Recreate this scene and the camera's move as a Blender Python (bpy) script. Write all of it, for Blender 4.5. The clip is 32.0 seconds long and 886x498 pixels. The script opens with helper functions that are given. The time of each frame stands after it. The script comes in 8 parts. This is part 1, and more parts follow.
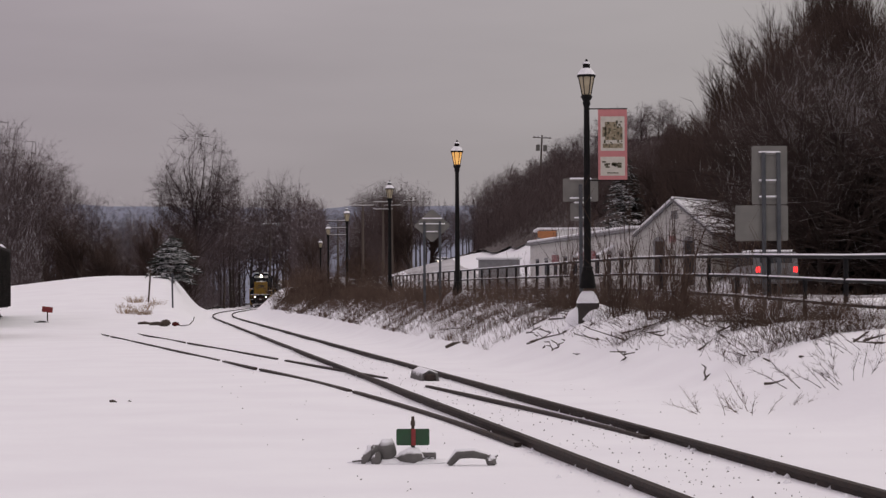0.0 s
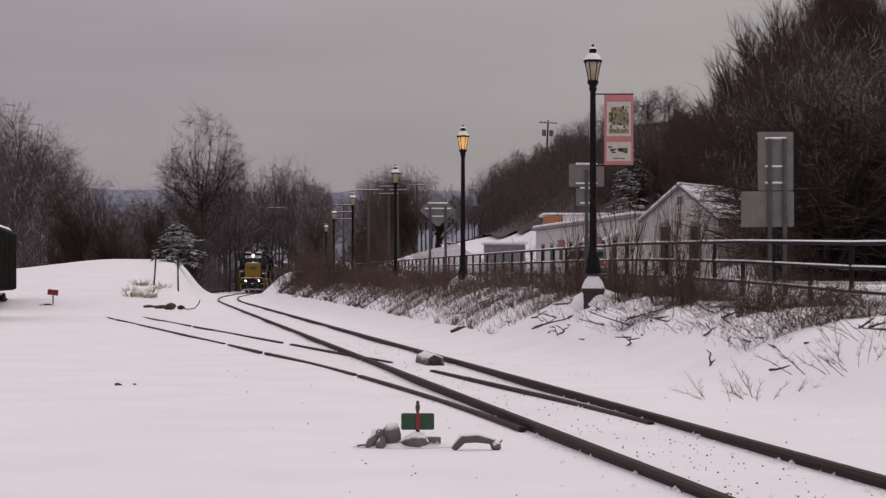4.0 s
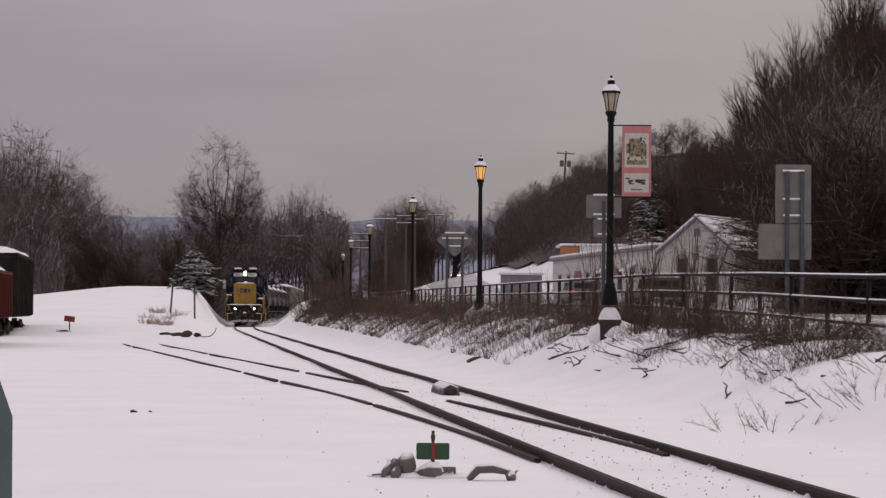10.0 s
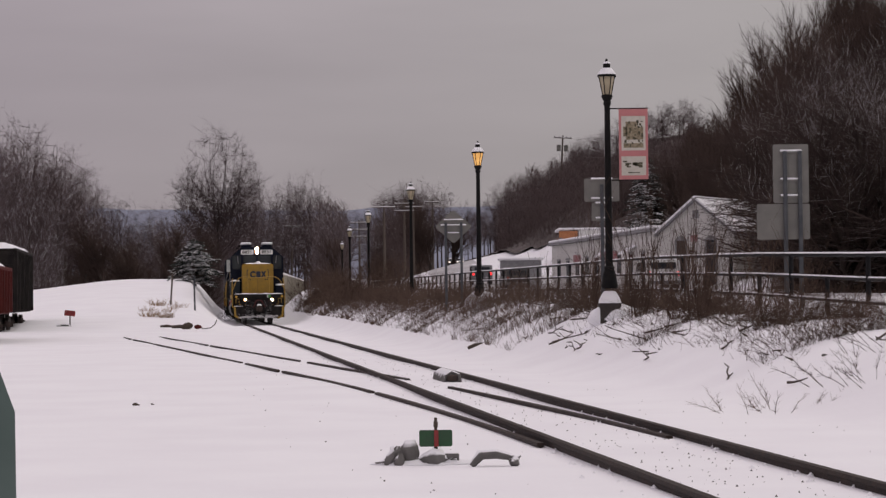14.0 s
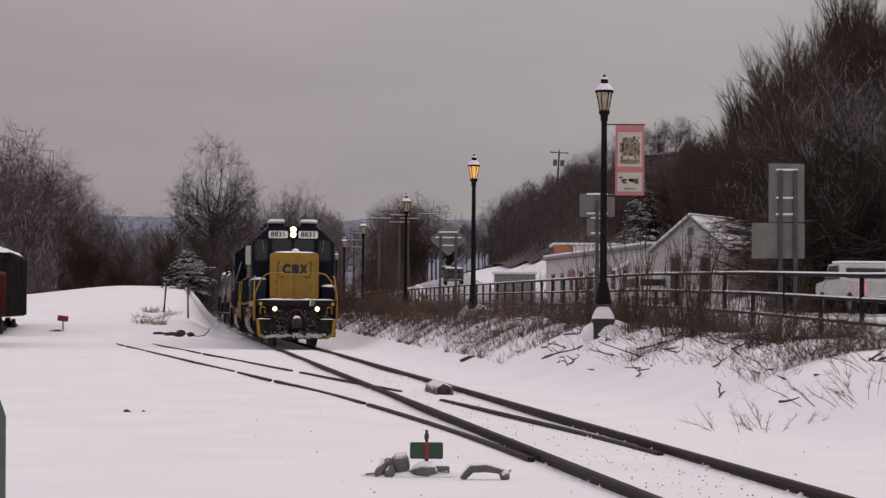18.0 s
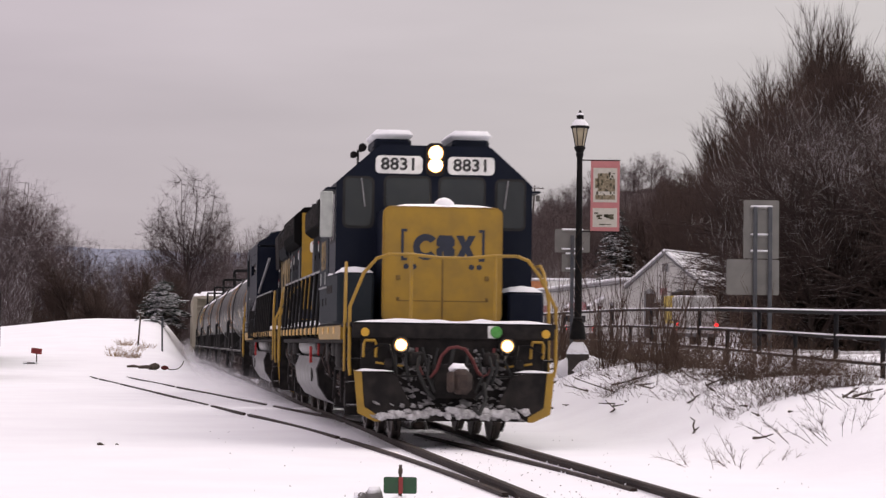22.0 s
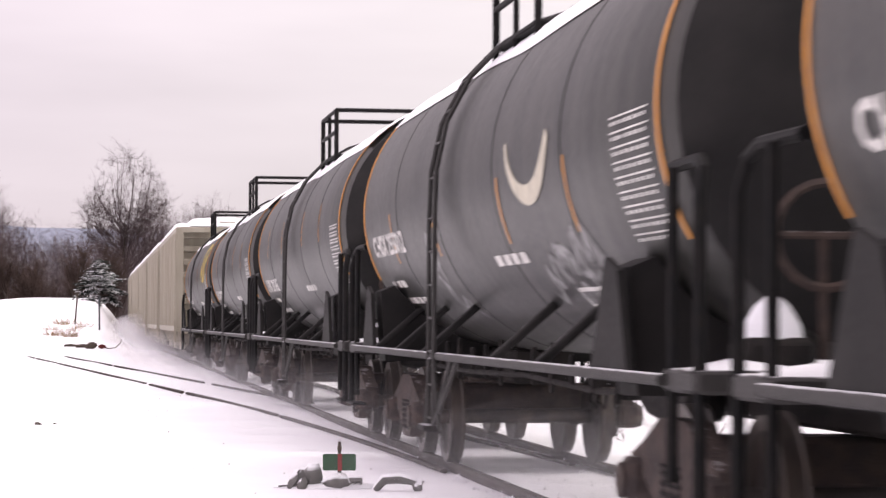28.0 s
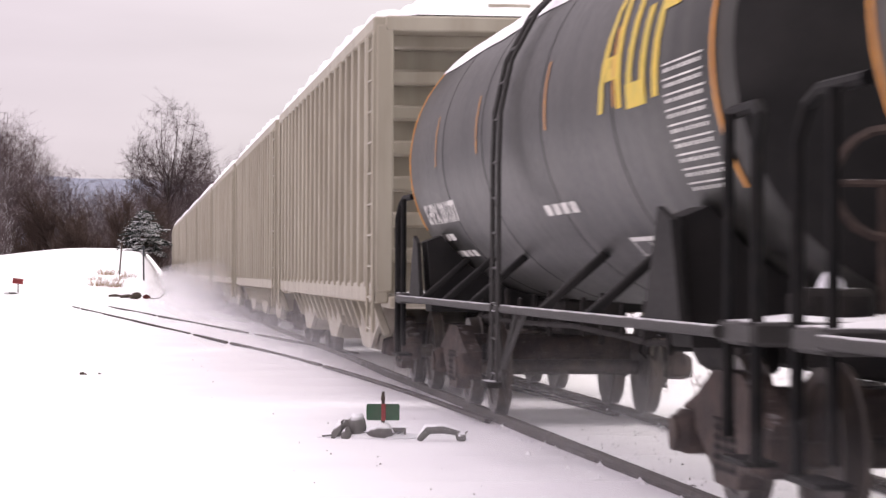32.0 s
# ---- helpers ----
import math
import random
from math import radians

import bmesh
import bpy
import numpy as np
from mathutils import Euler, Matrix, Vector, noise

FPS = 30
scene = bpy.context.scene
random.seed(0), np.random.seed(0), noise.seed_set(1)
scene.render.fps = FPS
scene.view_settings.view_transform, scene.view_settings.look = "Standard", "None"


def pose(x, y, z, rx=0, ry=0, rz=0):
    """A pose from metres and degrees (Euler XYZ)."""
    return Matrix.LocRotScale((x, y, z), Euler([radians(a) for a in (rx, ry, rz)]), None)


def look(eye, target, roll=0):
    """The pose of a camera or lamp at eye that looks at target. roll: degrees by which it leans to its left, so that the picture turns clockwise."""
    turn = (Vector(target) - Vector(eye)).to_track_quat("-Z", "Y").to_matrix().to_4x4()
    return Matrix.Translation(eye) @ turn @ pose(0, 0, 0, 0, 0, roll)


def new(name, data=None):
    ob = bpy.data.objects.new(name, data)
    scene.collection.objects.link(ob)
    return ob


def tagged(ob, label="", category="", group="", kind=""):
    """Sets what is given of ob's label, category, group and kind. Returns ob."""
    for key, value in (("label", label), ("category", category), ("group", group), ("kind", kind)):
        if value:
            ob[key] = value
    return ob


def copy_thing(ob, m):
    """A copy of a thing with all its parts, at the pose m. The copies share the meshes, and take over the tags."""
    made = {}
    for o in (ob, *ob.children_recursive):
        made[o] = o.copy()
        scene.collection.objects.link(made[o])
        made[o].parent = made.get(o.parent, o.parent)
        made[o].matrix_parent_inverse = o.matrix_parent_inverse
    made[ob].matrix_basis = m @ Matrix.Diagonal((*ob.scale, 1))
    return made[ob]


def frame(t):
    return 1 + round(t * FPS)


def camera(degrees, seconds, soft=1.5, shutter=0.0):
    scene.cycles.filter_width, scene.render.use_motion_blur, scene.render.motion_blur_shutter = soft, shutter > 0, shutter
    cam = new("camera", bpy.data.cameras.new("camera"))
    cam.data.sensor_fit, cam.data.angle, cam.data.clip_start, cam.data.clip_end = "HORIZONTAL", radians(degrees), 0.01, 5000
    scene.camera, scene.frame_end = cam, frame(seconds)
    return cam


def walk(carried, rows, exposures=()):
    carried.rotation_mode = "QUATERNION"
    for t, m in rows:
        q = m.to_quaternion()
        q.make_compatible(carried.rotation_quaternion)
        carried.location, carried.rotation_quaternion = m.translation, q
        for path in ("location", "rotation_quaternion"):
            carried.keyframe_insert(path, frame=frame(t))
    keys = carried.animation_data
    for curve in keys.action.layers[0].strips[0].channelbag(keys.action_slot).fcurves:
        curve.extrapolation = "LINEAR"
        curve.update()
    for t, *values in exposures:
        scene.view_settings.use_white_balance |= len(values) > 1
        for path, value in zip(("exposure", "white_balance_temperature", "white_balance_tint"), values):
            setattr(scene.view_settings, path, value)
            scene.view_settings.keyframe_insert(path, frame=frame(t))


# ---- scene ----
cam = camera(20.9, 32.0, soft=1.4, shutter=0.35)

# seconds, turn to the left, tilt up and lean of the hand-held camera, in degrees
SHOT = [
    (0, -0.186, 1.122, -0.27),
    (0.5, -0.181, 1.281, -0.49),
    (1, -0.022, 0.706, -0.11),
    (1.5, -0.034, 0.611, 0.19),
    (2, 0.021, 0.651, -0.00),
    (2.5, 0.148, 0.626, -0.04),
    (3, 0.028, 0.913, 0.13),
    (3.5, -0.043, 0.753, -0.03),
    (5.5, -0.001, 0.922, 0.19),
    (6, 0.070, 1.090, 0.24),
    (6.5, 0.025, 1.271, 0.13),
    (7, -0.000, 1.415, 0.00),
    (7.5, 0.031, 1.460, 0.02),
    (8, 0.079, 1.472, 0.45),
    (8.5, 0.165, 1.478, 0.56),
    (9, 0.250, 1.486, 0.47),
    (9.5, 0.349, 1.494, 0.36),
    (10, 0.353, 1.464, 0.49),
    (10.5, 0.392, 1.437, 0.53),
    (11, 0.462, 1.455, 0.47),
    (11.5, 0.532, 1.490, 0.44),
    (12, 0.543, 1.577, 0.16),
    (12.5, 0.472, 1.543, -0.58),
    (13, 0.399, 1.211, -0.78),
    (13.5, 0.328, 1.127, -0.81),
    (14, 0.327, 1.151, -0.68),
    (14.5, 0.337, 1.192, -0.57),
    (16.5, 0.239, 1.270, 0.19),
    (17, 0.208, 1.352, 0.25),
    (17.5, 0.175, 1.420, 0.37),
    (18, 0.196, 1.448, 0.43),
    (18.5, 0.190, 1.483, 0.46),
    (19, 0.131, 1.520, 0.75),
    (19.5, 0.043, 1.597, 0.86),
    (20, -0.025, 1.730, 1.00),
    (20.5, -0.182, 1.860, 1.41),
    (21, -0.284, 1.993, 1.64),
    (21.5, -0.351, 2.160, 1.13),
    (22, -0.391, 2.280, 0.75),
    (22.5, -0.302, 2.304, 0.61),
    (23, -0.243, 2.208, 0.70),
    (23.5, -0.232, 2.182, 0.94),
    (24, -0.291, 2.306, 1.48),
    (24.5, -0.401, 2.484, 1.71),
    (25, -0.558, 2.537, 1.64),
    (25.5, -0.804, 2.003, 1.46),
    (27.5, -2.011, 2.004, 0.57),
    (28, -1.886, 1.731, 0.30),
    (28.5, -1.805, 1.586, 0.29),
    (29, -1.605, 1.572, 0.08),
    (29.5, -1.459, 1.579, 0.12),
    (30, -1.438, 1.362, -0.02),
    (30.5, -1.409, 1.145, -0.04),
    (31, -1.374, 0.947, 0.18),
    (31.5, -1.035, 0.565, -0.17),
    (32, -0.858, 0.540, 0.29),
]
EYE = (0.0, 0.0, 1.41)


def shot_pose(yaw, pitch, roll):
    a, b = radians(yaw), radians(pitch)
    aim = (-math.sin(a) * math.cos(b), math.cos(a) * math.cos(b), EYE[2] + math.sin(b))
    return look(EYE, aim, roll)


walk(cam, [(t, shot_pose(y, p, r)) for t, y, p, r in SHOT],
     exposures=[(0, -0.33, 6750, 17), (19, -0.3, 6750, 17), (20.5, -0.08, 6750, 17), (21.5, 0.15, 6750, 17), (22.5, 0.5, 6750, 17),
                (23.2, 0.85, 6800, 17), (24.5, 0.95, 6800, 17), (27, 0.98, 6750, 18), (32, 0.92, 6750, 18)])

# ---- sky and sun: a closed overcast ----
SUN_EL, SUN_AZ = radians(48), radians(70)
world = bpy.data.worlds.new("overcast_sky")
scene.world = world
world.use_nodes = True
wt = world.node_tree
wt.nodes.clear()


def wnode(kind, **settings):
    n = wt.nodes.new(kind)
    for key, value in settings.items():
        n.inputs[key].default_value = value
    return n


sky = wt.nodes.new("ShaderNodeTexSky")
sky.sky_type, sky.sun_disc, sky.sun_elevation, sky.sun_rotation = "NISHITA", False, SUN_EL, SUN_AZ
coord = wt.nodes.new("ShaderNodeTexCoord")
split = wt.nodes.new("ShaderNodeSeparateXYZ")
wt.links.new(coord.outputs["Generated"], split.inputs[0])
rise = wnode("ShaderNodeMapRange", **{"From Min": 0.0, "From Max": 1.0, "To Min": 0.36, "To Max": 1.1})
wt.links.new(split.outputs["Z"], rise.inputs["Value"])
stretch = wnode("ShaderNodeMapping")
stretch.inputs["Scale"].default_value = (3.0, 3.0, 16.0)
wt.links.new(coord.outputs["Generated"], stretch.inputs["Vector"])
cloud = wnode("ShaderNodeTexNoise", **{"Scale": 1.6, "Detail": 4.0, "Roughness": 0.5})
wt.links.new(stretch.outputs[0], cloud.inputs["Vector"])
tone = wnode("ShaderNodeMapRange", **{"From Min": 0.3, "From Max": 0.7, "To Min": 0.93, "To Max": 1.07})
wt.links.new(cloud.outputs["Fac"], tone.inputs["Value"])
mul = wt.nodes.new("ShaderNodeMath")
mul.operation = "MULTIPLY"
wt.links.new(rise.outputs[0], mul.inputs[0])
wt.links.new(tone.outputs[0], mul.inputs[1])
grey = wt.nodes.new("ShaderNodeMix")
grey.data_type = "RGBA"
grey.blend_type = "MULTIPLY"
grey.inputs["Factor"].default_value = 1.0
side = wnode("ShaderNodeMapRange", **{"From Min": -0.2, "From Max": 0.2})
wt.links.new(split.outputs["X"], side.inputs["Value"])
tint = wt.nodes.new("ShaderNodeMix")                    # the cloud is mauve to the west and clears to a warmer grey eastwards
tint.data_type = "RGBA"
tint.inputs["A"].default_value, tint.inputs["B"].default_value = (1.0, 0.92, 1.0, 1), (1.06, 1.045, 1.03, 1)
wt.links.new(side.outputs[0], tint.inputs["Factor"])
wt.links.new(tint.outputs["Result"], grey.inputs["A"])
wt.links.new(mul.outputs[0], grey.inputs["B"])
dim = wnode("ShaderNodeVectorMath")
dim.operation = "SCALE"
dim.inputs["Scale"].default_value = 0.07
wt.links.new(sky.outputs[0], dim.inputs[0])
veil = wt.nodes.new("ShaderNodeMix")
veil.data_type = "RGBA"
veil.inputs["Factor"].default_value = 0.94
wt.links.new(dim.outputs[0], veil.inputs["A"])
wt.links.new(grey.outputs["Result"], veil.inputs["B"])
back = wnode("ShaderNodeBackground", **{"Strength": 1.0})
wt.links.new(veil.outputs["Result"], back.inputs["Color"])
wout = wt.nodes.new("ShaderNodeOutputWorld")
wt.links.new(back.outputs[0], wout.inputs["Surface"])

sun = new("sun", bpy.data.lights.new("sun", "SUN"))
sun.data.energy, sun.data.angle, sun.data.color = 0.6, radians(40), (1.0, 0.95, 0.9)
sun.matrix_world = look((math.sin(SUN_AZ) * 40, math.cos(SUN_AZ) * 40, 45), (0, 0, 0))

# ---- materials ----


def mat(name, color, rough=0.6, metal=0.0, second=None, scale=6.0, amount=0.6, grain=60.0, bump=0.15, dust=None, dust_at=0.62,
        emit=None, strength=0.0, detail=5.0, spread=0.0, stretch=None, spec=0.5):
    """A painted, rough or metal surface: two colours mixed by broad stains, fine grain in the relief, dust on top."""
    m = bpy.data.materials.new(name)
    m.use_nodes = True
    nt = m.node_tree
    b = nt.nodes["Principled BSDF"]
    b.inputs["Roughness"].default_value, b.inputs["Metallic"].default_value = rough, metal
    b.inputs["Specular IOR Level"].default_value = spec
    tc = nt.nodes.new("ShaderNodeTexCoord")
    src = tc.outputs["Object"]
    if stretch:
        mp = nt.nodes.new("ShaderNodeMapping")
        mp.inputs["Scale"].default_value = stretch
        nt.links.new(src, mp.inputs["Vector"])
        src = mp.outputs[0]
    n1 = nt.nodes.new("ShaderNodeTexNoise")
    n1.inputs["Scale"].default_value, n1.inputs["Detail"].default_value = scale, detail
    nt.links.new(src, n1.inputs["Vector"])
    n2 = nt.nodes.new("ShaderNodeTexNoise")
    n2.inputs["Scale"].default_value, n2.inputs["Detail"].default_value = grain, 3.0
    nt.links.new(src, n2.inputs["Vector"])
    ramp = nt.nodes.new("ShaderNodeMapRange")
    ramp.inputs["From Min"].default_value, ramp.inputs["From Max"].default_value = 0.38, 0.64
    ramp.inputs["To Max"].default_value = amount
    nt.links.new(n1.outputs["Fac"], ramp.inputs["Value"])
    mix = nt.nodes.new("ShaderNodeMix")
    mix.data_type = "RGBA"
    second = second or tuple(c * 0.6 for c in color)
    mix.inputs["A"].default_value, mix.inputs["B"].default_value = (*color, 1), (*second, 1)
    nt.links.new(ramp.outputs[0], mix.inputs["Factor"])
    out = mix.outputs["Result"]
    if spread:
        info = nt.nodes.new("ShaderNodeObjectInfo")
        vary = nt.nodes.new("ShaderNodeHueSaturation")
        mr = nt.nodes.new("ShaderNodeMapRange")
        mr.inputs["To Min"].default_value, mr.inputs["To Max"].default_value = 1 - spread, 1 + spread
        nt.links.new(info.outputs["Random"], mr.inputs["Value"])
        nt.links.new(mr.outputs[0], vary.inputs["Value"])
        nt.links.new(out, vary.inputs["Color"])
        out = vary.outputs[0]
    if dust:
        geo = nt.nodes.new("ShaderNodeNewGeometry")
        sp = nt.nodes.new("ShaderNodeSeparateXYZ")
        nt.links.new(geo.outputs["Normal"], sp.inputs[0])
        add = nt.nodes.new("ShaderNodeMath")
        add.operation = "MULTIPLY_ADD"
        nt.links.new(n1.outputs["Fac"], add.inputs[0])
        add.inputs[1].default_value = 0.5
        nt.links.new(sp.outputs["Z"], add.inputs[2])
        dr = nt.nodes.new("ShaderNodeMapRange")
        dr.inputs["From Min"].default_value, dr.inputs["From Max"].default_value = dust_at + 0.25, dust_at + 0.4
        nt.links.new(add.outputs[0], dr.inputs["Value"])
        dm = nt.nodes.new("ShaderNodeMix")
        dm.data_type = "RGBA"
        dm.inputs["B"].default_value = (*dust, 1)
        nt.links.new(dr.outputs[0], dm.inputs["Factor"])
        nt.links.new(out, dm.inputs["A"])
        out = dm.outputs["Result"]
    nt.links.new(out, b.inputs["Base Color"])
    rr = nt.nodes.new("ShaderNodeMapRange")
    rr.inputs["To Min"].default_value, rr.inputs["To Max"].default_value = max(0.03, rough - 0.12), min(1.0, rough + 0.12)
    nt.links.new(n2.outputs["Fac"], rr.inputs["Value"])
    nt.links.new(rr.outputs[0], b.inputs["Roughness"])
    if bump:
        bp = nt.nodes.new("ShaderNodeBump")
        bp.inputs["Strength"].default_value, bp.inputs["Distance"].default_value = bump, 0.02
        nt.links.new(n2.outputs["Fac"], bp.inputs["Height"])
        nt.links.new(bp.outputs[0], b.inputs["Normal"])
    if emit:
        b.inputs["Emission Color"].default_value, b.inputs["Emission Strength"].default_value = (*emit, 1), strength
    return m


SNOW = (0.86, 0.86, 0.89)
M = {
    "snow": mat("snow", SNOW, 0.75, second=(0.8, 0.79, 0.83), scale=0.5, grain=5, bump=0.5, spec=0.2),
    "snowcap": mat("snowcap", SNOW, 0.75, second=(0.76, 0.76, 0.8), scale=4, grain=30, bump=0.3, spec=0.2),
    "rail": mat("rail_steel", (0.022, 0.016, 0.014), 0.75, 0.0, second=(0.05, 0.03, 0.022), scale=9, grain=80, spec=0.25),
    "railtop": mat("rail_head", (0.16, 0.15, 0.15), 0.3, 0.8, second=(0.08, 0.06, 0.05), scale=5, grain=60, bump=0.05),
    "iron": mat("black_iron", (0.006, 0.006, 0.0065), 0.65, 0.0, second=(0.014, 0.012, 0.011), scale=10, grain=120, bump=0.1, spec=0.12),
    "dark": mat("underframe_black", (0.012, 0.011, 0.011), 0.85, second=(0.034, 0.029, 0.027), scale=5, grain=40, bump=0.3, dust=(0.5, 0.5, 0.52), dust_at=0.85, spec=0.15),
    "blue": mat("dark_blue_paint", (0.003, 0.0055, 0.0145), 0.5, second=(0.008, 0.011, 0.019), scale=2.2, grain=45, bump=0.05, amount=0.7, spec=0.12),
    "greyblue": mat("grey_blue_paint", (0.006, 0.008, 0.011), 0.7, second=(0.016, 0.018, 0.021), scale=1.8, grain=40, bump=0.06, spec=0.035, stretch=(3, 3, 0.6)),
    "yellow": mat("yellow_paint", (0.31, 0.178, 0.01), 0.5, second=(0.21, 0.125, 0.014), scale=3.0, grain=50, bump=0.06, amount=0.75),
    "glass": mat("dark_glass", (0.02, 0.024, 0.028), 0.08, second=(0.03, 0.035, 0.035), scale=2, grain=8, bump=0.0),
    "white": mat("white_paint", (0.78, 0.78, 0.76), 0.5, second=(0.6, 0.6, 0.58), scale=8, grain=60, bump=0.04),
    "silver": mat("dull_silver", (0.13, 0.13, 0.132), 0.4, 0.35, second=(0.035, 0.033, 0.032), scale=2.0, grain=40, bump=0.08, stretch=(1.6, 1, 0.5), amount=0.85),
    "screen": mat("black_screen", (0.004, 0.004, 0.0045), 0.85, second=(0.008, 0.0075, 0.0075), scale=3, grain=60, bump=0.2, spec=0.02),
    "tank": mat("weathered_black_tank", (0.012, 0.012, 0.0115), 0.42, second=(0.05, 0.0485, 0.044), scale=1.6, grain=30, bump=0.05, stretch=(2.5, 1, 0.5), spec=0.25),
    "tan": mat("putty_grey_paint", (0.36, 0.33, 0.265), 0.55, second=(0.24, 0.21, 0.16), scale=1.3, grain=30, bump=0.08, stretch=(2.2, 2.2, 0.4)),
    "orange": mat("orange_stripe", (0.6, 0.25, 0.03), 0.5, second=(0.4, 0.16, 0.03), scale=9, grain=60, bump=0.0),
    "brake": mat("brown_iron", (0.036, 0.028, 0.026), 0.8, second=(0.085, 0.058, 0.048), scale=8, grain=50, bump=0.3, dust=(0.55, 0.55, 0.57), dust_at=1.0, spec=0.2),
    "rubber": mat("black_rubber", (0.012, 0.012, 0.012), 0.8, bump=0.2),
    "redhose": mat("red_hose", (0.1, 0.012, 0.012), 0.6),
    "lampglow": mat("headlamp_glow", (1, 0.9, 0.7), 0.3, emit=(1.0, 0.9, 0.72), strength=60.0, bump=0),
    "ditchglow": mat("ditch_lamp_glow", (1, 0.85, 0.6), 0.3, emit=(1.0, 0.88, 0.66), strength=30.0, bump=0),
}

# ---- building tools ----


class Geo:
    """Collects the faces of one mesh."""

    def __init__(self):
        self.v, self.f = [], []

    def add(self, verts, faces):
        o = len(self.v)
        self.v.extend(verts)
        self.f.extend([tuple(i + o for i in f) for f in faces])
        return self

    def box(self, x, y, z, sx, sy, sz, c=None, m=None):
        """A box round its centre with chamfered edges; m turns it."""
        hx, hy, hz = sx / 2, sy / 2, sz / 2
        c = min(0.012, 0.2 * min(sx, sy, sz)) if c is None else min(c, 0.45 * min(sx, sy, sz))
        vs = []
        for ix in (-1, 1):
            for iy in (-1, 1):
                for iz in (-1, 1):
                    vs += [(ix * (hx - c), iy * (hy - c), iz * hz), (ix * (hx - c), iy * hy, iz * (hz - c)), (ix * hx, iy * (hy - c), iz * (hz - c))]

        def k(ix, iy, iz, w):
            return ((ix > 0) * 4 + (iy > 0) * 2 + (iz > 0)) * 3 + w
        fs = []
        for s in (-1, 1):
            o = (lambda q: q) if s > 0 else (lambda q: q[::-1])
            fs.append(o((k(-1, -1, s, 0), k(1, -1, s, 0), k(1, 1, s, 0), k(-1, 1, s, 0))))
            fs.append(o((k(-1, s, 1, 1), k(1, s, 1, 1), k(1, s, -1, 1), k(-1, s, -1, 1))))
            fs.append(o((k(s, -1, -1, 2), k(s, 1, -1, 2), k(s, 1, 1, 2), k(s, -1, 1, 2))))
        for a in (-1, 1):
            for b in (-1, 1):
                e = [(k(-1, a, b, 0), k(-1, a, b, 1), k(1, a, b, 1), k(1, a, b, 0)), (k(a, -1, b, 0), k(a, 1, b, 0), k(a, 1, b, 2), k(a, -1, b, 2)),
                     (k(a, b, -1, 1), k(a, b, -1, 2), k(a, b, 1, 2), k(a, b, 1, 1))]
                fs += [q if a * b > 0 else q[::-1] for q in e]
                fs += [(k(a, b, s, 0), k(a, b, s, 1), k(a, b, s, 2)) if a * b * s > 0 else (k(a, b, s, 2), k(a, b, s, 1), k(a, b, s, 0)) for s in (-1, 1)]
        t = Matrix.Translation((x, y, z)) @ (m or Matrix())
        return self.add([tuple(t @ Vector(p)) for p in vs], fs)

    def tube(self, pts, r, n=8, caps=True):
        """A round bar along points; r may be a list."""
        pts = [Vector(p) for p in pts]
        rs = r if isinstance(r, (list, tuple)) else [r] * len(pts)
        vs, fs, side = [], [], None
        for i, p in enumerate(pts):
            d = (pts[min(i + 1, len(pts) - 1)] - pts[max(i - 1, 0)]).normalized()
            if side is None:
                side = d.orthogonal().normalized()
            side = (side - d * side.dot(d)).normalized()
            up = d.cross(side)
            vs += [tuple(p + (side * math.cos(q) + up * math.sin(q)) * rs[i]) for q in (2 * math.pi * j / n for j in range(n))]
        for i in range(len(pts) - 1):
            fs += [(i * n + j, i * n + (j + 1) % n, (i + 1) * n + (j + 1) % n, (i + 1) * n + j) for j in range(n)]
        if caps:
            fs += [tuple(range(n - 1, -1, -1)), tuple(range((len(pts) - 1) * n, len(pts) * n))]
        return self.add(vs, fs)

    def lathe(self, profile, n=24, m=None, arc=(0, 360)):
        """A profile of (radius, height) turned round z, then moved by m."""
        full = abs(arc[1] - arc[0]) >= 360
        k = n if full else n + 1
        vs, fs = [], []
        for r, h in profile:
            for j in range(k):
                q = radians(arc[0] + (arc[1] - arc[0]) * j / n)
                vs.append((r * math.cos(q), r * math.sin(q), h))
        for i in range(len(profile) - 1):
            for j in range(n):
                a, b = i * k + j, i * k + (j + 1) % k
                fs.append((a, b, b + k, a + k))
        m = m or Matrix()
        return self.add([tuple(m @ Vector(p)) for p in vs], fs)

    def prism(self, outline, depth, m=None):
        """A flat outline in x, y pushed up by depth along z, then moved by m."""
        n = len(outline)
        m = m or Matrix()
        vs = [tuple(m @ Vector((x, y, 0))) for x, y in outline] + [tuple(m @ Vector((x, y, depth))) for x, y in outline]
        fs = [tuple(range(n - 1, -1, -1)), tuple(range(n, 2 * n))] + [(i, (i + 1) % n, (i + 1) % n + n, i + n) for i in range(n)]
        return self.add(vs, fs)

    def mesh(self, name, material, smooth=40):
        me = bpy.data.meshes.new(name)
        me.from_pydata(self.v, [], self.f)
        me.materials.append(material)
        if smooth:
            me.shade_smooth()
            me.set_sharp_from_angle(angle=radians(smooth))
        me.update()
        return me


ALONG_X = Matrix(((0, 0, 1, 0), (0, 1, 0, 0), (-1, 0, 0, 0), (0, 0, 0, 1)))      # local z to x
FACE_X = Matrix(((0, 0, 1, 0), (1, 0, 0, 0), (0, 1, 0, 0), (0, 0, 0, 1)))        # outline x to y, y to z, depth to x
FACE_Y = Matrix(((1, 0, 0, 0), (0, 0, -1, 0), (0, 1, 0, 0), (0, 0, 0, 1)))       # outline x to x, y to z, depth to -y


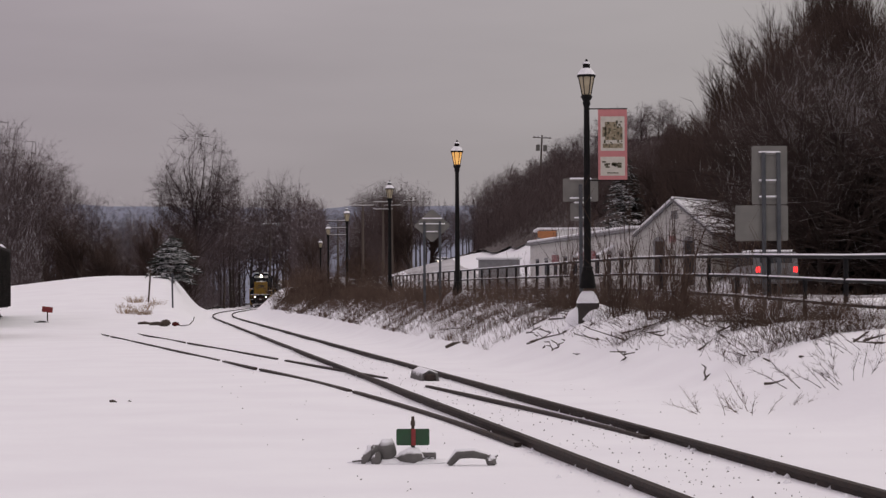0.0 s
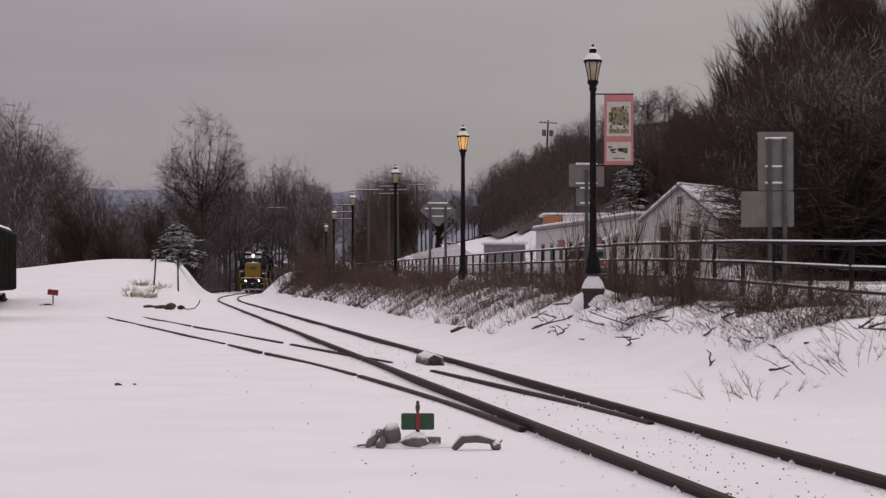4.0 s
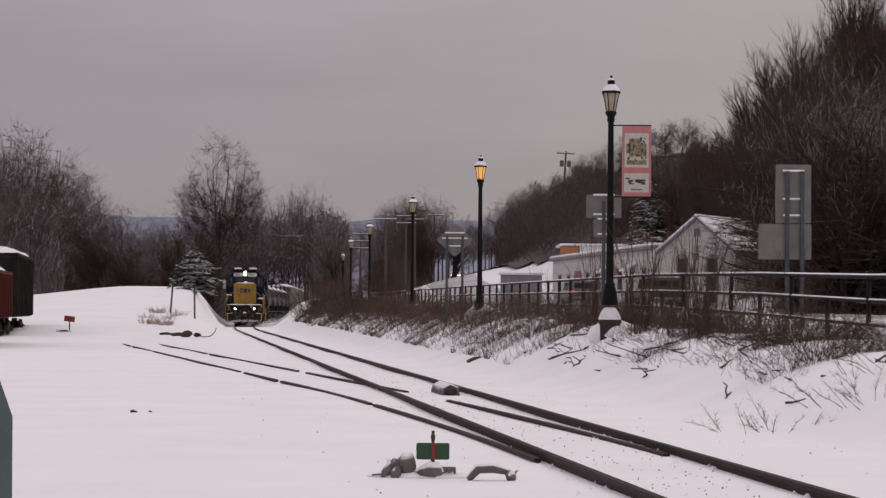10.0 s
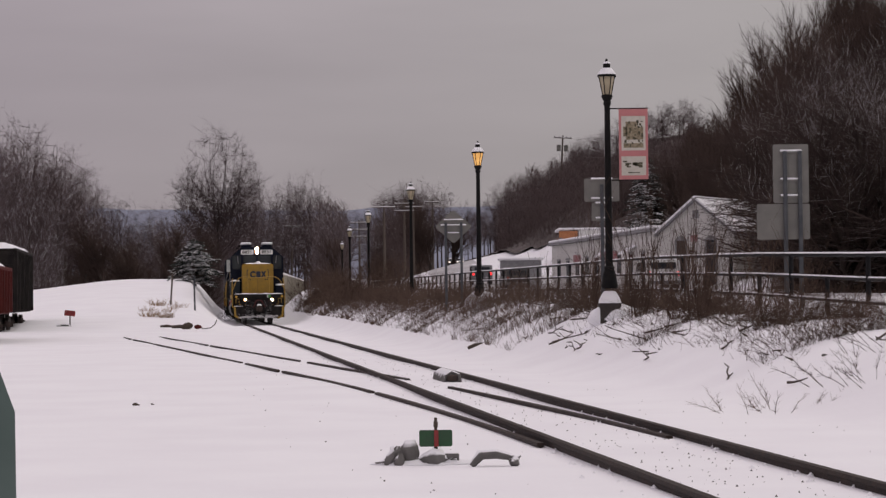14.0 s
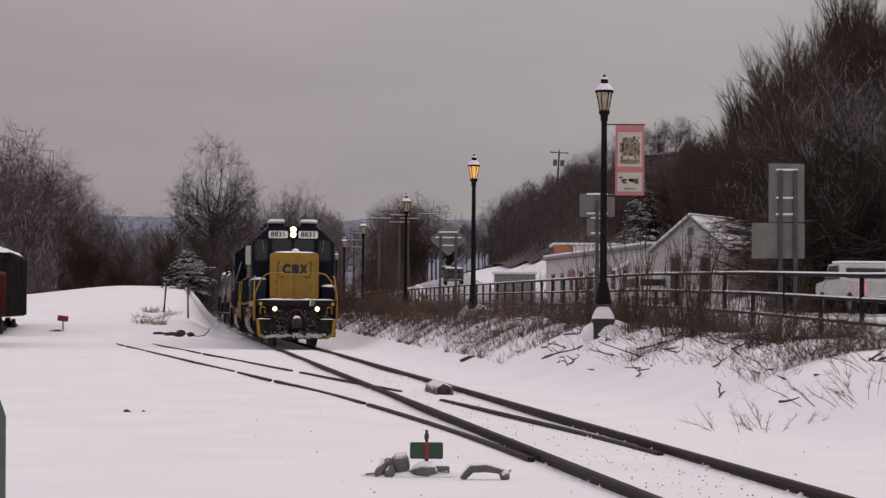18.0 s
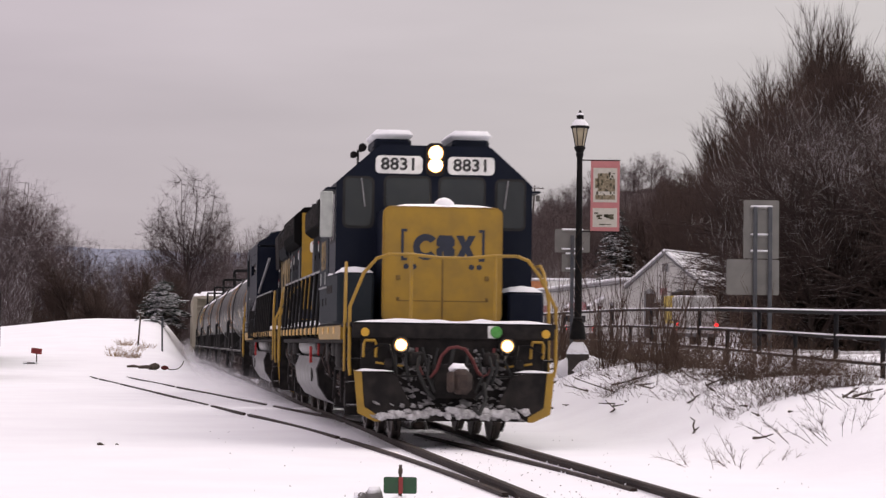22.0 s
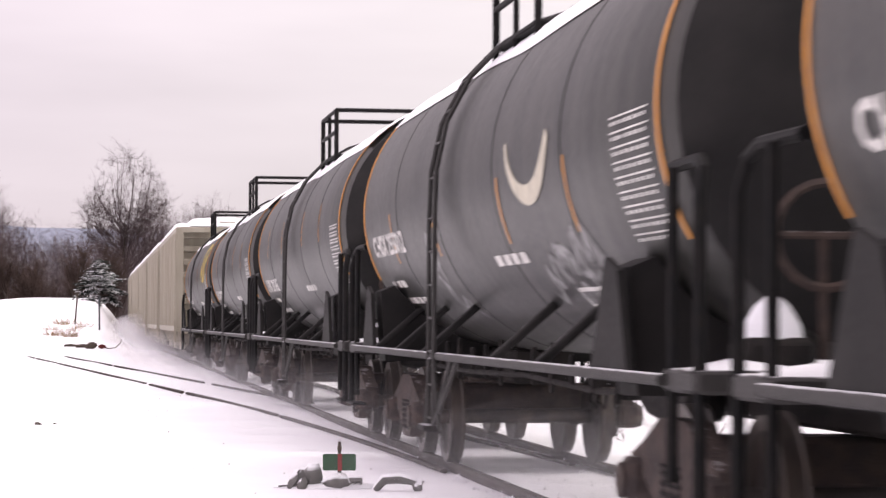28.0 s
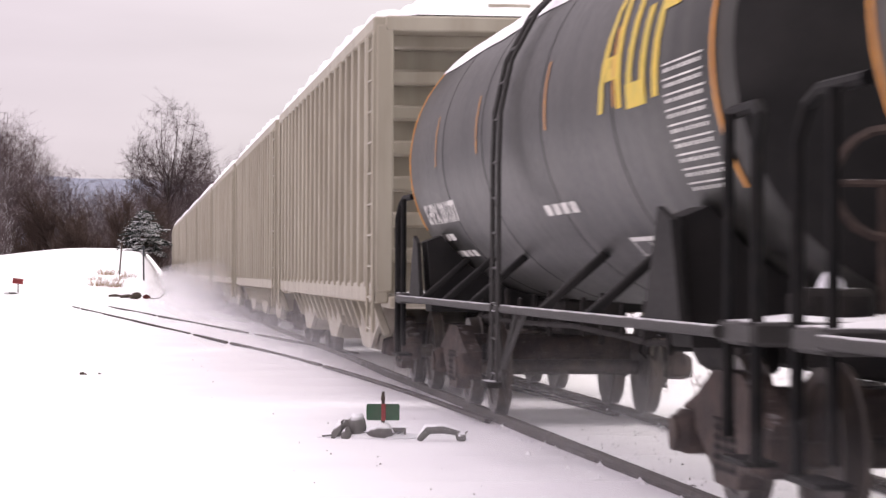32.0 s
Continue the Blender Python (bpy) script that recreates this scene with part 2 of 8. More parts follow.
def part(name, geo, material, parent, label="", smooth=40):
    ob = new(name, geo.mesh(name, material, smooth))
    ob.parent = parent
    return tagged(ob, label)


def thing(name, label, category, at=None, group="", kind=""):
    ob = tagged(new(name), label, category, group, kind)
    ob.empty_display_size = 0.3
    if at is not None:
        ob.matrix_basis = at
    return ob


def solid(name, geo, material, label, category, at=None, group="", kind="", smooth=40):
    ob = tagged(new(name, geo.mesh(name, material, smooth)), label, category, group, kind)
    if at is not None:
        ob.matrix_basis = at
    return ob


def letters(text, size, depth, material, parent, m, name="lettering", label="", wide=1.0, align="CENTER", bold=0.0):
    """Words in the built-in font, turned into a mesh."""
    cu = bpy.data.curves.new(name, "FONT")
    cu.body, cu.size, cu.extrude, cu.align_x, cu.align_y, cu.resolution_u = text, size, depth, align, "CENTER", 2
    cu.offset = bold
    tmp = bpy.data.objects.new(name, cu)
    scene.collection.objects.link(tmp)
    bpy.context.view_layer.update()
    me = bpy.data.meshes.new_from_object(tmp.evaluated_get(bpy.context.evaluated_depsgraph_get()))
    bpy.data.objects.remove(tmp)
    bpy.data.curves.remove(cu)
    me.transform(m @ Matrix.Diagonal((wide, 1, 1, 1)))
    me.materials.clear()
    me.materials.append(material)
    ob = new(name, me)
    ob.parent = parent
    return tagged(ob, label)


def interp(x, xs, ys):
    return float(np.interp(x, xs, ys))


def ease(a, b, x):
    t = np.clip((x - a) / (b - a), 0, 1)
    return t * t * (3 - 2 * t)


def blob(rx, ry, rz, seed, rough=0.25, n=10, k=6):
    """A lumpy rounded casting or clod."""
    rng = random.Random(seed)
    off = rng.uniform(0, 50)
    vs, fs = [], []
    for i in range(k + 1):
        b = math.pi * i / k
        for j in range(n):
            a = 2 * math.pi * j / n
            p = Vector((math.sin(b) * math.cos(a), math.sin(b) * math.sin(a), math.cos(b)))
            q = 1 + rough * noise.noise(p * 1.7 + Vector((off, off, 0)))
            vs.append((p.x * rx * q, p.y * ry * q, p.z * rz * q))
    for i in range(k):
        fs += [(i * n + j, (i + 1) * n + j, (i + 1) * n + (j + 1) % n, i * n + (j + 1) % n) for j in range(n)]
    return Geo().add(vs, fs)


def moved(g, m):
    g.v = [tuple(m @ Vector(p)) for p in g.v]
    return g


# ---- the plan: y runs ahead of the camera, z = 0 is the rail head ----


def track_x(y):
    """The main line's middle: straight, then bending gently, straight again far off."""
    d = np.maximum(0, np.asarray(y, float) - 155)
    near = np.minimum(d, 95)
    return 4.42 - 0.1143 * np.asarray(y, float) + 3.8e-4 * near ** 2 + 0.0722 * (d - near)


def siding_off(y):
    """How far the siding lies left of the main track."""
    d = np.clip(y - 18, 0, 32)
    return 0.00162 * d * d + 0.092 * np.maximum(0, y - 50)


def bank_top(y):
    return np.interp(y, [-20, 10, 25, 41, 65, 120, 200, 330, 520, 700], [0.5, 0.55, 0.75, 0.95, 1.25, 1.4, 1.8, 3.2, 5.6, 7.5])


def ground_z(x, y):
    x, y = np.asarray(x, float), np.asarray(y, float)
    u = x - track_x(y)
    z = -0.095 + 0.016 * np.sin(x * 0.7 + y * 0.21) * np.sin(y * 0.33 - x * 0.2)
    top = bank_top(y)
    foot = np.interp(y, [0, 30, 60, 120, 200], [4.0, 2.9, 2.3, 1.9, 1.8])
    z = z + (top + 0.095) * ease(foot, foot + 3.4, u)
    hill = x - (4.42 - 0.1143 * y + 3.8e-4 * np.maximum(0, y - 155) ** 2)
    z = z + 12 * ease(27, 50, hill) * ease(30, 110, y) + 20 * ease(44, 120, hill) * ease(60, 300, y)
    z = z + 9 * np.exp(-((x - 30) / 26) ** 2) * ease(4, 18, x) * ease(255, 385, y)
    berm = 3.15 * ease(92, 185, y) * ease(1.5, 4.2, -u) * (1 - 0.32 * ease(8, 20, -u))
    z = z + berm * (1 - ease(190, 260, y)) - 7 * ease(215, 420, y) * ease(6, 40, -u)
    z = z + 0.05 * np.sin(x * 1.9 + np.sin(y * 0.8)) * ease(foot, foot + 2.0, u) * np.clip(1 - y / 120, 0, 1)
    # the snowy rise behind the shops
    z = z + ease(190, 290, y) * np.interp(x, [-9, -3.5, 3, 10, 16, 22], [0, 1.8, 3.4, 4.8, 3.2, 0])
    return z

# ---- ground: one sheet of snow out to the horizon ----
gx = np.concatenate([-np.geomspace(1500, 62, 16), np.linspace(-60, 60, 200), np.geomspace(62, 1500, 16)])
gy = np.concatenate([np.linspace(-60, 8, 12), np.linspace(10, 130, 170), np.geomspace(131, 430, 110), np.geomspace(440, 4200, 20)])
GX, GY = np.meshgrid(gx, gy)
# follow the curve of the track with the columns
SX = GX + np.where(np.abs(GX) < 61, track_x(np.minimum(GY, 430.0)), track_x(np.minimum(GY, 430.0)) * np.clip(1 - (np.abs(GX) - 60) / 700, 0, 1))
GZ = ground_z(SX, np.minimum(GY, 600))
gm = bpy.data.meshes.new("ground")
nx, ny = len(gx), len(gy)
idx = np.arange(nx * ny).reshape(ny, nx)
quads = np.stack([idx[:-1, :-1], idx[:-1, 1:], idx[1:, 1:], idx[1:, :-1]], -1).reshape(-1, 4)
gm.from_pydata(np.stack([SX, GY, GZ], -1).reshape(-1, 3).tolist(), [], quads.tolist())
gm.materials.append(M["snow"])
gm.shade_smooth()
tagged(new("ground", gm), "deep fresh snow with soft drifts and banks", "ground", kind="structure")

# ---- rails ----
RAIL_SECTION = [(-0.036, 0.0), (0.036, 0.0), (0.036, -0.035), (0.012, -0.05), (0.012, -0.13), (0.07, -0.155), (0.07, -0.17), (-0.07, -0.17),
                (-0.07, -0.155), (-0.012, -0.13), (-0.012, -0.05), (-0.036, -0.035)]


def rail(name, center, y0, y1, label, step=1.5, drop=0.0):
    n = max(2, int((y1 - y0) / step))
    vs, fs, k = [], [], len(RAIL_SECTION)
    for i in range(n + 1):
        y = y0 + (y1 - y0) * i / n
        x = float(center(y))
        sx = float(center(y + 0.1) - center(y - 0.1)) / 0.2
        q = 1 / math.sqrt(1 + sx * sx)
        vs += [(x + a * q, y - a * sx * q, b + drop) for a, b in RAIL_SECTION]
    for i in range(n):
        fs += [(i * k + j, i * k + (j + 1) % k, (i + 1) * k + (j + 1) % k, (i + 1) * k + j) for j in range(k)]
    fs += [tuple(range(k)), tuple(range((n + 1) * k - 1, n * k - 1, -1))]
    g = Geo().add(vs, fs)
    return solid(name, g, M["rail"], label, "rail", kind="structure", smooth=30)


rail("rail_main_left", lambda y: track_x(y) - 0.7535, -45, 420, "rusty brown steel rail half buried in snow")
rail("rail_main_right", lambda y: track_x(y) + 0.7535, -45, 420, "rusty brown steel rail half buried in snow")
for n, (a, b) in enumerate([(24, 37.4), (37.9, 49.2), (49.9, 55.5), (56.5, 82), (83, 92), (93.5, 98), (100.5, 103), (107, 109), (113, 116), (121, 123)]):
    rail("rail_siding_left", lambda y: track_x(y) - siding_off(y) - 0.7535 - 0.05, a, b, "siding rail mostly drifted over with snow", drop=-0.055)
for n, (a, b) in enumerate([(25, 39.5), (43.5, 56), (57.5, 78), (79, 98), (101, 107), (112, 115), (120, 122)]):
    rail("rail_siding_right", lambda y: track_x(y) - siding_off(y) + 0.7535 - 0.05, a, b, "siding rail mostly drifted over with snow", drop=-0.055)

# loose snow clods and ballast showing through between and beside the rails
M["ballast"] = mat("dark_ballast", (0.06, 0.05, 0.045), 0.95, second=(0.12, 0.1, 0.09), scale=8, bump=0.3, dust=SNOW, dust_at=0.62)


def scatter(n, size, material, label, name, seed, spread, y0, y1):
    r = random.Random(seed)
    g = Geo()
    for i in range(n):
        y = y0 + (y1 - y0) * r.random() ** 1.6
        x = float(track_x(y)) + spread(r)
        s = size * r.uniform(0.35, 1.2)
        z = float(ground_z(x, y))
        p = [(x + s * r.uniform(-1, 1), y + s * r.uniform(-1, 1), z + s * r.uniform(-0.5, 0.9)) for _ in range(6)]
        c = (x, y, z + s * 0.6)
        k = [(x + s * math.cos(a) * r.uniform(0.6, 1), y + s * math.sin(a) * r.uniform(0.6, 1), z - 0.01) for a in (0.2, 1.4, 2.7, 3.9, 5.2)]
        g.add([c] + k, [(0, j + 1, (j + 1) % 5 + 1) for j in range(5)])
    solid(name, g, material, label, name.replace("_", " "), kind="stuff", smooth=0)


scatter(450, 0.022, M["ballast"], "dark ballast stones and dirt flecks on the snow", "ballast_stones", 8, lambda r: r.uniform(-0.62, 0.62), 15, 60)
scatter(500, 0.05, M["snowcap"], "small clods of broken snow along the rails", "snow_clods", 9, lambda r: r.choice((-0.7535, 0.7535)) + r.gauss(0, 0.14), 14, 70)
scatter(160, 0.02, M["ballast"], "dirt flecks on the snow beside the track", "dirt_flecks", 10, lambda r: r.choice((r.uniform(-3.5, -1), r.uniform(1.0, 3.0))), 15, 60)

# ---- the train ----
# every vehicle: x ahead along its own front, y to its left, z up from the rail head, origin in its middle


def wheelset(parent, x, r=0.46, name="wheelset"):
    """Two flanged wheels on an axle, its origin in the axle's middle."""
    g = Geo()
    for s in (-1, 1):
        prof = [(0.05, -0.02), (0.1, -0.03), (r * 0.62, 0.0), (r * 0.8, -0.03), (r * 0.82, -0.05), (r, -0.06), (r + 0.005, 0.04), (r + 0.028, 0.055),
                (r + 0.02, 0.075), (r * 0.85, 0.07), (r * 0.6, 0.03), (0.1, 0.09), (0.05, 0.09)]
        turn = Matrix.Translation((0, s * 0.7575, 0)) @ Matrix.Rotation(radians(90 * s), 4, "X")
        g.lathe(prof, 28, turn)
    g.tube([(0, -0.98, 0), (0, 0.98, 0)], 0.075, 10)
    ob = part(name, g, M["wheel"], parent, "dark steel wheels on their axle")
    ob.location = (x, 0, r)
    return ob


M["wheel"] = mat("wheel_steel", (0.035, 0.03, 0.028), 0.5, 0.4, second=(0.1, 0.075, 0.06), scale=7, grain=40, bump=0.2)
M["numeral"] = mat("black_numeral", (0.015, 0.015, 0.015), 0.6, bump=0)
M["logo"] = mat("dark_blue_logo", (0.008, 0.014, 0.032), 0.5, bump=0)
M["lens"] = mat("green_lens", (0.06, 0.3, 0.05), 0.3, bump=0)
M["redlens"] = mat("red_paint", (0.4, 0.02, 0.02), 0.5, bump=0)
M["seat"] = mat("cab_interior", (0.1, 0.11, 0.1), 0.8)
M["railwhite"] = mat("grey_handrail", (0.2, 0.2, 0.21), 0.5, second=(0.12, 0.12, 0.125), dust=(0.7, 0.7, 0.72), dust_at=0.8)


def freight_truck(parent, x, wheel_r=0.46):
    tr = part("truck_bolster", Geo().box(x, 0, 0.62, 0.42, 2.1, 0.3, 0.04), M["brake"], parent)
    for s in (-1, 1):
        out = [(-1.02, 0.36), (-1.02, 0.62), (-0.72, 0.7), (-0.3, 0.86), (0.3, 0.86), (0.72, 0.7), (1.02, 0.62), (1.02, 0.36), (0.78, 0.36), (0.72, 0.5),
               (0.32, 0.3), (0.26, 0.22), (-0.26, 0.22), (-0.32, 0.3), (-0.72, 0.5), (-0.78, 0.36)]
        m = Matrix.Translation((x, s * 1.02 + 0.075, 0)) @ FACE_Y
        f = part("side_frame", Geo().prism(out, 0.15, m), M["brake"], parent, "cast brown truck side frame")
        for k in (-0.17, 0, 0.17):
            coil = [(0.05 + 0.025 * (i % 2), i * 0.028) for i in range(12)]
            part("spring", Geo().lathe(coil, 10, Matrix.Translation((x + k, s * 1.05, 0.29))), M["dark"], f)
        for k in (-0.89, 0.89):
            g = Geo().box(x + k, s * 1.06, 0.47, 0.3, 0.24, 0.26, 0.05)
            part("axle_box", g.tube([(x + k, s * 1.1, wheel_r), (x + k, s * 1.2, wheel_r)], 0.11, 12), M["brake"], f)
        for k in (-0.36, 0.36):
            part("brake_shoe", Geo().box(x + k, s * 0.78, 0.5, 0.1, 0.12, 0.36, 0.02), M["dark"], parent)
    return [wheelset(parent, x + k, wheel_r) for k in (-0.89, 0.89)]


def coupler(parent, x, s):
    g = Geo().box(x - s * 0.5, 0, 0.88, 0.8, 0.2, 0.24, 0.04)
    g.box(x - s * 0.06, 0.05, 0.88, 0.3, 0.3, 0.36, 0.08).box(x + s * 0.06, -0.12, 0.88, 0.16, 0.1, 0.3, 0.03)
    part("coupler", g, M["brake"], parent, "rusty cast coupler")
    h = Geo().tube([(x - s * 0.35, 0.42, 0.86), (x - s * 0.15, 0.42, 0.62), (x + s * 0.05, 0.3, 0.42), (x + s * 0.25, 0.2, 0.5)], 0.03, 8)
    part("air_hose", h, M["rubber"], parent)


def snow_strip(parent, x0, x1, y, z, w, t=0.05, name="snow_cover", n=None):
    """An uneven strip of snow along x."""
    n = n or max(4, int(abs(x1 - x0) / 0.22))
    vs, fs = [], []
    for i in range(n + 1):
        x = x0 + (x1 - x0) * i / n
        k = 0 if i in (0, n) else 1
        h = t * k * (0.35 + 0.9 * random.random())
        q = w * (0.5 - 0.06 * random.random() * k)
        vs += [(x, y - q, z), (x, y - q * 0.8, z + h * 0.8), (x, y, z + h), (x, y + q * 0.8, z + h * 0.8), (x, y + q, z)]
    for i in range(n):
        fs += [(i * 5 + j, (i + 1) * 5 + j, (i + 1) * 5 + j + 1, i * 5 + j + 1) for j in range(4)]
        fs.append((i * 5, i * 5 + 4, i * 5 + 9, i * 5 + 5))
    return part(name, Geo().add(vs, fs), M["snowcap"], parent, "lumpy strip of snow", 60)


def snow_across(parent, x, y0, y1, z, w, t=0.05):
    n = max(4, int(abs(y1 - y0) / 0.2))
    vs, fs = [], []
    for i in range(n + 1):
        y = y0 + (y1 - y0) * i / n
        k = 0 if i in (0, n) else 1
        h = t * k * (0.4 + 0.8 * random.random())
        vs += [(x - w / 2, y, z), (x - w * 0.4, y, z + h * 0.8), (x, y, z + h), (x + w * 0.4, y, z + h * 0.8), (x + w / 2, y, z)]
    for i in range(n):
        fs += [(i * 5 + j + 1, (i + 1) * 5 + j + 1, (i + 1) * 5 + j, i * 5 + j) for j in range(4)]
        fs.append((i * 5 + 5, i * 5 + 9, i * 5 + 4, i * 5))
    return part("snow_cover", Geo().add(vs, fs), M["snowcap"], parent, "lumpy strip of snow", 60)


def arc_pts(cx, cy, r, a0, a1, n=5):
    return [(cx + r * math.cos(radians(a0 + (a1 - a0) * i / n)), cy + r * math.sin(radians(a0 + (a1 - a0) * i / n))) for i in range(n + 1)]


def rounded(w, h, r, n=4):
    o = []
    for sx, sy, a in ((1, 1, 0), (-1, 1, 90), (-1, -1, 180), (1, -1, 270)):
        o += arc_pts(sx * (w / 2 - r), sy * (h / 2 - r), r, a, a + 90, n)
    return o



def locomotive(number, lead):
    body, side = (M["blue"], M["greyblue"])
    label = ("dark blue six-axle diesel locomotive with a yellow nose and lit headlights" if lead
             else "second dark blue six-axle diesel locomotive running cab last, yellow hood end")
    lo = thing("locomotive", label, "locomotive", group="locomotives of the train")
    # underframe, deck, stripe
    part("underframe", Geo().box(0, 0, 1.36, 19.4, 2.1, 0.5, 0.03), M["dark"], lo)
    part("deck", Geo().box(0, 0, 1.69, 19.56, 3.04, 0.07, 0.01), M["dark"], lo)
    for s in (-1, 1):
        stripe = part("side_sill", Geo().box(-2.7, s * 1.5, 1.62, 12.1, 0.06, 0.13, 0.008).prism([(3.35, 1.555), (3.55, 1.47), (8.15, 1.47), (8.15, 1.685), (3.35, 1.685)], 0.06, Matrix.Translation((0, s * 1.5 + 0.03, 0)) @ FACE_Y), M["yellow"], lo, "yellow side sill, deeper below the cab")
        patch_me = Geo().box(0, 0, 0, 0.34, 0.006, 0.11, 0.001).mesh("reflector_patch", M["amber"])
        for i in range(13):
            ob = new("reflector_patch", patch_me)
            ob.parent, ob.location = stripe, (-7.6 + i * 1.2, s * 1.533, 1.615)
        # dark bar that draws the shadow line below the sill
        part("sill_shadow_bar", Geo().box(0, s * 1.46, 1.45, 16.3, 0.05, 0.08), M["dark"], lo)
        snow_strip(lo, -8.4, 3.25 if lead else 0.9, s * 1.32, 1.725, 0.32, 0.09)
    # nose
    cf, cb = (7.2, 4.0) if lead else (7.8, 1.0)                  # the cab's front and back
    nl, nw = 1.07, 1.84                                          # the short hood's length and width
    if lead:
        nose = part("nose", Geo().prism(rounded(nw, 1.78, 0.13), nl, Matrix.Translation((cf, 0, 2.62)) @ FACE_X), M["blue"], lo, "dark blue short hood with a yellow face")
        part("nose_face", Geo().prism(rounded(nw, 1.78, 0.13), 0.05, Matrix.Translation((cf + nl, 0, 2.62)) @ FACE_X).prism(rounded(nw - 0.06, 1.72, 0.1), 0.03, Matrix.Translation((cf + nl + 0.05, 0, 2.62)) @ FACE_X), M["yellow"], nose, "yellow painted nose face")
    else:
        # paler than the cab sides: the light on this front is put into its colour
        nose = part("cab_front", Geo().box(cf - 1.0, 1.47, 2.4, 2.0, 0.06, 1.36, 0.01).box(cf - 1.0, -1.47, 2.4, 2.0, 0.06, 1.36, 0.01).box(cf, 0, 2.5, 0.06, 2.9, 1.56, 0.01)
                    .box(cf - 0.1, 1.47, 3.6, 0.2, 0.06, 1.04, 0.01).box(cf - 0.1, -1.47, 3.6, 0.2, 0.06, 1.04, 0.01), M["greypale"], lo, "full-width cab front, light on it painted as paler grey")
        for s in (-1, 1):
            for k in range(9):
                part("louvre", Geo().box(cf - 0.75, s * 1.51, 1.85 + k * 0.09, 1.0, 0.03, 0.04), M["dark"], nose)
            part("grab_iron", Geo().tube([(cf - 1.6, s * 1.52, 2.0), (cf - 1.6, s * 1.56, 2.02), (cf - 1.6, s * 1.56, 2.9), (cf - 1.6, s * 1.52, 2.92)], 0.016, 6), M["railwhite"], nose)
    if lead:
        part("nose_seam", Geo().box(cf + nl + 0.08, 0, 2.3, 0.02, 0.025, 1.05).box(cf + nl + 0.08, 0.36, 2.07, 0.012, 0.68, 0.012).box(cf + nl + 0.08, -0.36, 2.07, 0.012, 0.68, 0.012), M["amberdark"], nose)
        for y in (-0.68, 0.68):
            part("latch", Geo().box(cf + nl + 0.09, y, 2.42, 0.04, 0.06, 0.07), M["amberdark"], nose)
            part("latch", Geo().box(cf + nl + 0.09, y, 2.1, 0.03, 0.04, 0.05), M["amberdark"], nose)
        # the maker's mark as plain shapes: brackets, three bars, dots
        g = Geo()
        fx = Matrix.Translation((cf + nl + 0.082, 0, 0)) @ FACE_X
        for s in (-1, 1):
            g.prism([(s * 0.64, 2.66), (s * 0.64, 3.14), (s * 0.55, 3.14), (s * 0.55, 3.1), (s * 0.6, 3.1), (s * 0.6, 2.7), (s * 0.55, 2.7), (s * 0.55, 2.66)][::s], 0.006, fx)
            for k in (0.44, 0.56):
                g.prism(arc_pts(s * k, 2.57, 0.042, 0, 330, 11), 0.006, fx)
        g.prism(arc_pts(-0.26, 2.87, 0.2, 40, 320, 14) + arc_pts(-0.26, 2.87, 0.095, 320, 40, 14), 0.006, fx)
        g.prism([(-0.07, 2.7), (0.14, 2.7), (0.18, 2.76), (0.18, 2.84), (0.14, 2.875), (0.18, 2.9), (0.18, 2.98), (0.13, 3.05), (-0.06, 3.05), (-0.1, 2.98), (-0.1, 2.9), (-0.05, 2.87), (-0.1, 2.84), (-0.1, 2.76)], 0.006, fx)
        g.prism([(0.2, 2.7), (0.31, 2.7), (0.35, 2.79), (0.39, 2.7), (0.5, 2.7), (0.41, 2.875), (0.5, 3.05), (0.39, 3.05), (0.35, 2.96), (0.31, 3.05), (0.2, 3.05), (0.29, 2.875)], 0.006, fx)
        g.v = [(x, y * 1.0, 2.87 + (z - 2.87) * 1.0 + 0.02) for x, y, z in g.v]
        part("painted_mark", g, M["logo"], nose, "dark blue painted mark", 0)
    if lead:
        snow_strip(lo, cf + 0.03, cf + nl + 0.06, 0, 3.505, 1.62, 0.06)
        part("bell_snow", Geo().lathe([(0.16, 0), (0.15, 0.06), (0.08, 0.12), (0.0, 0.14)], 14, Matrix.Translation((cf + nl - 0.25, 0.05, 3.53))), M["snowcap"], lo)
    # cab: side walls, slanted roof
    shape = [(-1.55, 1.72), (1.55, 1.72), (1.55, 3.92), (1.45, 4.02), (0.92, 4.49), (0.86, 4.53), (-0.86, 4.53), (-0.92, 4.49), (-1.45, 4.02), (-1.55, 3.92)]
    if lead:
        cab = part("cab", Geo().prism(shape, cf - cb, Matrix.Translation((cb, 0, 0)) @ FACE_X), body, lo, "dark blue cab with slanted roof edges")
        for s in (-1, 1):
            part("cab_side", Geo().box((cb + 5.85) / 2, s * 1.555, 2.8, 5.85 - cb, 0.02, 2.12, 0.006), M["greypale"], cab, "grey side panel behind the cab window")
            part("cab_ledge", Geo().box((cb + 5.85) / 2, s * 1.57, 2.32, 5.85 - cb, 0.03, 0.03, 0.006), M["railwhite"], cab)
            for x in (cb + 0.35, cb + 1.3):
                part("side_label", Geo().box(x, s * 1.57, 2.47, 0.11, 0.006, 0.2, 0.001), M["trimlabel"], cab, "small pale label")
            for x in (cb + 0.12, cb + 0.85, cb + 1.62):
                part("side_latch", Geo().box(x, s * 1.57, 2.08, 0.07, 0.02, 0.12, 0.004), M["dark"], cab)
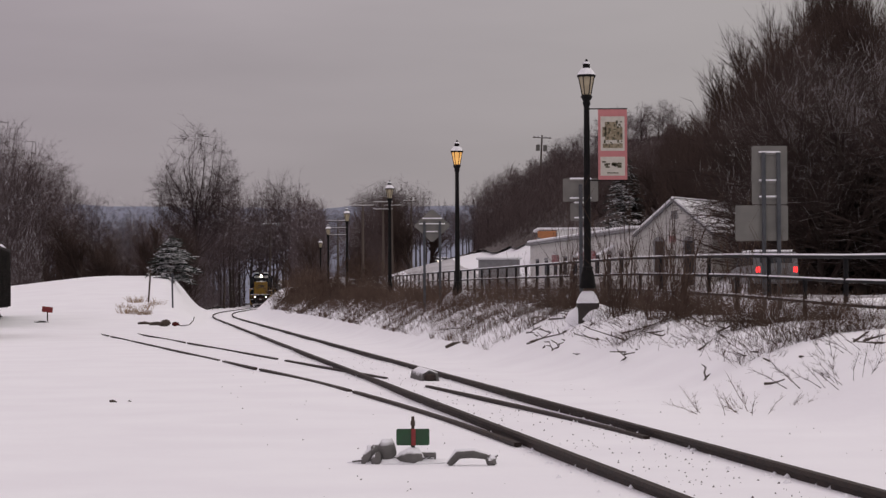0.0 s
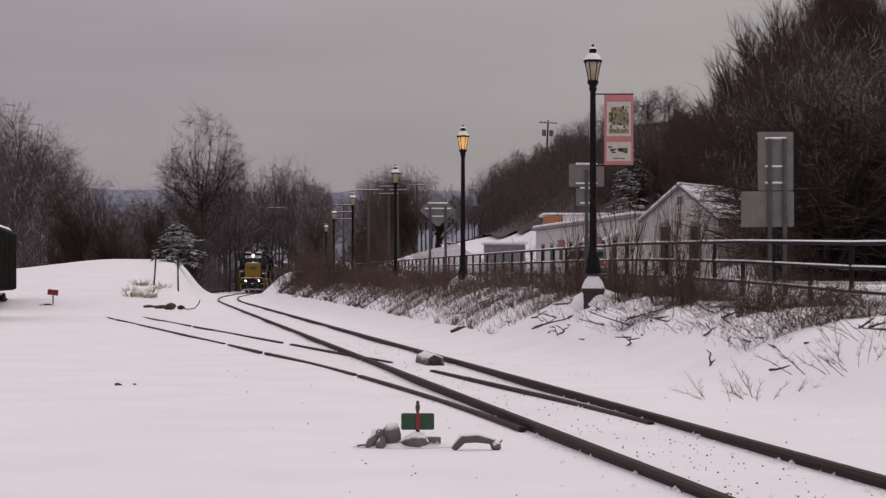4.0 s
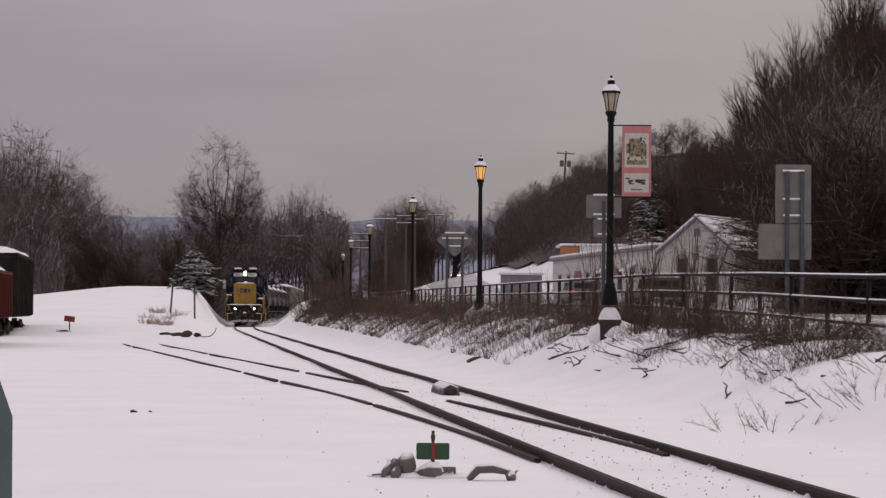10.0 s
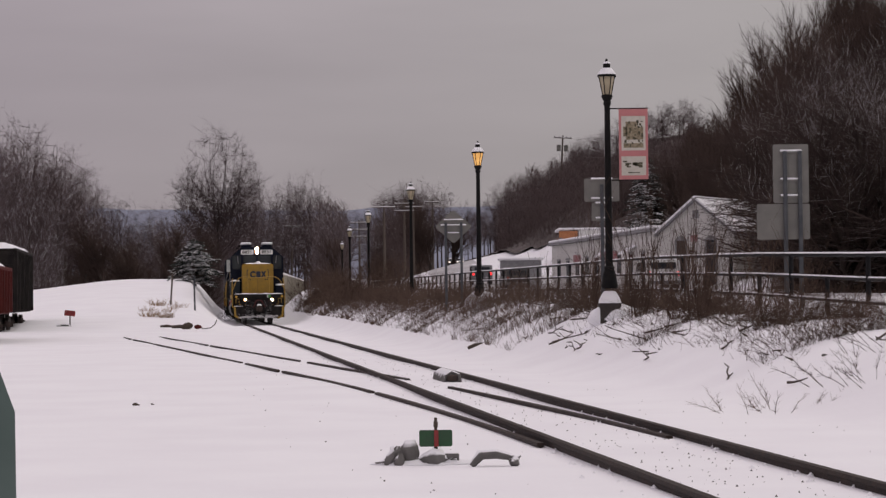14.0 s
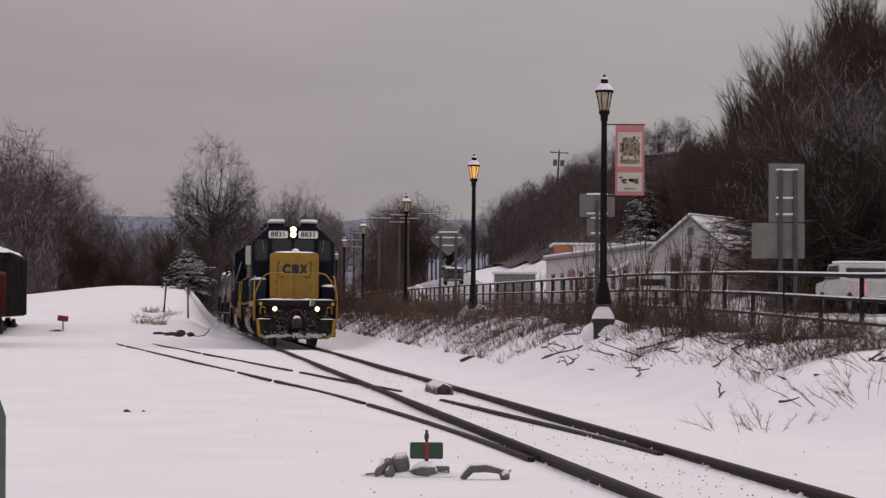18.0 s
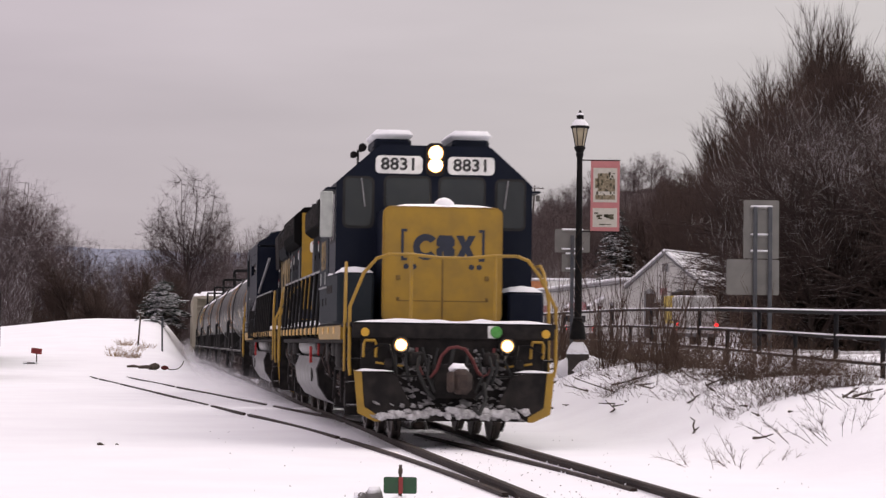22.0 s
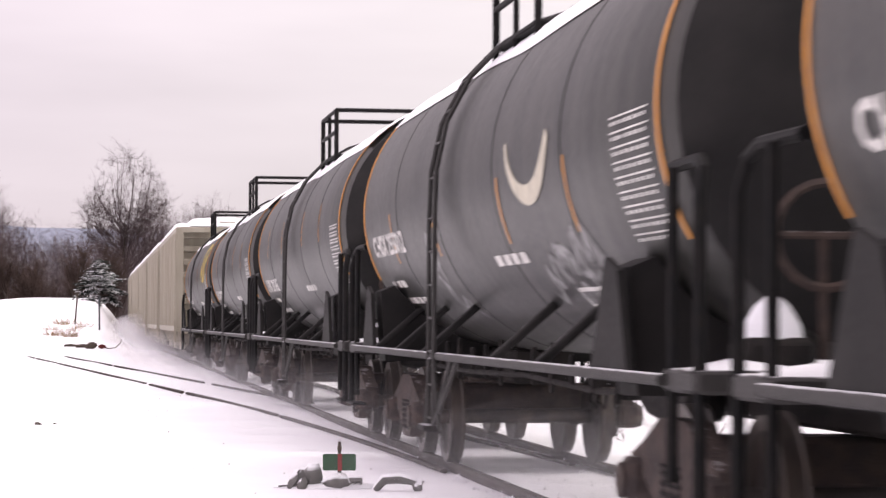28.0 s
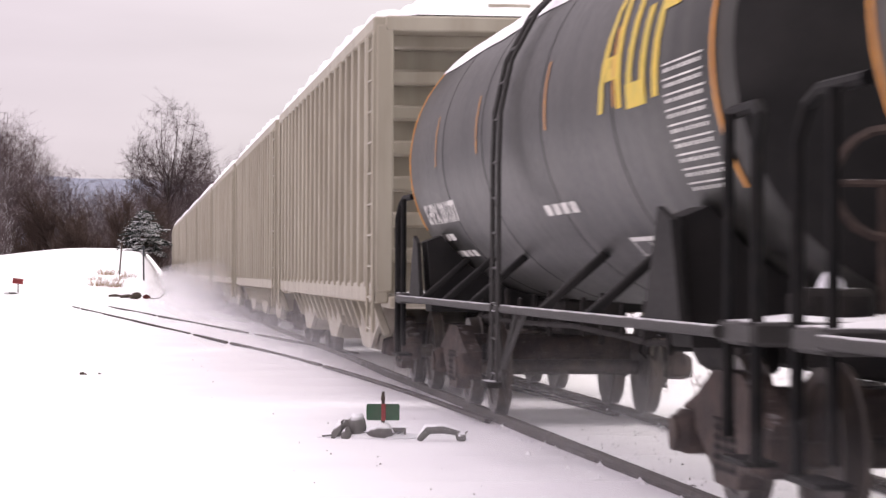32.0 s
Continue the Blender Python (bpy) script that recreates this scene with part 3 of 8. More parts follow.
            part("corner_bar", Geo().tube([(cb - 0.06, s * 1.2, 2.7), (cb - 0.02, s * 1.1, 4.15)], 0.03, 8), M["iron"], cab)
    else:
        # a hollow cab: walls round real window openings, roof and floor
        g = Geo().box((cb + cf) / 2, 0, 1.78, cf - cb, 2.94, 0.1, 0.01)
        for s in (-1, 1):
            y, c2 = s * 1.47, cf - 2.0
            g.box((cb + c2) / 2, y, 2.53, c2 - cb, 0.06, 1.6, 0.01).box((cb + cf) / 2, y, 4.0, cf - cb, 0.06, 0.24, 0.01)
            g.box(cb + 0.35, y, 3.6, 0.7, 0.06, 0.6, 0.01).box(c2 - 0.55, y, 3.6, 1.1, 0.06, 0.6, 0.01).box(cb + 2.3, y, 3.75, 3.2, 0.05, 0.26, 0.01)
            g.box(cf, s * 1.38, 3.7, 0.06, 0.2, 0.84, 0.01)
        g.box(cf, 0, 3.7, 0.06, 0.3, 0.84, 0.01).box(cf, 0, 4.16, 0.06, 2.94, 0.12, 0.01)
        g.box(cb + 0.03, 0, 2.9, 0.06, 2.94, 2.3, 0.01)
        g.prism([(-1.5, 4.1), (1.5, 4.1), (1.46, 4.18), (0.95, 4.5), (-0.95, 4.5), (-1.46, 4.18)], cf - cb + 0.1, Matrix.Translation((cb, 0, 0)) @ FACE_X)
        cab = part("cab", g, body, lo, "dark blue cab with open-looking windows")
        part("seat", Geo().box(cb + 2.6, 0.95, 2.9, 0.5, 0.5, 0.12, 0.04).box(cb + 2.4, 0.95, 3.2, 0.12, 0.46, 0.6, 0.04).box(cb + 2.6, 0.95, 2.4, 0.14, 0.14, 0.9), M["seat"], cab)
        part("control_stand", Geo().box(cb + 4.4, 0.5, 2.7, 0.6, 0.7, 1.7, 0.05), M["seat"], cab)
        for s in (-1, 1):
            part("corner_pillar", Geo().box(cf - 1.98, s * 1.505, 3.55, 0.1, 0.03, 0.9, 0.01), M["dark"], cab)
            part("brace", Geo().tube([(cb + 0.5, s * 1.56, 2.3), (cb - 0.9, s * 1.2, 3.7)], 0.035, 8), M["railwhite"], lo, "pale diagonal brace")
            for k in range(8):
                part("kick_plate", Geo().box(cb + 0.4 + k * 0.62, s * 1.51, 1.9, 0.56, 0.02, 0.34, 0.006), M["greypale"], lo)
    for s in ((-1, 1) if lead else ()):
        w = part("front_window", Geo().prism(rounded(0.42, 0.74, 0.08), 0.02, Matrix.Translation((cf - 0.005, s * 1.2, 3.62)) @ FACE_X), M["glass"], cab, "dark cab window")
        part("gasket", Geo().prism(rounded(0.5, 0.82, 0.1), 0.012, Matrix.Translation((cf - 0.006, s * 1.2, 3.62)) @ FACE_X), M["rubber"], w)
        part("wiper", Geo().tube([(cf + 0.03, s * 1.16, 4.0), (cf + 0.04, s * 1.1, 3.55)], 0.012, 6), M["railwhite"], w)
        w = part("windshield", Geo().prism(rounded(0.68, 0.46, 0.08), 0.02, Matrix.Translation((cf - 0.005, s * 0.43, 3.78)) @ FACE_X), M["glass"], cab, "dark windshield pane")
        part("gasket", Geo().prism(rounded(0.76, 0.54, 0.1), 0.012, Matrix.Translation((cf - 0.006, s * 0.43, 3.78)) @ FACE_X), M["rubber"], w)
        for x, ww in ((cf - 0.66, 1.0),):
            w = part("side_window", Geo().prism(rounded(ww, 0.72, 0.08), 0.014, Matrix.Translation((x, s * 1.55 + (0.002 if s < 0 else 0.012), 3.4)) @ FACE_Y), M["glass"], cab, "dark cab side window")
            part("gasket", Geo().prism(rounded(ww + 0.09, 0.81, 0.1), 0.01, Matrix.Translation((x, s * 1.55 + (0.004 if s < 0 else 0.006), 3.4)) @ FACE_Y), M["rubber"], w)
        part("sun_visor", Geo().box(cf - 0.7, s * 1.62, 3.84, 1.2, 0.16, 0.03), body, cab)
        if s < 0:
            part("mirror", Geo().box(cf + 0.02, s * 1.7, 3.42, 0.06, 0.2, 0.72, 0.02), M["trimlabel"], cab, "pale upright wind deflector")
        board = part("number_board", Geo().prism(rounded(0.74, 0.28, 0.07), 0.03, Matrix.Translation((cf - 0.01, s * 0.57, 4.22)) @ FACE_X), M["white"], cab, "white number board")
        letters(number, 0.27, 0.004, M["numeral"], board, Matrix.Translation((cf + 0.024, s * 0.57, 4.22)) @ FACE_X, wide=1.08, bold=0.006)
        letters(number, 0.7, 0.004, M["pale"], cab, Matrix.Translation((cb + 0.92, s * 1.566, 2.82)) @ (FACE_Y if s < 0 else Matrix.Rotation(math.pi, 4, "Z") @ FACE_Y), wide=0.74)
    hl = part("headlight_housing", Geo().prism(rounded(0.3, 0.52, 0.1), 0.06, Matrix.Translation((cf - 0.01, 0, 4.31)) @ FACE_X), M["dark"], cab)
    for z in (4.41, 4.22):
        part("headlight", Geo().lathe([(0.0, 0.03), (0.065, 0.025), (0.09, 0.0), (0.09, -0.03)][::-1], 16, Matrix.Translation((cf + 0.06, 0, z)) @ ALONG_X), M["lampglow"] if lead else M["glass"], hl,
             "glowing headlamp" if lead else "unlit headlamp")
        if lead:
            # glowing ring added for the amber halo of glare round the headlamp
            part("reflector", Geo().lathe([(0.088, 0.0), (0.112, 0.012), (0.12, 0.0)], 20, Matrix.Translation((cf + 0.055, 0, z)) @ ALONG_X), M["reflector"], hl, "amber glowing ring for the glare round the lamp")
    for y, l in ((0.62, 1.3), (-0.62, 1.1)):
        part("roof_box", Geo().box(cf - 1.1, y, 4.6, l, 0.6, 0.18, 0.05), body, cab)
        if lead:
            part("roof_snow", Geo().box(cf - 1.1, y, 4.74, l + 0.06, 0.66, 0.16, 0.07), M["snowcap"], cab, "thick snow on the roof box", 60)
    part("air_horn", Geo().tube([(cf - 2.1, -1.0, 4.6), (cf - 1.7, -1.0, 4.62)], [0.03, 0.07], 10).tube([(cf - 2.1, -1.14, 4.5), (cf - 1.75, -1.14, 4.5)], [0.03, 0.06], 10)
         .tube([(cf - 2.0, -1.05, 4.3), (cf - 2.0, -1.05, 4.6)], 0.02, 6), M["dark"], cab)
    # equipment cabinets beside the nose, their tops snowed over
    if lead:
        for y, z, hh in ((-1.26, 2.1, 0.78), (1.26, 1.98, 0.5)):
            bb_ = part("battery_box", Geo().box(cf - 0.15, y * 1.04, z, 2.3, 0.56, hh, 0.04), M["greypale"] if y < 0 else body, lo)
            for k in range(4):
                part("vent_slot", Geo().box(cf - 1.0 + k * 0.28, y * 1.04 + math.copysign(0.282, y), z + hh * 0.2, 0.22, 0.012, 0.12, 0.004), M["dark"], bb_)
            snow_strip(lo, cf - 1.28, cf + 0.98, y * 1.04, z + hh / 2 + 0.002, 0.54, 0.09)
    # long hood
    up = 0.0 if lead else 0.16                                   # the second engine's roofline is higher
    he = -7.7 if lead else -9.2                                  # the hood's end
    hood = part("long_hood", Geo().prism([(-0.9, 1.72), (0.9, 1.72), (0.9, 4.05 + up), (0.72, 4.22 + up), (-0.72, 4.22 + up), (-0.9, 4.05 + up)], cb - he, Matrix.Translation((he, 0, 0)) @ FACE_X), side, lo,
                "grey-blue long hood")
    part("air_intake", Geo().prism([(-0.98, 3.4), (0.98, 3.4), (1.02, 4.1 + up), (0.85, 4.34 + up), (-0.85, 4.34 + up), (-1.02, 4.1 + up)], 1.6, Matrix.Translation((cb - 1.75, 0, 0)) @ FACE_X), M["dark"], lo, "dark screened air intake")
    part("lower_cabinet", Geo().box(cb - 0.9, 0, 2.3, 1.7, 2.0, 1.16, 0.04), side, lo)
    blister = part("dynamic_brake", Geo().prism([(-0.94, 3.6), (0.94, 3.6), (0.99, 3.7), (0.99, 4.1 + up), (0.8, 4.34 + up), (-0.8, 4.34 + up), (-0.99, 4.1 + up), (-0.99, 3.7)], 3.4, Matrix.Translation((he + 5.2, 0, 0)) @ FACE_X), side, lo)
    rad = part("radiator", Geo().prism([(-0.95, 3.68), (0.95, 3.68), (1.08, 3.78), (1.08, 4.22 + up), (0.85, 4.44 + up), (-0.85, 4.44 + up), (-1.08, 4.22 + up), (-1.08, 3.78)], 4.3, Matrix.Translation((he + 0.02, 0, 0)) @ FACE_X), M["screen"], lo,
               "dark flared radiator section")
    for s in (-1, 1):
        g = Geo()
        for i in range(42):
            g.box(he + 0.12 + i * 0.1, s * 1.086, 4.0 + up, 0.035, 0.02, 0.38, 0.004)
        tagged(part("radiator_louvres", g, M["dark"], rad), kind="stuff")
        g = Geo()
        for i in range(20):
            g.box(he + 5.25 + i * 0.17, s * 0.998, 3.9 + up, 0.06, 0.02, 0.34, 0.004)
        tagged(part("brake_grille", g, M["dark"], blister), kind="stuff")
        # hood doors, each with a latch
        for i in range(18):
            x = he + 0.4 + i * 0.61
            if x > cb - 1.9:
                break
            top = 3.62 if x < he + 4.4 else 3.54 if he + 5.0 < x < he + 8.8 else 3.98
            d = part("hood_door", Geo().box(x, s * 0.912, (1.95 + top) / 2, 0.56, 0.03, top - 1.95, 0.01), side if i % 5 else M["greydark"], hood)
            if i % 2:
                part("latch", Geo().box(x + 0.2, s * 0.935, 2.45, 0.05, 0.03, 0.12), M["dark"], d)
                part("latch", Geo().box(x + 0.2, s * 0.935, top - 0.4, 0.05, 0.03, 0.12), M["dark"], d)
        # big pale yellow painted mark along the side, as plain shapes
        m = Matrix.Translation((0, s * 0.94, 0)) @ (FACE_Y if s < 0 else Matrix.Translation((0, 0.0, 0)) @ Matrix.Rotation(math.pi, 4, "Z") @ FACE_Y)
        q = (-1.3 if s < 0 else 1.3) if lead else (-3.2 if s < 0 else 3.2)
        g = Geo()
        g.prism([(a + q, b) for a, b in arc_pts(-0.85, 2.95, 0.58, 45, 315, 14) + arc_pts(-0.85, 2.95, 0.28, 315, 45, 14)], 0.006, m)
        g.prism([(a + q, b + 0.15) for a, b in ((-0.3, 2.22), (0.3, 2.22), (0.4, 2.35), (0.4, 2.7), (0.3, 2.8), (0.4, 2.9), (0.4, 3.25), (0.3, 3.38), (-0.3, 3.38), (-0.4, 3.25), (-0.4, 2.9), (-0.3, 2.8), (-0.4, 2.7), (-0.4, 2.35))], 0.006, m)
        g.prism([(a + q, b + 0.15) for a, b in ((0.48, 2.22), (0.78, 2.22), (0.95, 2.58), (1.12, 2.22), (1.42, 2.22), (1.1, 2.8), (1.42, 3.38), (1.12, 3.38), (0.95, 3.02), (0.78, 3.38), (0.48, 3.38), (0.8, 2.8))], 0.006, m)
        for k in (-1.75, 1.75):
            g.prism([(k + q - 0.12, 2.0), (k + q + 0.12, 2.0), (k + q + 0.12, 3.55), (k + q - 0.12, 3.55)], 0.006, m)
        part("painted_mark", g, M["pale"], hood, "worn yellow painted mark", 0)
        for x, z in ((he + 0.5, 3.45), (he + 2.3, 3.4), (he + 3.5, 3.35), (he + 8.9, 3.4), (he + 9.2, 3.0)):
            w = part("warning_label", Geo().box(x, s * 0.945, z, 0.1, 0.006, 0.16, 0.001), M["white"], hood, "small white label")
            part("label_head", Geo().box(x, s * 0.946, z + 0.105, 0.1, 0.006, 0.05, 0.001), M["redlens"], w)
        # handrail and stanchions
        xs = [3.0 - i * 1.2 for i in range(10)] if lead else [1.0 - i * 0.98 for i in range(9)] + [2.0 + i * 0.62 for i in range(6)]
        xs = sorted(xs)
        hr = part("handrail", Geo().tube([(xs[0] - 0.1, s * 1.47, 2.66), (xs[-1], s * 1.47, 2.66), (xs[-1] + 0.3, s * 1.5, 2.68)], 0.022, 8), M["railwhite"], lo, "grey side handrail")
        for x in xs:
            part("stanchion", Geo().tube([(x, s * 1.53, 1.52), (x, s * 1.53, 1.75), (x, s * 1.47, 2.66)], 0.03, 8), M["iron"], hr)
    # hood end with mark and board
    end = part("hood_end", Geo().prism([(-0.9, 1.95), (0.9, 1.95), (0.9, 4.3 + up), (-0.9, 4.3 + up)], 0.06, Matrix.Translation((he - 0.06, 0, 0)) @ FACE_X), M["yellow"], lo, "yellow hood end")
    back_m = Matrix.Translation((he - 0.062, 0, 0)) @ Matrix.Rotation(math.pi, 4, "Z") @ FACE_X
    bd = part("number_board", Geo().prism([(a - 0.28, b + 3.66) for a, b in rounded(0.86, 0.28, 0.08)], 0.04, back_m), M["white"], end, "white number board")
    letters(number if lead else "8 7 6 0", 0.22, 0.004, M["numeral"], bd, Matrix.Translation((he - 0.105, 0.28, 3.66)) @ Matrix.Rotation(math.pi, 4, "Z") @ FACE_X)
    g = Geo().prism(arc_pts(-0.48, 2.75, 0.3, 45, 315, 12) + arc_pts(-0.48, 2.75, 0.14, 315, 45, 12), 0.008, back_m)
    g.prism([(-0.12, 2.45), (0.16, 2.45), (0.22, 2.52), (0.22, 2.7), (0.16, 2.75), (0.22, 2.8), (0.22, 2.98), (0.16, 3.05), (-0.12, 3.05), (-0.18, 2.98), (-0.18, 2.8), (-0.12, 2.75), (-0.18, 2.7), (-0.18, 2.52)], 0.008, back_m)
    g.prism([(0.26, 2.45), (0.42, 2.45), (0.52, 2.65), (0.62, 2.45), (0.78, 2.45), (0.6, 2.75), (0.78, 3.05), (0.62, 3.05), (0.52, 2.85), (0.42, 3.05), (0.26, 3.05), (0.44, 2.75)], 0.008, back_m)
    g.v = [(x, y * 0.68, z) for x, y, z in g.v]
    g.prism([(-0.88, 1.97), (0.88, 1.97), (0.88, 2.2), (-0.88, 2.2)], 0.006, back_m)
    part("painted_mark", g, M["logo"], end, "dark blue painted mark", 0)
    part("marker_lamp", Geo().lathe([(0.2, 0.0), (0.2, 0.03), (0.0, 0.04)], 20, Matrix.Translation((he - 0.06, 0.35, 4.1 + up)) @ Matrix.Rotation(math.pi, 4, "Z") @ ALONG_X), M["amberdark"], end)
    # roof fans and stack
    for x in (he + 0.9, he + 2.2, he + 3.5):
        part("roof_fan", Geo().lathe([(0.62, 0), (0.62, 0.12), (0.5, 0.14), (0.1, 0.1), (0.0, 0.1)], 24, Matrix.Translation((x, 0, 4.44 + up))), M["dark"], lo)
    for x in (he + 6.0, he + 7.5):
        part("roof_fan", Geo().lathe([(0.6, 0), (0.6, 0.14), (0.5, 0.16), (0.0, 0.12)], 24, Matrix.Translation((x, 0, 4.34 + up))), M["dark"], lo)
    part("exhaust_stack", Geo().box(he + 9.2, 0, 4.32 + up, 0.6, 0.9, 0.4, 0.04), M["dark"], lo)
    for y in (-0.5, 0.5):
        part("lifting_rail", Geo().tube([(he + 0.1, y, 4.44 + up), (he + 0.1, y, 4.62 + up), (he + 0.8, y, 4.62 + up), (he + 0.8, y, 4.44 + up)], 0.02, 6), M["iron"], lo)
    # fuel tank and air reservoirs
    tank_out = [(-1.42, 1.16), (-1.5, 0.95), (-1.46, 0.66), (-1.3, 0.42), (-1.05, 0.3), (1.05, 0.3), (1.3, 0.42), (1.46, 0.66), (1.5, 0.95), (1.42, 1.16)]
    part("fuel_tank", Geo().prism(tank_out, 6.0, Matrix.Translation((-3.6, 0, 0)) @ FACE_X), M["silver"], lo, "dull silver snow-streaked fuel tank", 60)
    for x in (2.39, -3.64):
        part("tank_end", Geo().prism([(a * 0.985, b * 0.985 + 0.01) for a, b in tank_out], 0.05, Matrix.Translation((x, 0, 0)) @ FACE_X), M["dark"], lo)
    for s in (-1, 1):
        part("air_reservoir", Geo().lathe([(0.0, -2.0), (0.15, -1.98), (0.21, -1.88), (0.21, 1.88), (0.15, 1.98), (0.0, 2.0)], 18, Matrix.Translation((-1.5, s * 1.24, 1.36)) @ ALONG_X), M["silver"], lo, "silver air reservoir")
        part("emergency_cutoff", Geo().box(1.0, s * 1.5, 1.2, 0.1, 0.05, 0.3), M["redlens"], lo, "red emergency valve")
    # pipes, valves and filters hung below the sill
    rg = random.Random(len(number) + (1 if lead else 2))
    for s in (-1, 1):
        for k in range(16):
            x = rg.choice((rg.uniform(2.6, 8.0), rg.uniform(-8.4, -4.0)))
            z = rg.uniform(1.1, 1.4)
            part("hung_pipe", Geo().tube([(x, s * 1.34, 1.45), (x + rg.uniform(-0.1, 0.1), s * 1.42, z), (x + rg.uniform(-0.6, 0.6), s * 1.36, z - rg.uniform(0.1, 0.3)), (x + rg.uniform(-0.9, 0.9), s * 1.2, z - 0.4)], rg.uniform(0.015, 0.03), 7), M[rg.choice(("dark", "brake", "railgrey"))], lo)
        for x, hh in ((4.1, 0.34), (5.3, 0.24), (6.2, 0.4), (-5.4, 0.26), (-7.2, 0.3)):
            part("air_filter", Geo().lathe([(0.0, -hh / 2), (0.07, -hh / 2), (0.09, -hh * 0.4), (0.09, hh * 0.4), (0.07, hh / 2), (0.0, hh / 2)], 12, Matrix.Translation((x, s * 1.36, 1.44 - hh / 2))), M["railgrey"], lo, "grimy canister with snow on it")
        part("cut_out_lever", Geo().box(2.15, s * 1.44, 1.3, 0.07, 0.04, 0.22, 0.01, Matrix.Rotation(0.3, 4, "Y")), M["redlens"], lo, "red lever")
        part("tank_gauge", Geo().prism(arc_pts(1.35, 0.85, 0.13, 0, 330, 11), 0.02, Matrix.Translation((0, s * 1.5 + 0.01, 0)) @ FACE_Y), M["dark"], lo)
    # trucks
    for x in (-6.63, 6.63):
        part("truck_frame", Geo().box(x, 0, 0.85, 5.2, 1.5, 0.22, 0.05), M["dark"], lo)
        for s in (-1, 1):
            out = [(-2.8, 0.62), (-2.8, 0.95), (-2.4, 1.02), (-1.5, 1.08), (-1.0, 0.95), (1.0, 0.95), (1.5, 1.08), (2.4, 1.02), (2.8, 0.95), (2.8, 0.62), (2.35, 0.62), (2.3, 0.78),
                   (1.75, 0.78), (1.6, 0.5), (0.55, 0.42), (0.4, 0.75), (-0.4, 0.75), (-0.55, 0.42), (-1.6, 0.5), (-1.75, 0.78), (-2.3, 0.78), (-2.35, 0.62)]
            sf = part("side_frame", Geo().prism(out[::-1], 0.16, Matrix.Translation((x, s * 1.12 + 0.08, 0)) @ FACE_Y), M["brake"], lo, "cast truck side frame")
            for k in (-2.07, 0, 2.07):
                part("axle_box", Geo().tube([(x + k, s * 1.1, 0.52), (x + k, s * 1.33, 0.52)], [0.2, 0.17], 14).box(x + k, s * 1.15, 0.6, 0.46, 0.2, 0.36, 0.05), M["dark"], sf)
            for k in (-2.45, -1.68, -0.38, 0.38, 1.68, 2.45):
                part("spring", Geo().lathe([(0.08 + 0.03 * (q % 2), q * 0.035) for q in range(11)], 12, Matrix.Translation((x + k, s * 1.2, 0.55))), M["brake"], sf)
            part("brake_cylinder", Geo().tube([(x - 1.3, s * 1.28, 1.05), (x - 0.4, s * 1.3, 1.12)], 0.1, 12), M["dark"], sf)
            part("brake_cylinder", Geo().tube([(x + 0.5, s * 1.28, 1.1), (x + 1.3, s * 1.3, 1.05)], 0.1, 12), M["dark"], sf)
            part("brake_pipe", Geo().tube([(x - 1.9, s * 1.36, 0.5), (x - 1.2, s * 1.38, 1.0), (x + 0.2, s * 1.36, 1.0)], 0.025, 6), M["dark"], sf)
            for k in (-1.0, 1.0):
                part("brake_hanger", Geo().box(x + k, s * 1.26, 0.75, 0.08, 0.12, 0.6), M["dark"], sf)
            part("sand_pipe", Geo().tube([(x + 2.9, s * 0.9, 1.3), (x + 2.95, s * 0.85, 0.5), (x + 2.75, s * 0.78, 0.15)], 0.03, 6), M["dark"], lo)
        for k in (-2.07, 0, 2.07):
            wheelset(lo, x + k, 0.508)
    # ends: pilot, plough, steps, handrails, couplers
    for e in (1, -1):
        X = e * 9.79
        part("end_sill", Geo().box(X - e * 0.03, 0, 1.6, 0.1, 2.98, 0.22, 0.015), M["dark"], lo)
        part("pilot_plate", Geo().box(X - e * 0.1, 0, 0.98, 0.08, 2.7, 1.06, 0.02), M["dark"], lo)
        snow_across(lo, X - e * 0.12, -1.46, 1.46, 1.725, 0.3, 0.06)
        m = Matrix.Translation((X + e * 0.12, 0, 0)) @ FACE_X
        plow = [(-1.46, 1.02), (-0.86, 0.98), (-0.62, 0.5), (0.62, 0.5), (0.86, 0.98), (1.46, 1.02), (1.4, 0.42), (1.15, 0.3), (-1.15, 0.3), (-1.4, 0.42)]
        pl = part("snow_plough", Geo().prism(plow[::-1], 0.06, m), M["dark"], lo, "black snow plough caked with snow")
        for s in (-1, 1):
            edge = [(s * 1.47, 1.03), (s * 1.36, 1.02), (s * 1.31, 0.5), (s * 1.08, 0.36), (s * 1.08, 0.29), (s * 1.16, 0.29), (s * 1.41, 0.41)]
            part("yellow_edge", Geo().prism(edge if s < 0 else edge[::-1], 0.012, Matrix.Translation((X + e * 0.12 + (0.062 if e > 0 else -0.014), 0, 0)) @ FACE_X), M["yellow"], pl, "yellow painted plough edge")
            snow_across(lo, X + e * 0.12, s * 0.88, s * 1.46, 1.015, 0.2, 0.05)
            # steps
            for k in range(4):
                part("step", Geo().box(e * 9.35, s * 1.34, 0.5 + k * 0.34, 0.62, 0.34, 0.03), M["dark"], lo)
            part("step_side", Geo().box(e * 9.04, s * 1.34, 1.0, 0.04, 0.36, 1.3), M["dark"], lo)
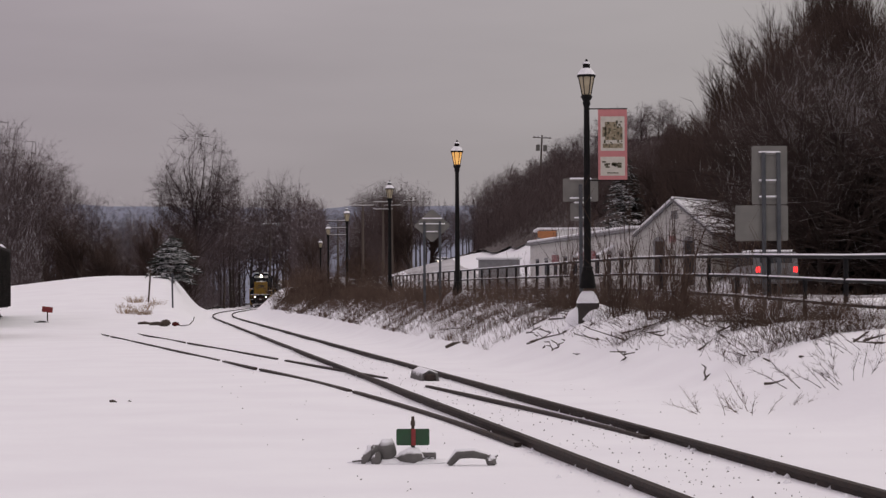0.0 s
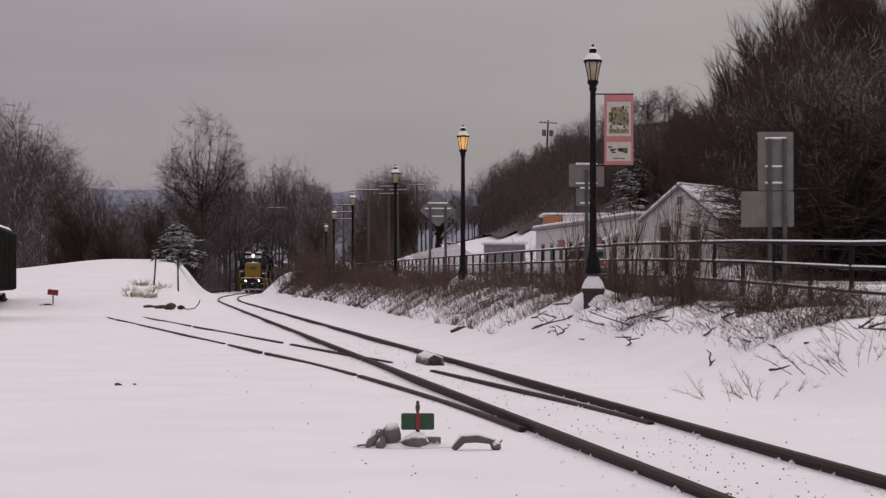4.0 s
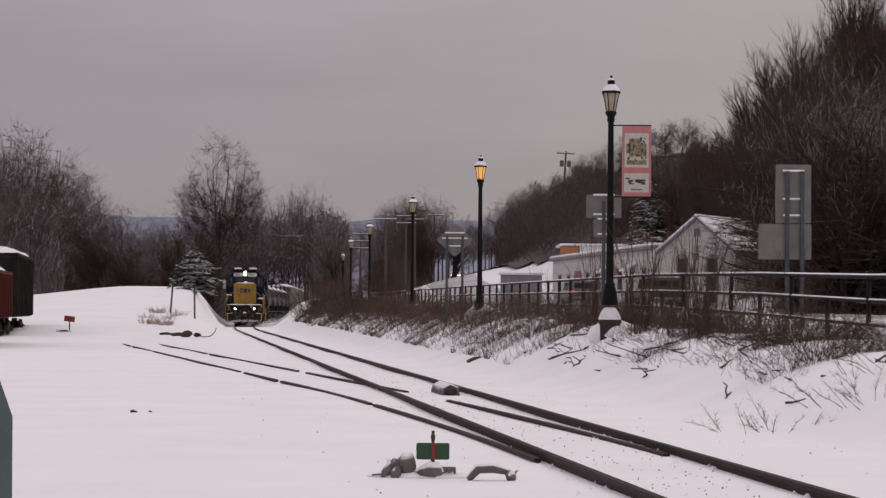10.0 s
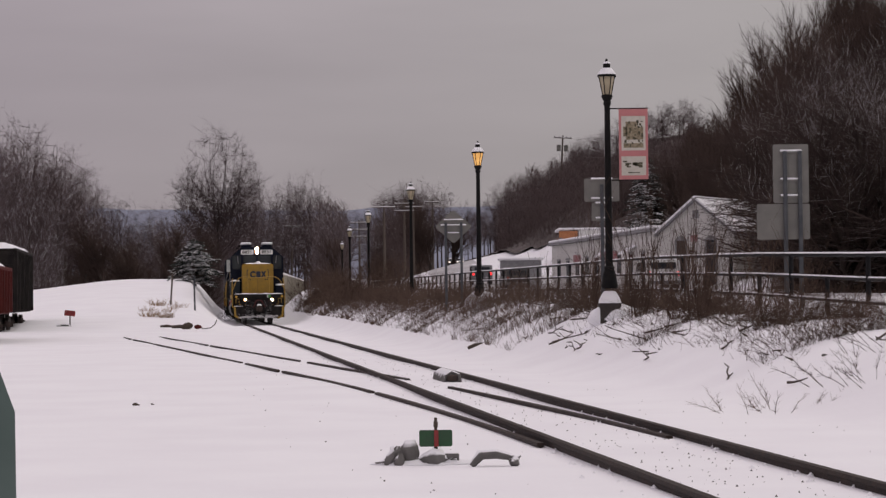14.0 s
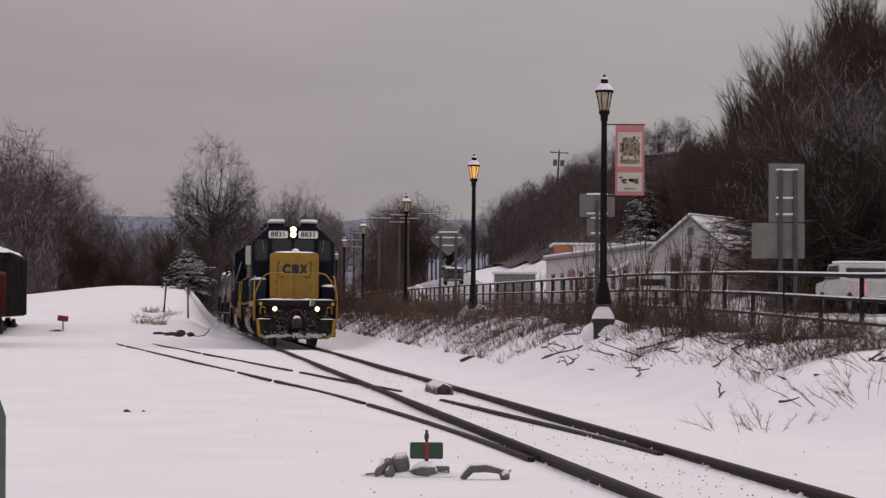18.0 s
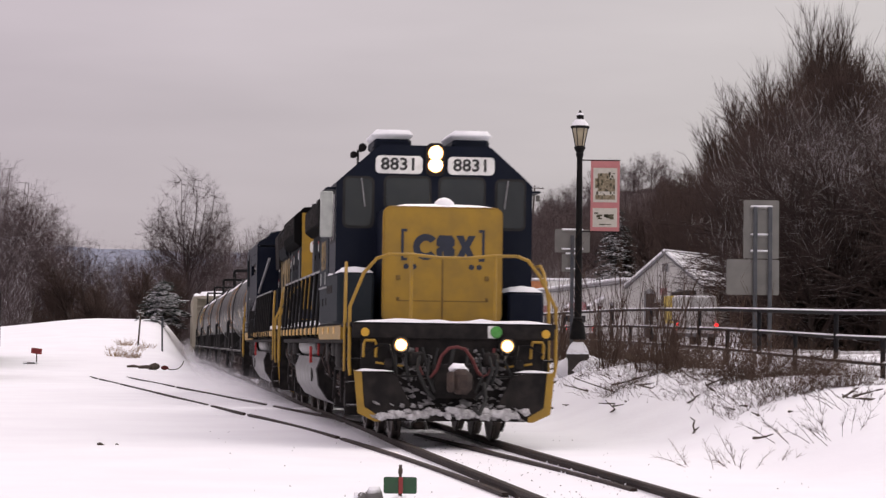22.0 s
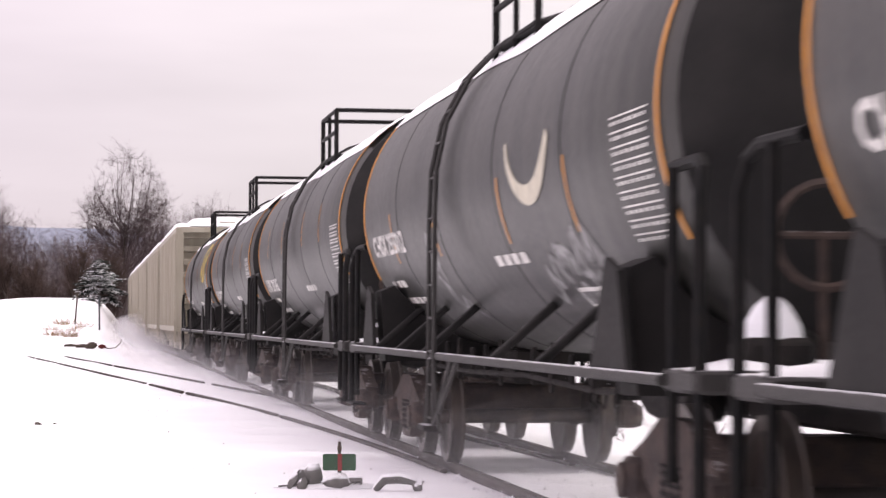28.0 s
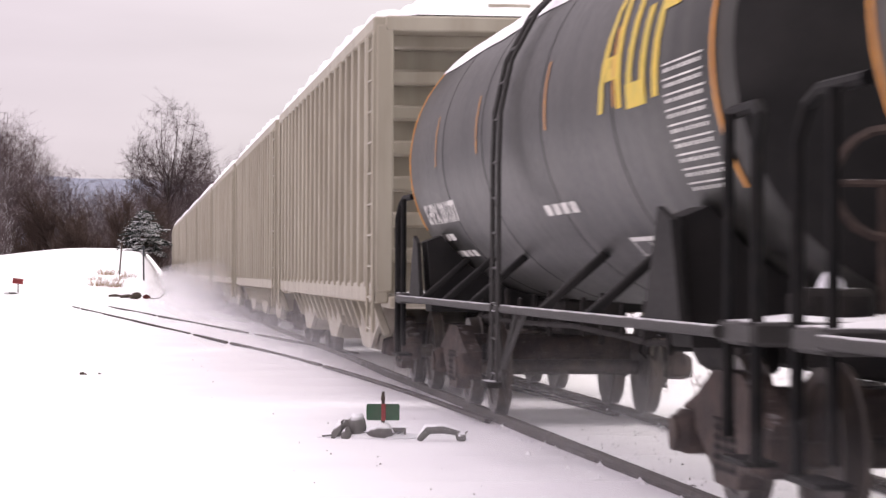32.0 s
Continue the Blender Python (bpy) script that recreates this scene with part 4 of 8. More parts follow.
            # corner handrails
            rails = [[(e * 9.72, s * 1.5, 0.95), (e * 9.74, s * 1.52, 1.1), (e * 9.74, s * 1.52, 1.95), (e * 9.5, s * 1.3, 2.45), (e * 9.6, s * 1.12, 2.66), (e * 9.66, s * 0.95, 2.72)],
                     [(e * 9.02, s * 1.53, 1.0), (e * 9.02, s * 1.53, 2.05), (e * 8.72, s * 1.5, 2.5), (e * 8.5, s * 1.48, 2.62), (e * 8.2, s * 1.46, 2.62)]]
            for r in rails:
                part("grab_rail", Geo().tube(r, 0.026, 8), M["yellow"], lo, "yellow corner handrail")
            part("end_stanchion", Geo().tube([(e * 9.68, s * 0.62, 1.72), (e * 9.68, s * 0.62, 2.72)], 0.024, 8), M["yellow"], lo)
            part("uncoupling_lever", Geo().tube([(X + e * 0.1, s * 1.3, 1.28), (X + e * 0.14, s * 1.1, 1.4), (X + e * 0.14, s * 0.95, 1.4), (X + e * 0.18, s * 0.85, 0.95), (X + e * 0.18, s * 0.3, 0.95)], 0.02, 6), M["iron"], lo)
            if e > 0 or lead:
                dl = part("ditch_light_housing", Geo().lathe([(0.0, -0.1), (0.12, -0.08), (0.13, 0.04), (0.11, 0.05)], 18, Matrix.Translation((X + e * 0.06, s * 0.78, 1.4)) @ (ALONG_X if e > 0 else Matrix.Rotation(math.pi, 4, "Z") @ ALONG_X)), M["dark"], lo)
                lit = lead and e > 0
                part("ditch_light", Geo().lathe([(0.062, 0.03), (0.056, 0.06), (0.0, 0.07)], 18, Matrix.Translation((X + e * 0.06, s * 0.78, 1.4)) @ (ALONG_X if e > 0 else Matrix.Rotation(math.pi, 4, "Z") @ ALONG_X)), M["ditchglow"] if lit else M["glass"], dl,
                     "glowing ditch lamp" if lit else "unlit ditch lamp")
                if lit:
                    # the ditch lamp's halo, built as a glowing amber ring
                    part("reflector", Geo().lathe([(0.063, 0.045), (0.084, 0.05), (0.09, 0.03)], 20, Matrix.Translation((X + 0.06, s * 0.78, 1.4)) @ ALONG_X), M["reflector"], dl, "amber glowing ring for the glare round the lamp")
                part("lamp_bracket", Geo().box(X, s * 0.78, 1.24, 0.12, 0.26, 0.04), M["dark"], dl)
        part("end_rail", Geo().tube([(e * 9.68, -0.95, 2.72), (e * 9.68, -0.6, 2.72), (e * 9.7, -0.2, 2.68), (e * 9.7, 0.2, 2.68), (e * 9.68, 0.6, 2.72), (e * 9.68, 0.95, 2.72)], 0.024, 8), M["yellow"], lo, "yellow end handrail with sagging chain")
        coupler(lo, e * 10.4, e)
        part("coupler_pocket", Geo().box(e * 9.8, 0, 0.88, 0.3, 0.7, 0.5, 0.06), M["dark"], lo)
        for s in (-1, 1):
            g = Geo().tube([(X + e * 0.08, s * 0.5, 1.3), (X + e * 0.2, s * 0.55, 1.05), (X + e * 0.26, s * 0.42, 0.75), (X + e * 0.2, s * 0.3, 0.62)], 0.028, 8)
            g.tube([(X + e * 0.08, s * 0.36, 1.25), (X + e * 0.2, s * 0.4, 0.95), (X + e * 0.24, s * 0.3, 0.72)], 0.022, 8)
            part("air_hose", g, M["rubber"], lo)
        loop = [(-0.55, 1.36), (-0.53, 1.12), (-0.46, 0.96), (-0.36, 0.93), (-0.27, 1.04), (-0.2, 1.25), (-0.1, 1.36), (0.02, 1.38), (0.14, 1.35), (0.25, 1.2), (0.33, 1.02), (0.41, 0.95), (0.5, 0.98), (0.57, 1.12), (0.59, 1.36)]
        part("jumper_cable", Geo().tube([(X + e * (0.06 + 0.2 * math.sin(math.pi * k / 14)), y, z) for k, (y, z) in enumerate(loop)], 0.024, 8), M["redhose"], lo, "dull red jumper cable in two loops")
        g = Geo()
        for i in range(230):
            y, z = (random.gauss(0, 0.6), random.uniform(0.34, 0.56)) if i % 3 == 0 else (random.choice((-1, 1)) * random.uniform(0.32, 0.78), random.uniform(0.5, 1.35))
            w = random.uniform(0.012, 0.045)
            if abs(y) > 1.28:
                continue
            ring = [(w * random.uniform(0.5, 1.3), 2 * math.pi * j / 9) for j in range(9)]
            sy, sz, tw = random.uniform(0.6, 2.6), random.uniform(0.4, 1.2), random.uniform(-0.6, 0.6)
            pts = [(q * math.cos(t) * sy, q * math.sin(t) * sz) for q, t in ring]
            pts = [(a * math.cos(tw) - b * math.sin(tw), a * math.sin(tw) + b * math.cos(tw)) for a, b in pts]
            x0 = X + e * (0.185 if z < 0.52 or (abs(y) > 0.85 and z < 0.9) else -0.055)
            g.add([(x0, y + a, z + b) for a, b in pts] + [(x0 + e * 0.022, y + a * 0.55, z + b * 0.55) for a, b in pts], [tuple(range(9, 18))] + [(j, (j + 1) % 9, (j + 1) % 9 + 9, j + 9) for j in range(9)])
        tagged(part("packed_snow", g, M["dirtysnow"], lo, "smears of packed snow", 60), kind="stuff")
        for i in range(9):
            y = -0.9 + 0.22 * i + random.uniform(-0.05, 0.05)
            part("end_pipe", Geo().tube([(X + e * 0.02, y, 1.36), (X + e * random.uniform(0.1, 0.2), y + random.uniform(-0.1, 0.1), random.uniform(1.0, 1.2)), (X + e * random.uniform(0.05, 0.2), y + random.uniform(-0.15, 0.15), random.uniform(0.7, 0.95))], random.uniform(0.018, 0.034), 7), M["rubber"], lo)
        for s in (-1, 1):
            part("hose_bracket", Geo().box(X + e * 0.05, s * 0.55, 1.2, 0.16, 0.22, 0.2, 0.03).box(X + e * 0.1, s * 0.95, 1.12, 0.1, 0.14, 0.16, 0.03), M["dark"], lo)
        g = Geo()
        for i in range(34):
            y = -1.05 + 2.1 * i / 33 + random.uniform(-0.04, 0.04)
            g.add(*(lambda q: (q.v, q.f))(moved(blob(random.uniform(0.05, 0.09), random.uniform(0.05, 0.11), random.uniform(0.03, 0.075), 40 + i, 0.7, 8, 5), Matrix.Translation((X + e * 0.2, y, 0.36 + 0.1 * random.random())))))
        tagged(part("caked_snow", g, M["cakedsnow"], lo, "dirty snow caked on the plough's lip", 60), kind="stuff")
    if lead:
        part("classification_lamp", Geo().lathe([(0.09, 0), (0.08, 0.03), (0, 0.04)], 14, Matrix.Translation((9.86, 0.62, 1.6)) @ ALONG_X), M["lens"], lo, "round green lamp")
        for y in (-1.3, 1.36):
            part("reflector_disc", Geo().lathe([(0.065, 0), (0.06, 0.02), (0, 0.025)], 14, Matrix.Translation((9.815, y, 1.58)) @ ALONG_X), M["amber"], lo, "round amber disc")
        part("lamp_plate", Geo().box(9.82, 0.56, 1.6, 0.02, 0.12, 0.18, 0.004), M["white"], lo, "white plate beside the lamp")
        for s in (-1, 1):
            part("pilot_grab", Geo().tube([(9.8, s * 1.14, 1.22), (9.86, s * 1.14, 1.4), (9.86, s * 1.16, 1.46), (9.86, s * 1.3, 1.46), (9.86, s * 1.32, 1.4), (9.8, s * 1.32, 1.22)], 0.022, 8), M["yellow"], lo, "yellow grab loop")
            part("lift_bar", Geo().tube([(9.86, s * 0.75, 1.09), (9.86, s * 1.15, 1.14)], 0.018, 6), M["yellow"], lo)
        part("coupler_snow", moved(blob(0.14, 0.13, 0.07, 77, 0.5), Matrix.Translation((10.25, 0.02, 1.07))), M["snowcap"], lo)
    return lo


M["railgrey"] = mat("grimy_grey_steel", (0.035, 0.033, 0.032), 0.65, second=(0.025, 0.023, 0.022), scale=5, dust=(0.6, 0.6, 0.62), dust_at=0.72, spec=0.3)
M["dirtysnow"] = mat("dirty_packed_snow", (0.3, 0.29, 0.295), 0.8, second=(0.08, 0.075, 0.075), scale=9, grain=40, bump=0.3)
M["cakedsnow"] = mat("caked_snow", (0.6, 0.59, 0.6), 0.8, second=(0.2, 0.19, 0.19), scale=14, grain=50, bump=0.4)
# emissive amber that draws the lamps' glare, not a lamp part
M["reflector"] = mat("amber_glare", (0.8, 0.5, 0.2), 0.3, emit=(1.0, 0.42, 0.1), strength=1.6, bump=0)
M["amber"] = mat("reflective_yellow", (0.55, 0.31, 0.025), 0.4, second=(0.6, 0.33, 0.03), bump=0)
M["amberdark"] = mat("dull_yellow_seam", (0.15, 0.085, 0.01), 0.6, bump=0)
M["greydark"] = mat("grey_door_paint", (0.012, 0.015, 0.02), 0.55, second=(0.028, 0.032, 0.038), scale=2, bump=0.06, spec=0.15)
# the lead cab's own panel grey; on the second cab's front, painted light
M["greypale"] = mat("grey_blue_cab_paint", (0.016, 0.021, 0.026), 0.65, second=(0.026, 0.031, 0.035), scale=2, bump=0.06, spec=0.06)
M["trimlabel"] = mat("faded_label", (0.4, 0.42, 0.4), 0.7, bump=0)
M["pale"] = mat("worn_yellow_lettering", (0.24, 0.155, 0.035), 0.6, second=(0.1, 0.075, 0.035), scale=4, amount=0.8, bump=0.04)

TRAIN = []
lead_loco = locomotive("8831", True)
TRAIN.append((lead_loco, 10.49, 6.63, False))
rear_loco = locomotive("8760", False)
TRAIN.append((rear_loco, 31.47, 6.63, True))

# ---- tank cars ----
TR, TZ, TL = 1.43, 2.57, 14.8
M["tankhead"] = mat("matt_black_tank_end", (0.014, 0.0135, 0.0135), 0.75, second=(0.028, 0.026, 0.025), scale=2, grain=30, bump=0.05, spec=0.15)


def wrapped(geo_or_mesh, e=0.006):
    """Bends flat (x, arc, depth) coordinates round the tank's near side."""
    vs = geo_or_mesh.v
    geo_or_mesh.v = [(x, -(TR + e + d) * math.cos(a / TR), TZ + (TR + e + d) * math.sin(a / TR)) for x, a, d in vs]
    return geo_or_mesh


def patch(g, x, a, w, h, n=4):
    """A rectangle in strips along the arc."""
    for i in range(n):
        a0, a1 = a - h / 2 + h * i / n, a - h / 2 + h * (i + 1) / n
        g.add([(x - w / 2, a0, 0), (x + w / 2, a0, 0), (x + w / 2, a1, 0), (x - w / 2, a1, 0)], [(0, 1, 2, 3)])
    return g


def tank_car(mid, stripe, bands, heap):
    car = thing("tank_car", "black railway tank car streaked with grime, snow along its top", "tank car", group="tank cars of the train")
    h = TL / 2
    prof = [(0.0, -h), (0.52, -h + 0.03), (0.95, -h + 0.12), (1.22, -h + 0.26), (1.37, -h + 0.43), (TR, -h + 0.62)]
    prof += [(TR, -h + 0.62 + (2 * h - 1.24) * i / 6) for i in range(1, 6)]
    prof += [(r, -z) for r, z in prof[5::-1]]
    tank = part("tank", Geo().lathe(prof[4:-4], 56, Matrix.Translation((0, 0, TZ)) @ ALONG_X), M["tank"], car, "curved black steel tank")
    for cap in (prof[:5], prof[-5:]):
        part("tank_head", Geo().lathe(cap, 56, Matrix.Translation((0, 0, TZ)) @ ALONG_X), M["tankhead"], tank, "dished black tank end")
    for x in (-4.1, -1.5, 1.5, 4.1):
        part("weld_seam", Geo().lathe([(TR, -0.02), (TR + 0.006, -0.01), (TR + 0.006, 0.01), (TR, 0.02)], 56, Matrix.Translation((x, 0, TZ)) @ ALONG_X), M["tank"], tank)
    for x in [e * (h - 0.64) for e in bands]:
        part("orange_band", Geo().lathe([(TR, -0.028), (TR + 0.007, -0.026), (TR + 0.007, 0.026), (TR, 0.028)], 30, Matrix.Translation((x, 0, TZ)) @ ALONG_X, (212, 300)), M["orange"], tank, "orange band at the tank's end")
    for x in (-4.6, -1.8, 1.7, 4.2):
        part("orange_stripe", wrapped(patch(Geo(), x, stripe, 0.055, 0.5, 5)), M["orange"], tank, "short orange reflective stripe")
    # snow along the crown
    vs, fs, n = [], [], 60
    for i in range(n + 1):
        x = -h + 0.5 + (2 * h - 1.0) * i / n
        wave = noise.noise((x * 0.35, mid, 3.0)), noise.noise((x * 0.35, mid, 8.0))
        for j in range(17):
            k = j / 8 - 1
            a = k * (0.86 + 0.1 * wave[k > 0])
            t = 0.045 * (1 - abs(k)) ** 0.5 * (0.8 + 0.4 * noise.noise((x * 1.3, k * 2, 1.0))) if 0 < i < n else 0
            vs.append((x, (TR + t + 0.008) * math.sin(a), TZ + (TR + t + 0.008) * math.cos(a)))
    for i in range(n):
        fs += [(i * 17 + j, (i + 1) * 17 + j, (i + 1) * 17 + j + 1, i * 17 + j + 1) for j in range(16)]
    part("snow_cover", Geo().add(vs, fs), M["snowcap"], car, "thin snow along the tank's top", 70)
    # sills, side rails, struts
    for e in (-1, 1):
        part("stub_sill", Geo().box(e * 5.7, 0, 0.98, 3.7, 0.6, 0.34, 0.03), M["dark"], car)
    for s in (-1, 1):
        sr = part("side_rail", Geo().tube([(-7.2, s * 1.5, 1.12), (7.2, s * 1.5, 1.12)], 0.033, 10), M["railgrey"], car, "grey pipe rail along the side")
        for x in (-5.3, -3.6, -1.8, 1.8, 3.6, 5.3):
            a, b = Vector((x, s * 1.48, 1.12)), Vector((x, s * 0.93, 1.6))
            turn = Matrix.Rotation(math.atan2(b.z - a.z, s * (a.y - b.y)) * s, 4, "X")
            c = (a + b) / 2
            part("strut", Geo().box(c.x, c.y, c.z, 0.12, 0.74, 0.06, 0.015, Matrix.Rotation(-s * math.atan2(0.48, 0.55), 4, "X")), M["tankhead"], sr)
        # ladder with hoops
        def beside(a):
            """A place on the ladder, a degrees up from the shell's widest line."""
            return s * (TR + 0.09) * math.cos(radians(a)), TZ + (TR + 0.09) * math.sin(radians(a))
        rise_ = [(s * 1.53, 0.5), (s * 1.53, 2.3)] + [beside(a) for a in (4, 20, 36, 52, 66, 78)]
        st = part("ladder", Geo().tube([(mid - 0.16, y, z) for y, z in rise_], 0.02, 8).tube([(mid + 0.16, y, z) for y, z in rise_], 0.02, 8), M["railgrey"], car, "slim side ladder bent over the shell")
        for k in range(14):
            y, z = (s * 1.53, 0.6 + k * 0.28) if k < 7 else beside(2 + (k - 7) * 11)
            part("rung", Geo().tube([(mid - 0.16, y, z), (mid + 0.16, y, z)], 0.011, 6), M["railgrey"], st)
        for q in (-0.45, 0.45):
            part("grab_bar", Geo().tube([(mid + q, s * 1.52, 0.5), (mid + q * 0.2, s * 1.53, 1.1)], 0.016, 6), M["railgrey"], st)
        part("step_bracket", Geo().box(mid, s * 1.56, 0.52, 0.42, 0.12, 0.05), M["dark"], st)
    # top platform with rails, ahead of the ladder
    deck = mid + 0.75
    pf = part("platform", Geo().box(deck, -0.86, 3.74, 1.96, 0.24, 0.04, 0.01), M["iron"], car, "black grated top platform")
    part("platform_grate", Geo().box(deck, 0.86, 3.74, 1.96, 0.24, 0.04, 0.01), M["iron"], pf)
    for x in (-0.97, 0.97):
        for y in (-0.95, 0.95):
            part("post", Geo().tube([(deck + x, y, 3.5), (deck + x, y, 4.38)], 0.032, 8), M["iron"], pf)
        part("guard_rail", Geo().tube([(deck + x, -0.95, 4.38), (deck + x, 0.95, 4.38)], 0.03, 8), M["iron"], pf)
    for y in (-0.95, 0.95):
        for z in (4.38, 4.08):
            part("guard_rail", Geo().tube([(deck - 0.97, y, z), (deck + 0.97, y, z)], 0.028, 8), M["iron"], pf)
        part("post", Geo().tube([(deck, y, 3.6), (deck, y, 4.38)], 0.025, 8), M["iron"], pf)
    part("dome", Geo().lathe([(0.4, 0), (0.4, 0.14), (0.34, 0.2), (0, 0.22)], 20, Matrix.Translation((mid, 0, 3.9))), M["tank"], car)
    # bolster saddles, end platforms, end hoops
    for e in (-1, 1):
        sad = [(-1.35, 1.0), (1.35, 1.0), (1.4, 1.72), (1.25, 1.78), (1.0, 1.5), (0.55, 1.24), (0, 1.13), (-0.55, 1.24), (-1.0, 1.5), (-1.25, 1.78), (-1.4, 1.72)]
        part("saddle", Geo().prism(sad, 0.5, Matrix.Translation((e * 5.75 - 0.25, 0, 0)) @ FACE_X), M["tankhead"], car, "black bolster saddle")
        for s in (-1, 1):
            part("saddle_plate", Geo().prism([(-0.5, 1.08), (0.5, 1.08), (0.22, 1.7), (-0.1, 1.78)], 0.04, Matrix.Translation((e * 5.85, s * 1.47 + 0.02, 0)) @ FACE_Y), M["tankhead"], car)
            hp = [(e * 7.75, s * 1.45, 0.5), (e * 7.75, s * 1.45, 2.0), (e * 7.7, s * 1.42, 2.16), (e * 7.55, s * 1.4, 2.22), (e * 6.95, s * 1.38, 2.22)]
            part("end_hoop", Geo().tube(hp, 0.035, 8), M["iron"], car, "black bent end handrail")
            part("end_hoop", Geo().tube([(e * 7.2, s * 1.45, 0.6), (e * 7.2, s * 1.45, 2.2)], 0.03, 8), M["iron"], car)
            part("sill_step", Geo().box(e * 7.5, s * 1.42, 0.5, 0.5, 0.16, 0.03), M["iron"], car)
        part("end_platform", Geo().box(e * 7.45, 0, 1.12, 0.7, 2.96, 0.12, 0.02), M["railgrey"], car, "grey end platform")
        snow_across(car, e * 7.45, -1.4, 1.4, 1.18, 0.5, 0.05)
        coupler(car, e * 8.02, e)
    wheel = part("brake_wheel", Geo().lathe([(0.26, -0.02), (0.29, 0.0), (0.26, 0.02), (0.24, 0.0), (0.26, -0.02)], 20, Matrix.Translation((7.55, -0.75, 1.85)) @ ALONG_X)
                 .tube([(7.55, -1.0, 1.85), (7.55, -0.5, 1.85)], 0.02, 6).tube([(7.5, -0.75, 1.2), (7.5, -0.75, 1.85)], 0.03, 6), M["brake"], car)
    part("brake_stand_snow", Geo().lathe([(0.16 * heap, 0), (0.15 * heap, 0.07 * heap), (0.09 * heap, 0.17 * heap), (0.03 * heap, 0.22 * heap), (0, 0.23 * heap)], 12, Matrix.Translation((7.45, -1.0, 1.33))), M["snowcap"], car, "cone of snow on the end platform", 60)
    part("hand_brake_housing", Geo().box(7.45, -1.0, 1.24, 0.38, 0.36, 0.2, 0.04), M["dark"], car)
    # brake gear below
    part("brake_cylinder", Geo().tube([(3.3, -0.55, 0.92), (4.1, -0.55, 0.92)], 0.16, 12).box(4.3, -0.55, 0.92, 0.3, 0.26, 0.26, 0.03), M["dark"], car)
    hung = part("brake_pipe", Geo().tube([(-4.8, -0.95, 0.98), (-2.4, -0.98, 0.96), (0.3, -0.96, 0.99), (3.0, -0.95, 0.94), (4.8, -0.9, 0.98)], 0.022, 6), M["dark"], car)
    for k in range(13):
        x = -4.5 + k * 0.75
        part("pipe_hanger", Geo().box(x, -0.96, 1.07, 0.05, 0.04, 0.22 + 0.08 * (k % 3), 0.01), M["dark"], hung)
    part("brake_rod", Geo().tube([(-4.8, 0.25, 0.8), (4.8, 0.25, 0.8)], 0.02, 6), M["dark"], car)
    out_ = part("bottom_outlet", Geo().lathe([(0.1, 0.78), (0.14, 0.84), (0.14, 0.98), (0.24, 1.02), (0.28, 1.2)], 14).box(0.0, -0.2, 0.94, 0.3, 0.3, 0.1, 0.02), M["dark"], car)
    for x in (-0.12, 0.2):
        part("chain", Geo().tube([(x, -0.3, 0.95), (x + 0.03, -0.34, 0.78), (x + 0.1, -0.3, 0.72), (x + 0.15, -0.28, 0.92)], 0.012, 5), M["dark"], out_)
    for s in (-1, 1):
        for q in (0.9, 1.25):
            part("foot_brace", Geo().tube([(mid + 0.16, s * 1.52, 0.56), (mid + q, s * 1.5, 1.1)], 0.018, 6), M["railgrey"], car)
    for x in (-5.75, 5.75):
        freight_truck(car, x)
    return car


M["chalk"] = mat("worn_white_stencil", (0.7, 0.69, 0.66), 0.7, second=(0.42, 0.41, 0.39), scale=6, amount=0.7, bump=0)
M["scrawl"] = mat("faded_grey_spray", (0.3, 0.3, 0.3), 0.6, second=(0.14, 0.14, 0.14), scale=5, amount=0.9, bump=0)
M["cream"] = mat("cream_paint", (0.55, 0.51, 0.40), 0.55, bump=0)
M["logoyellow"] = mat("bright_yellow_paint", (0.62, 0.42, 0.02), 0.5, second=(0.42, 0.36, 0.04), scale=6, bump=0)


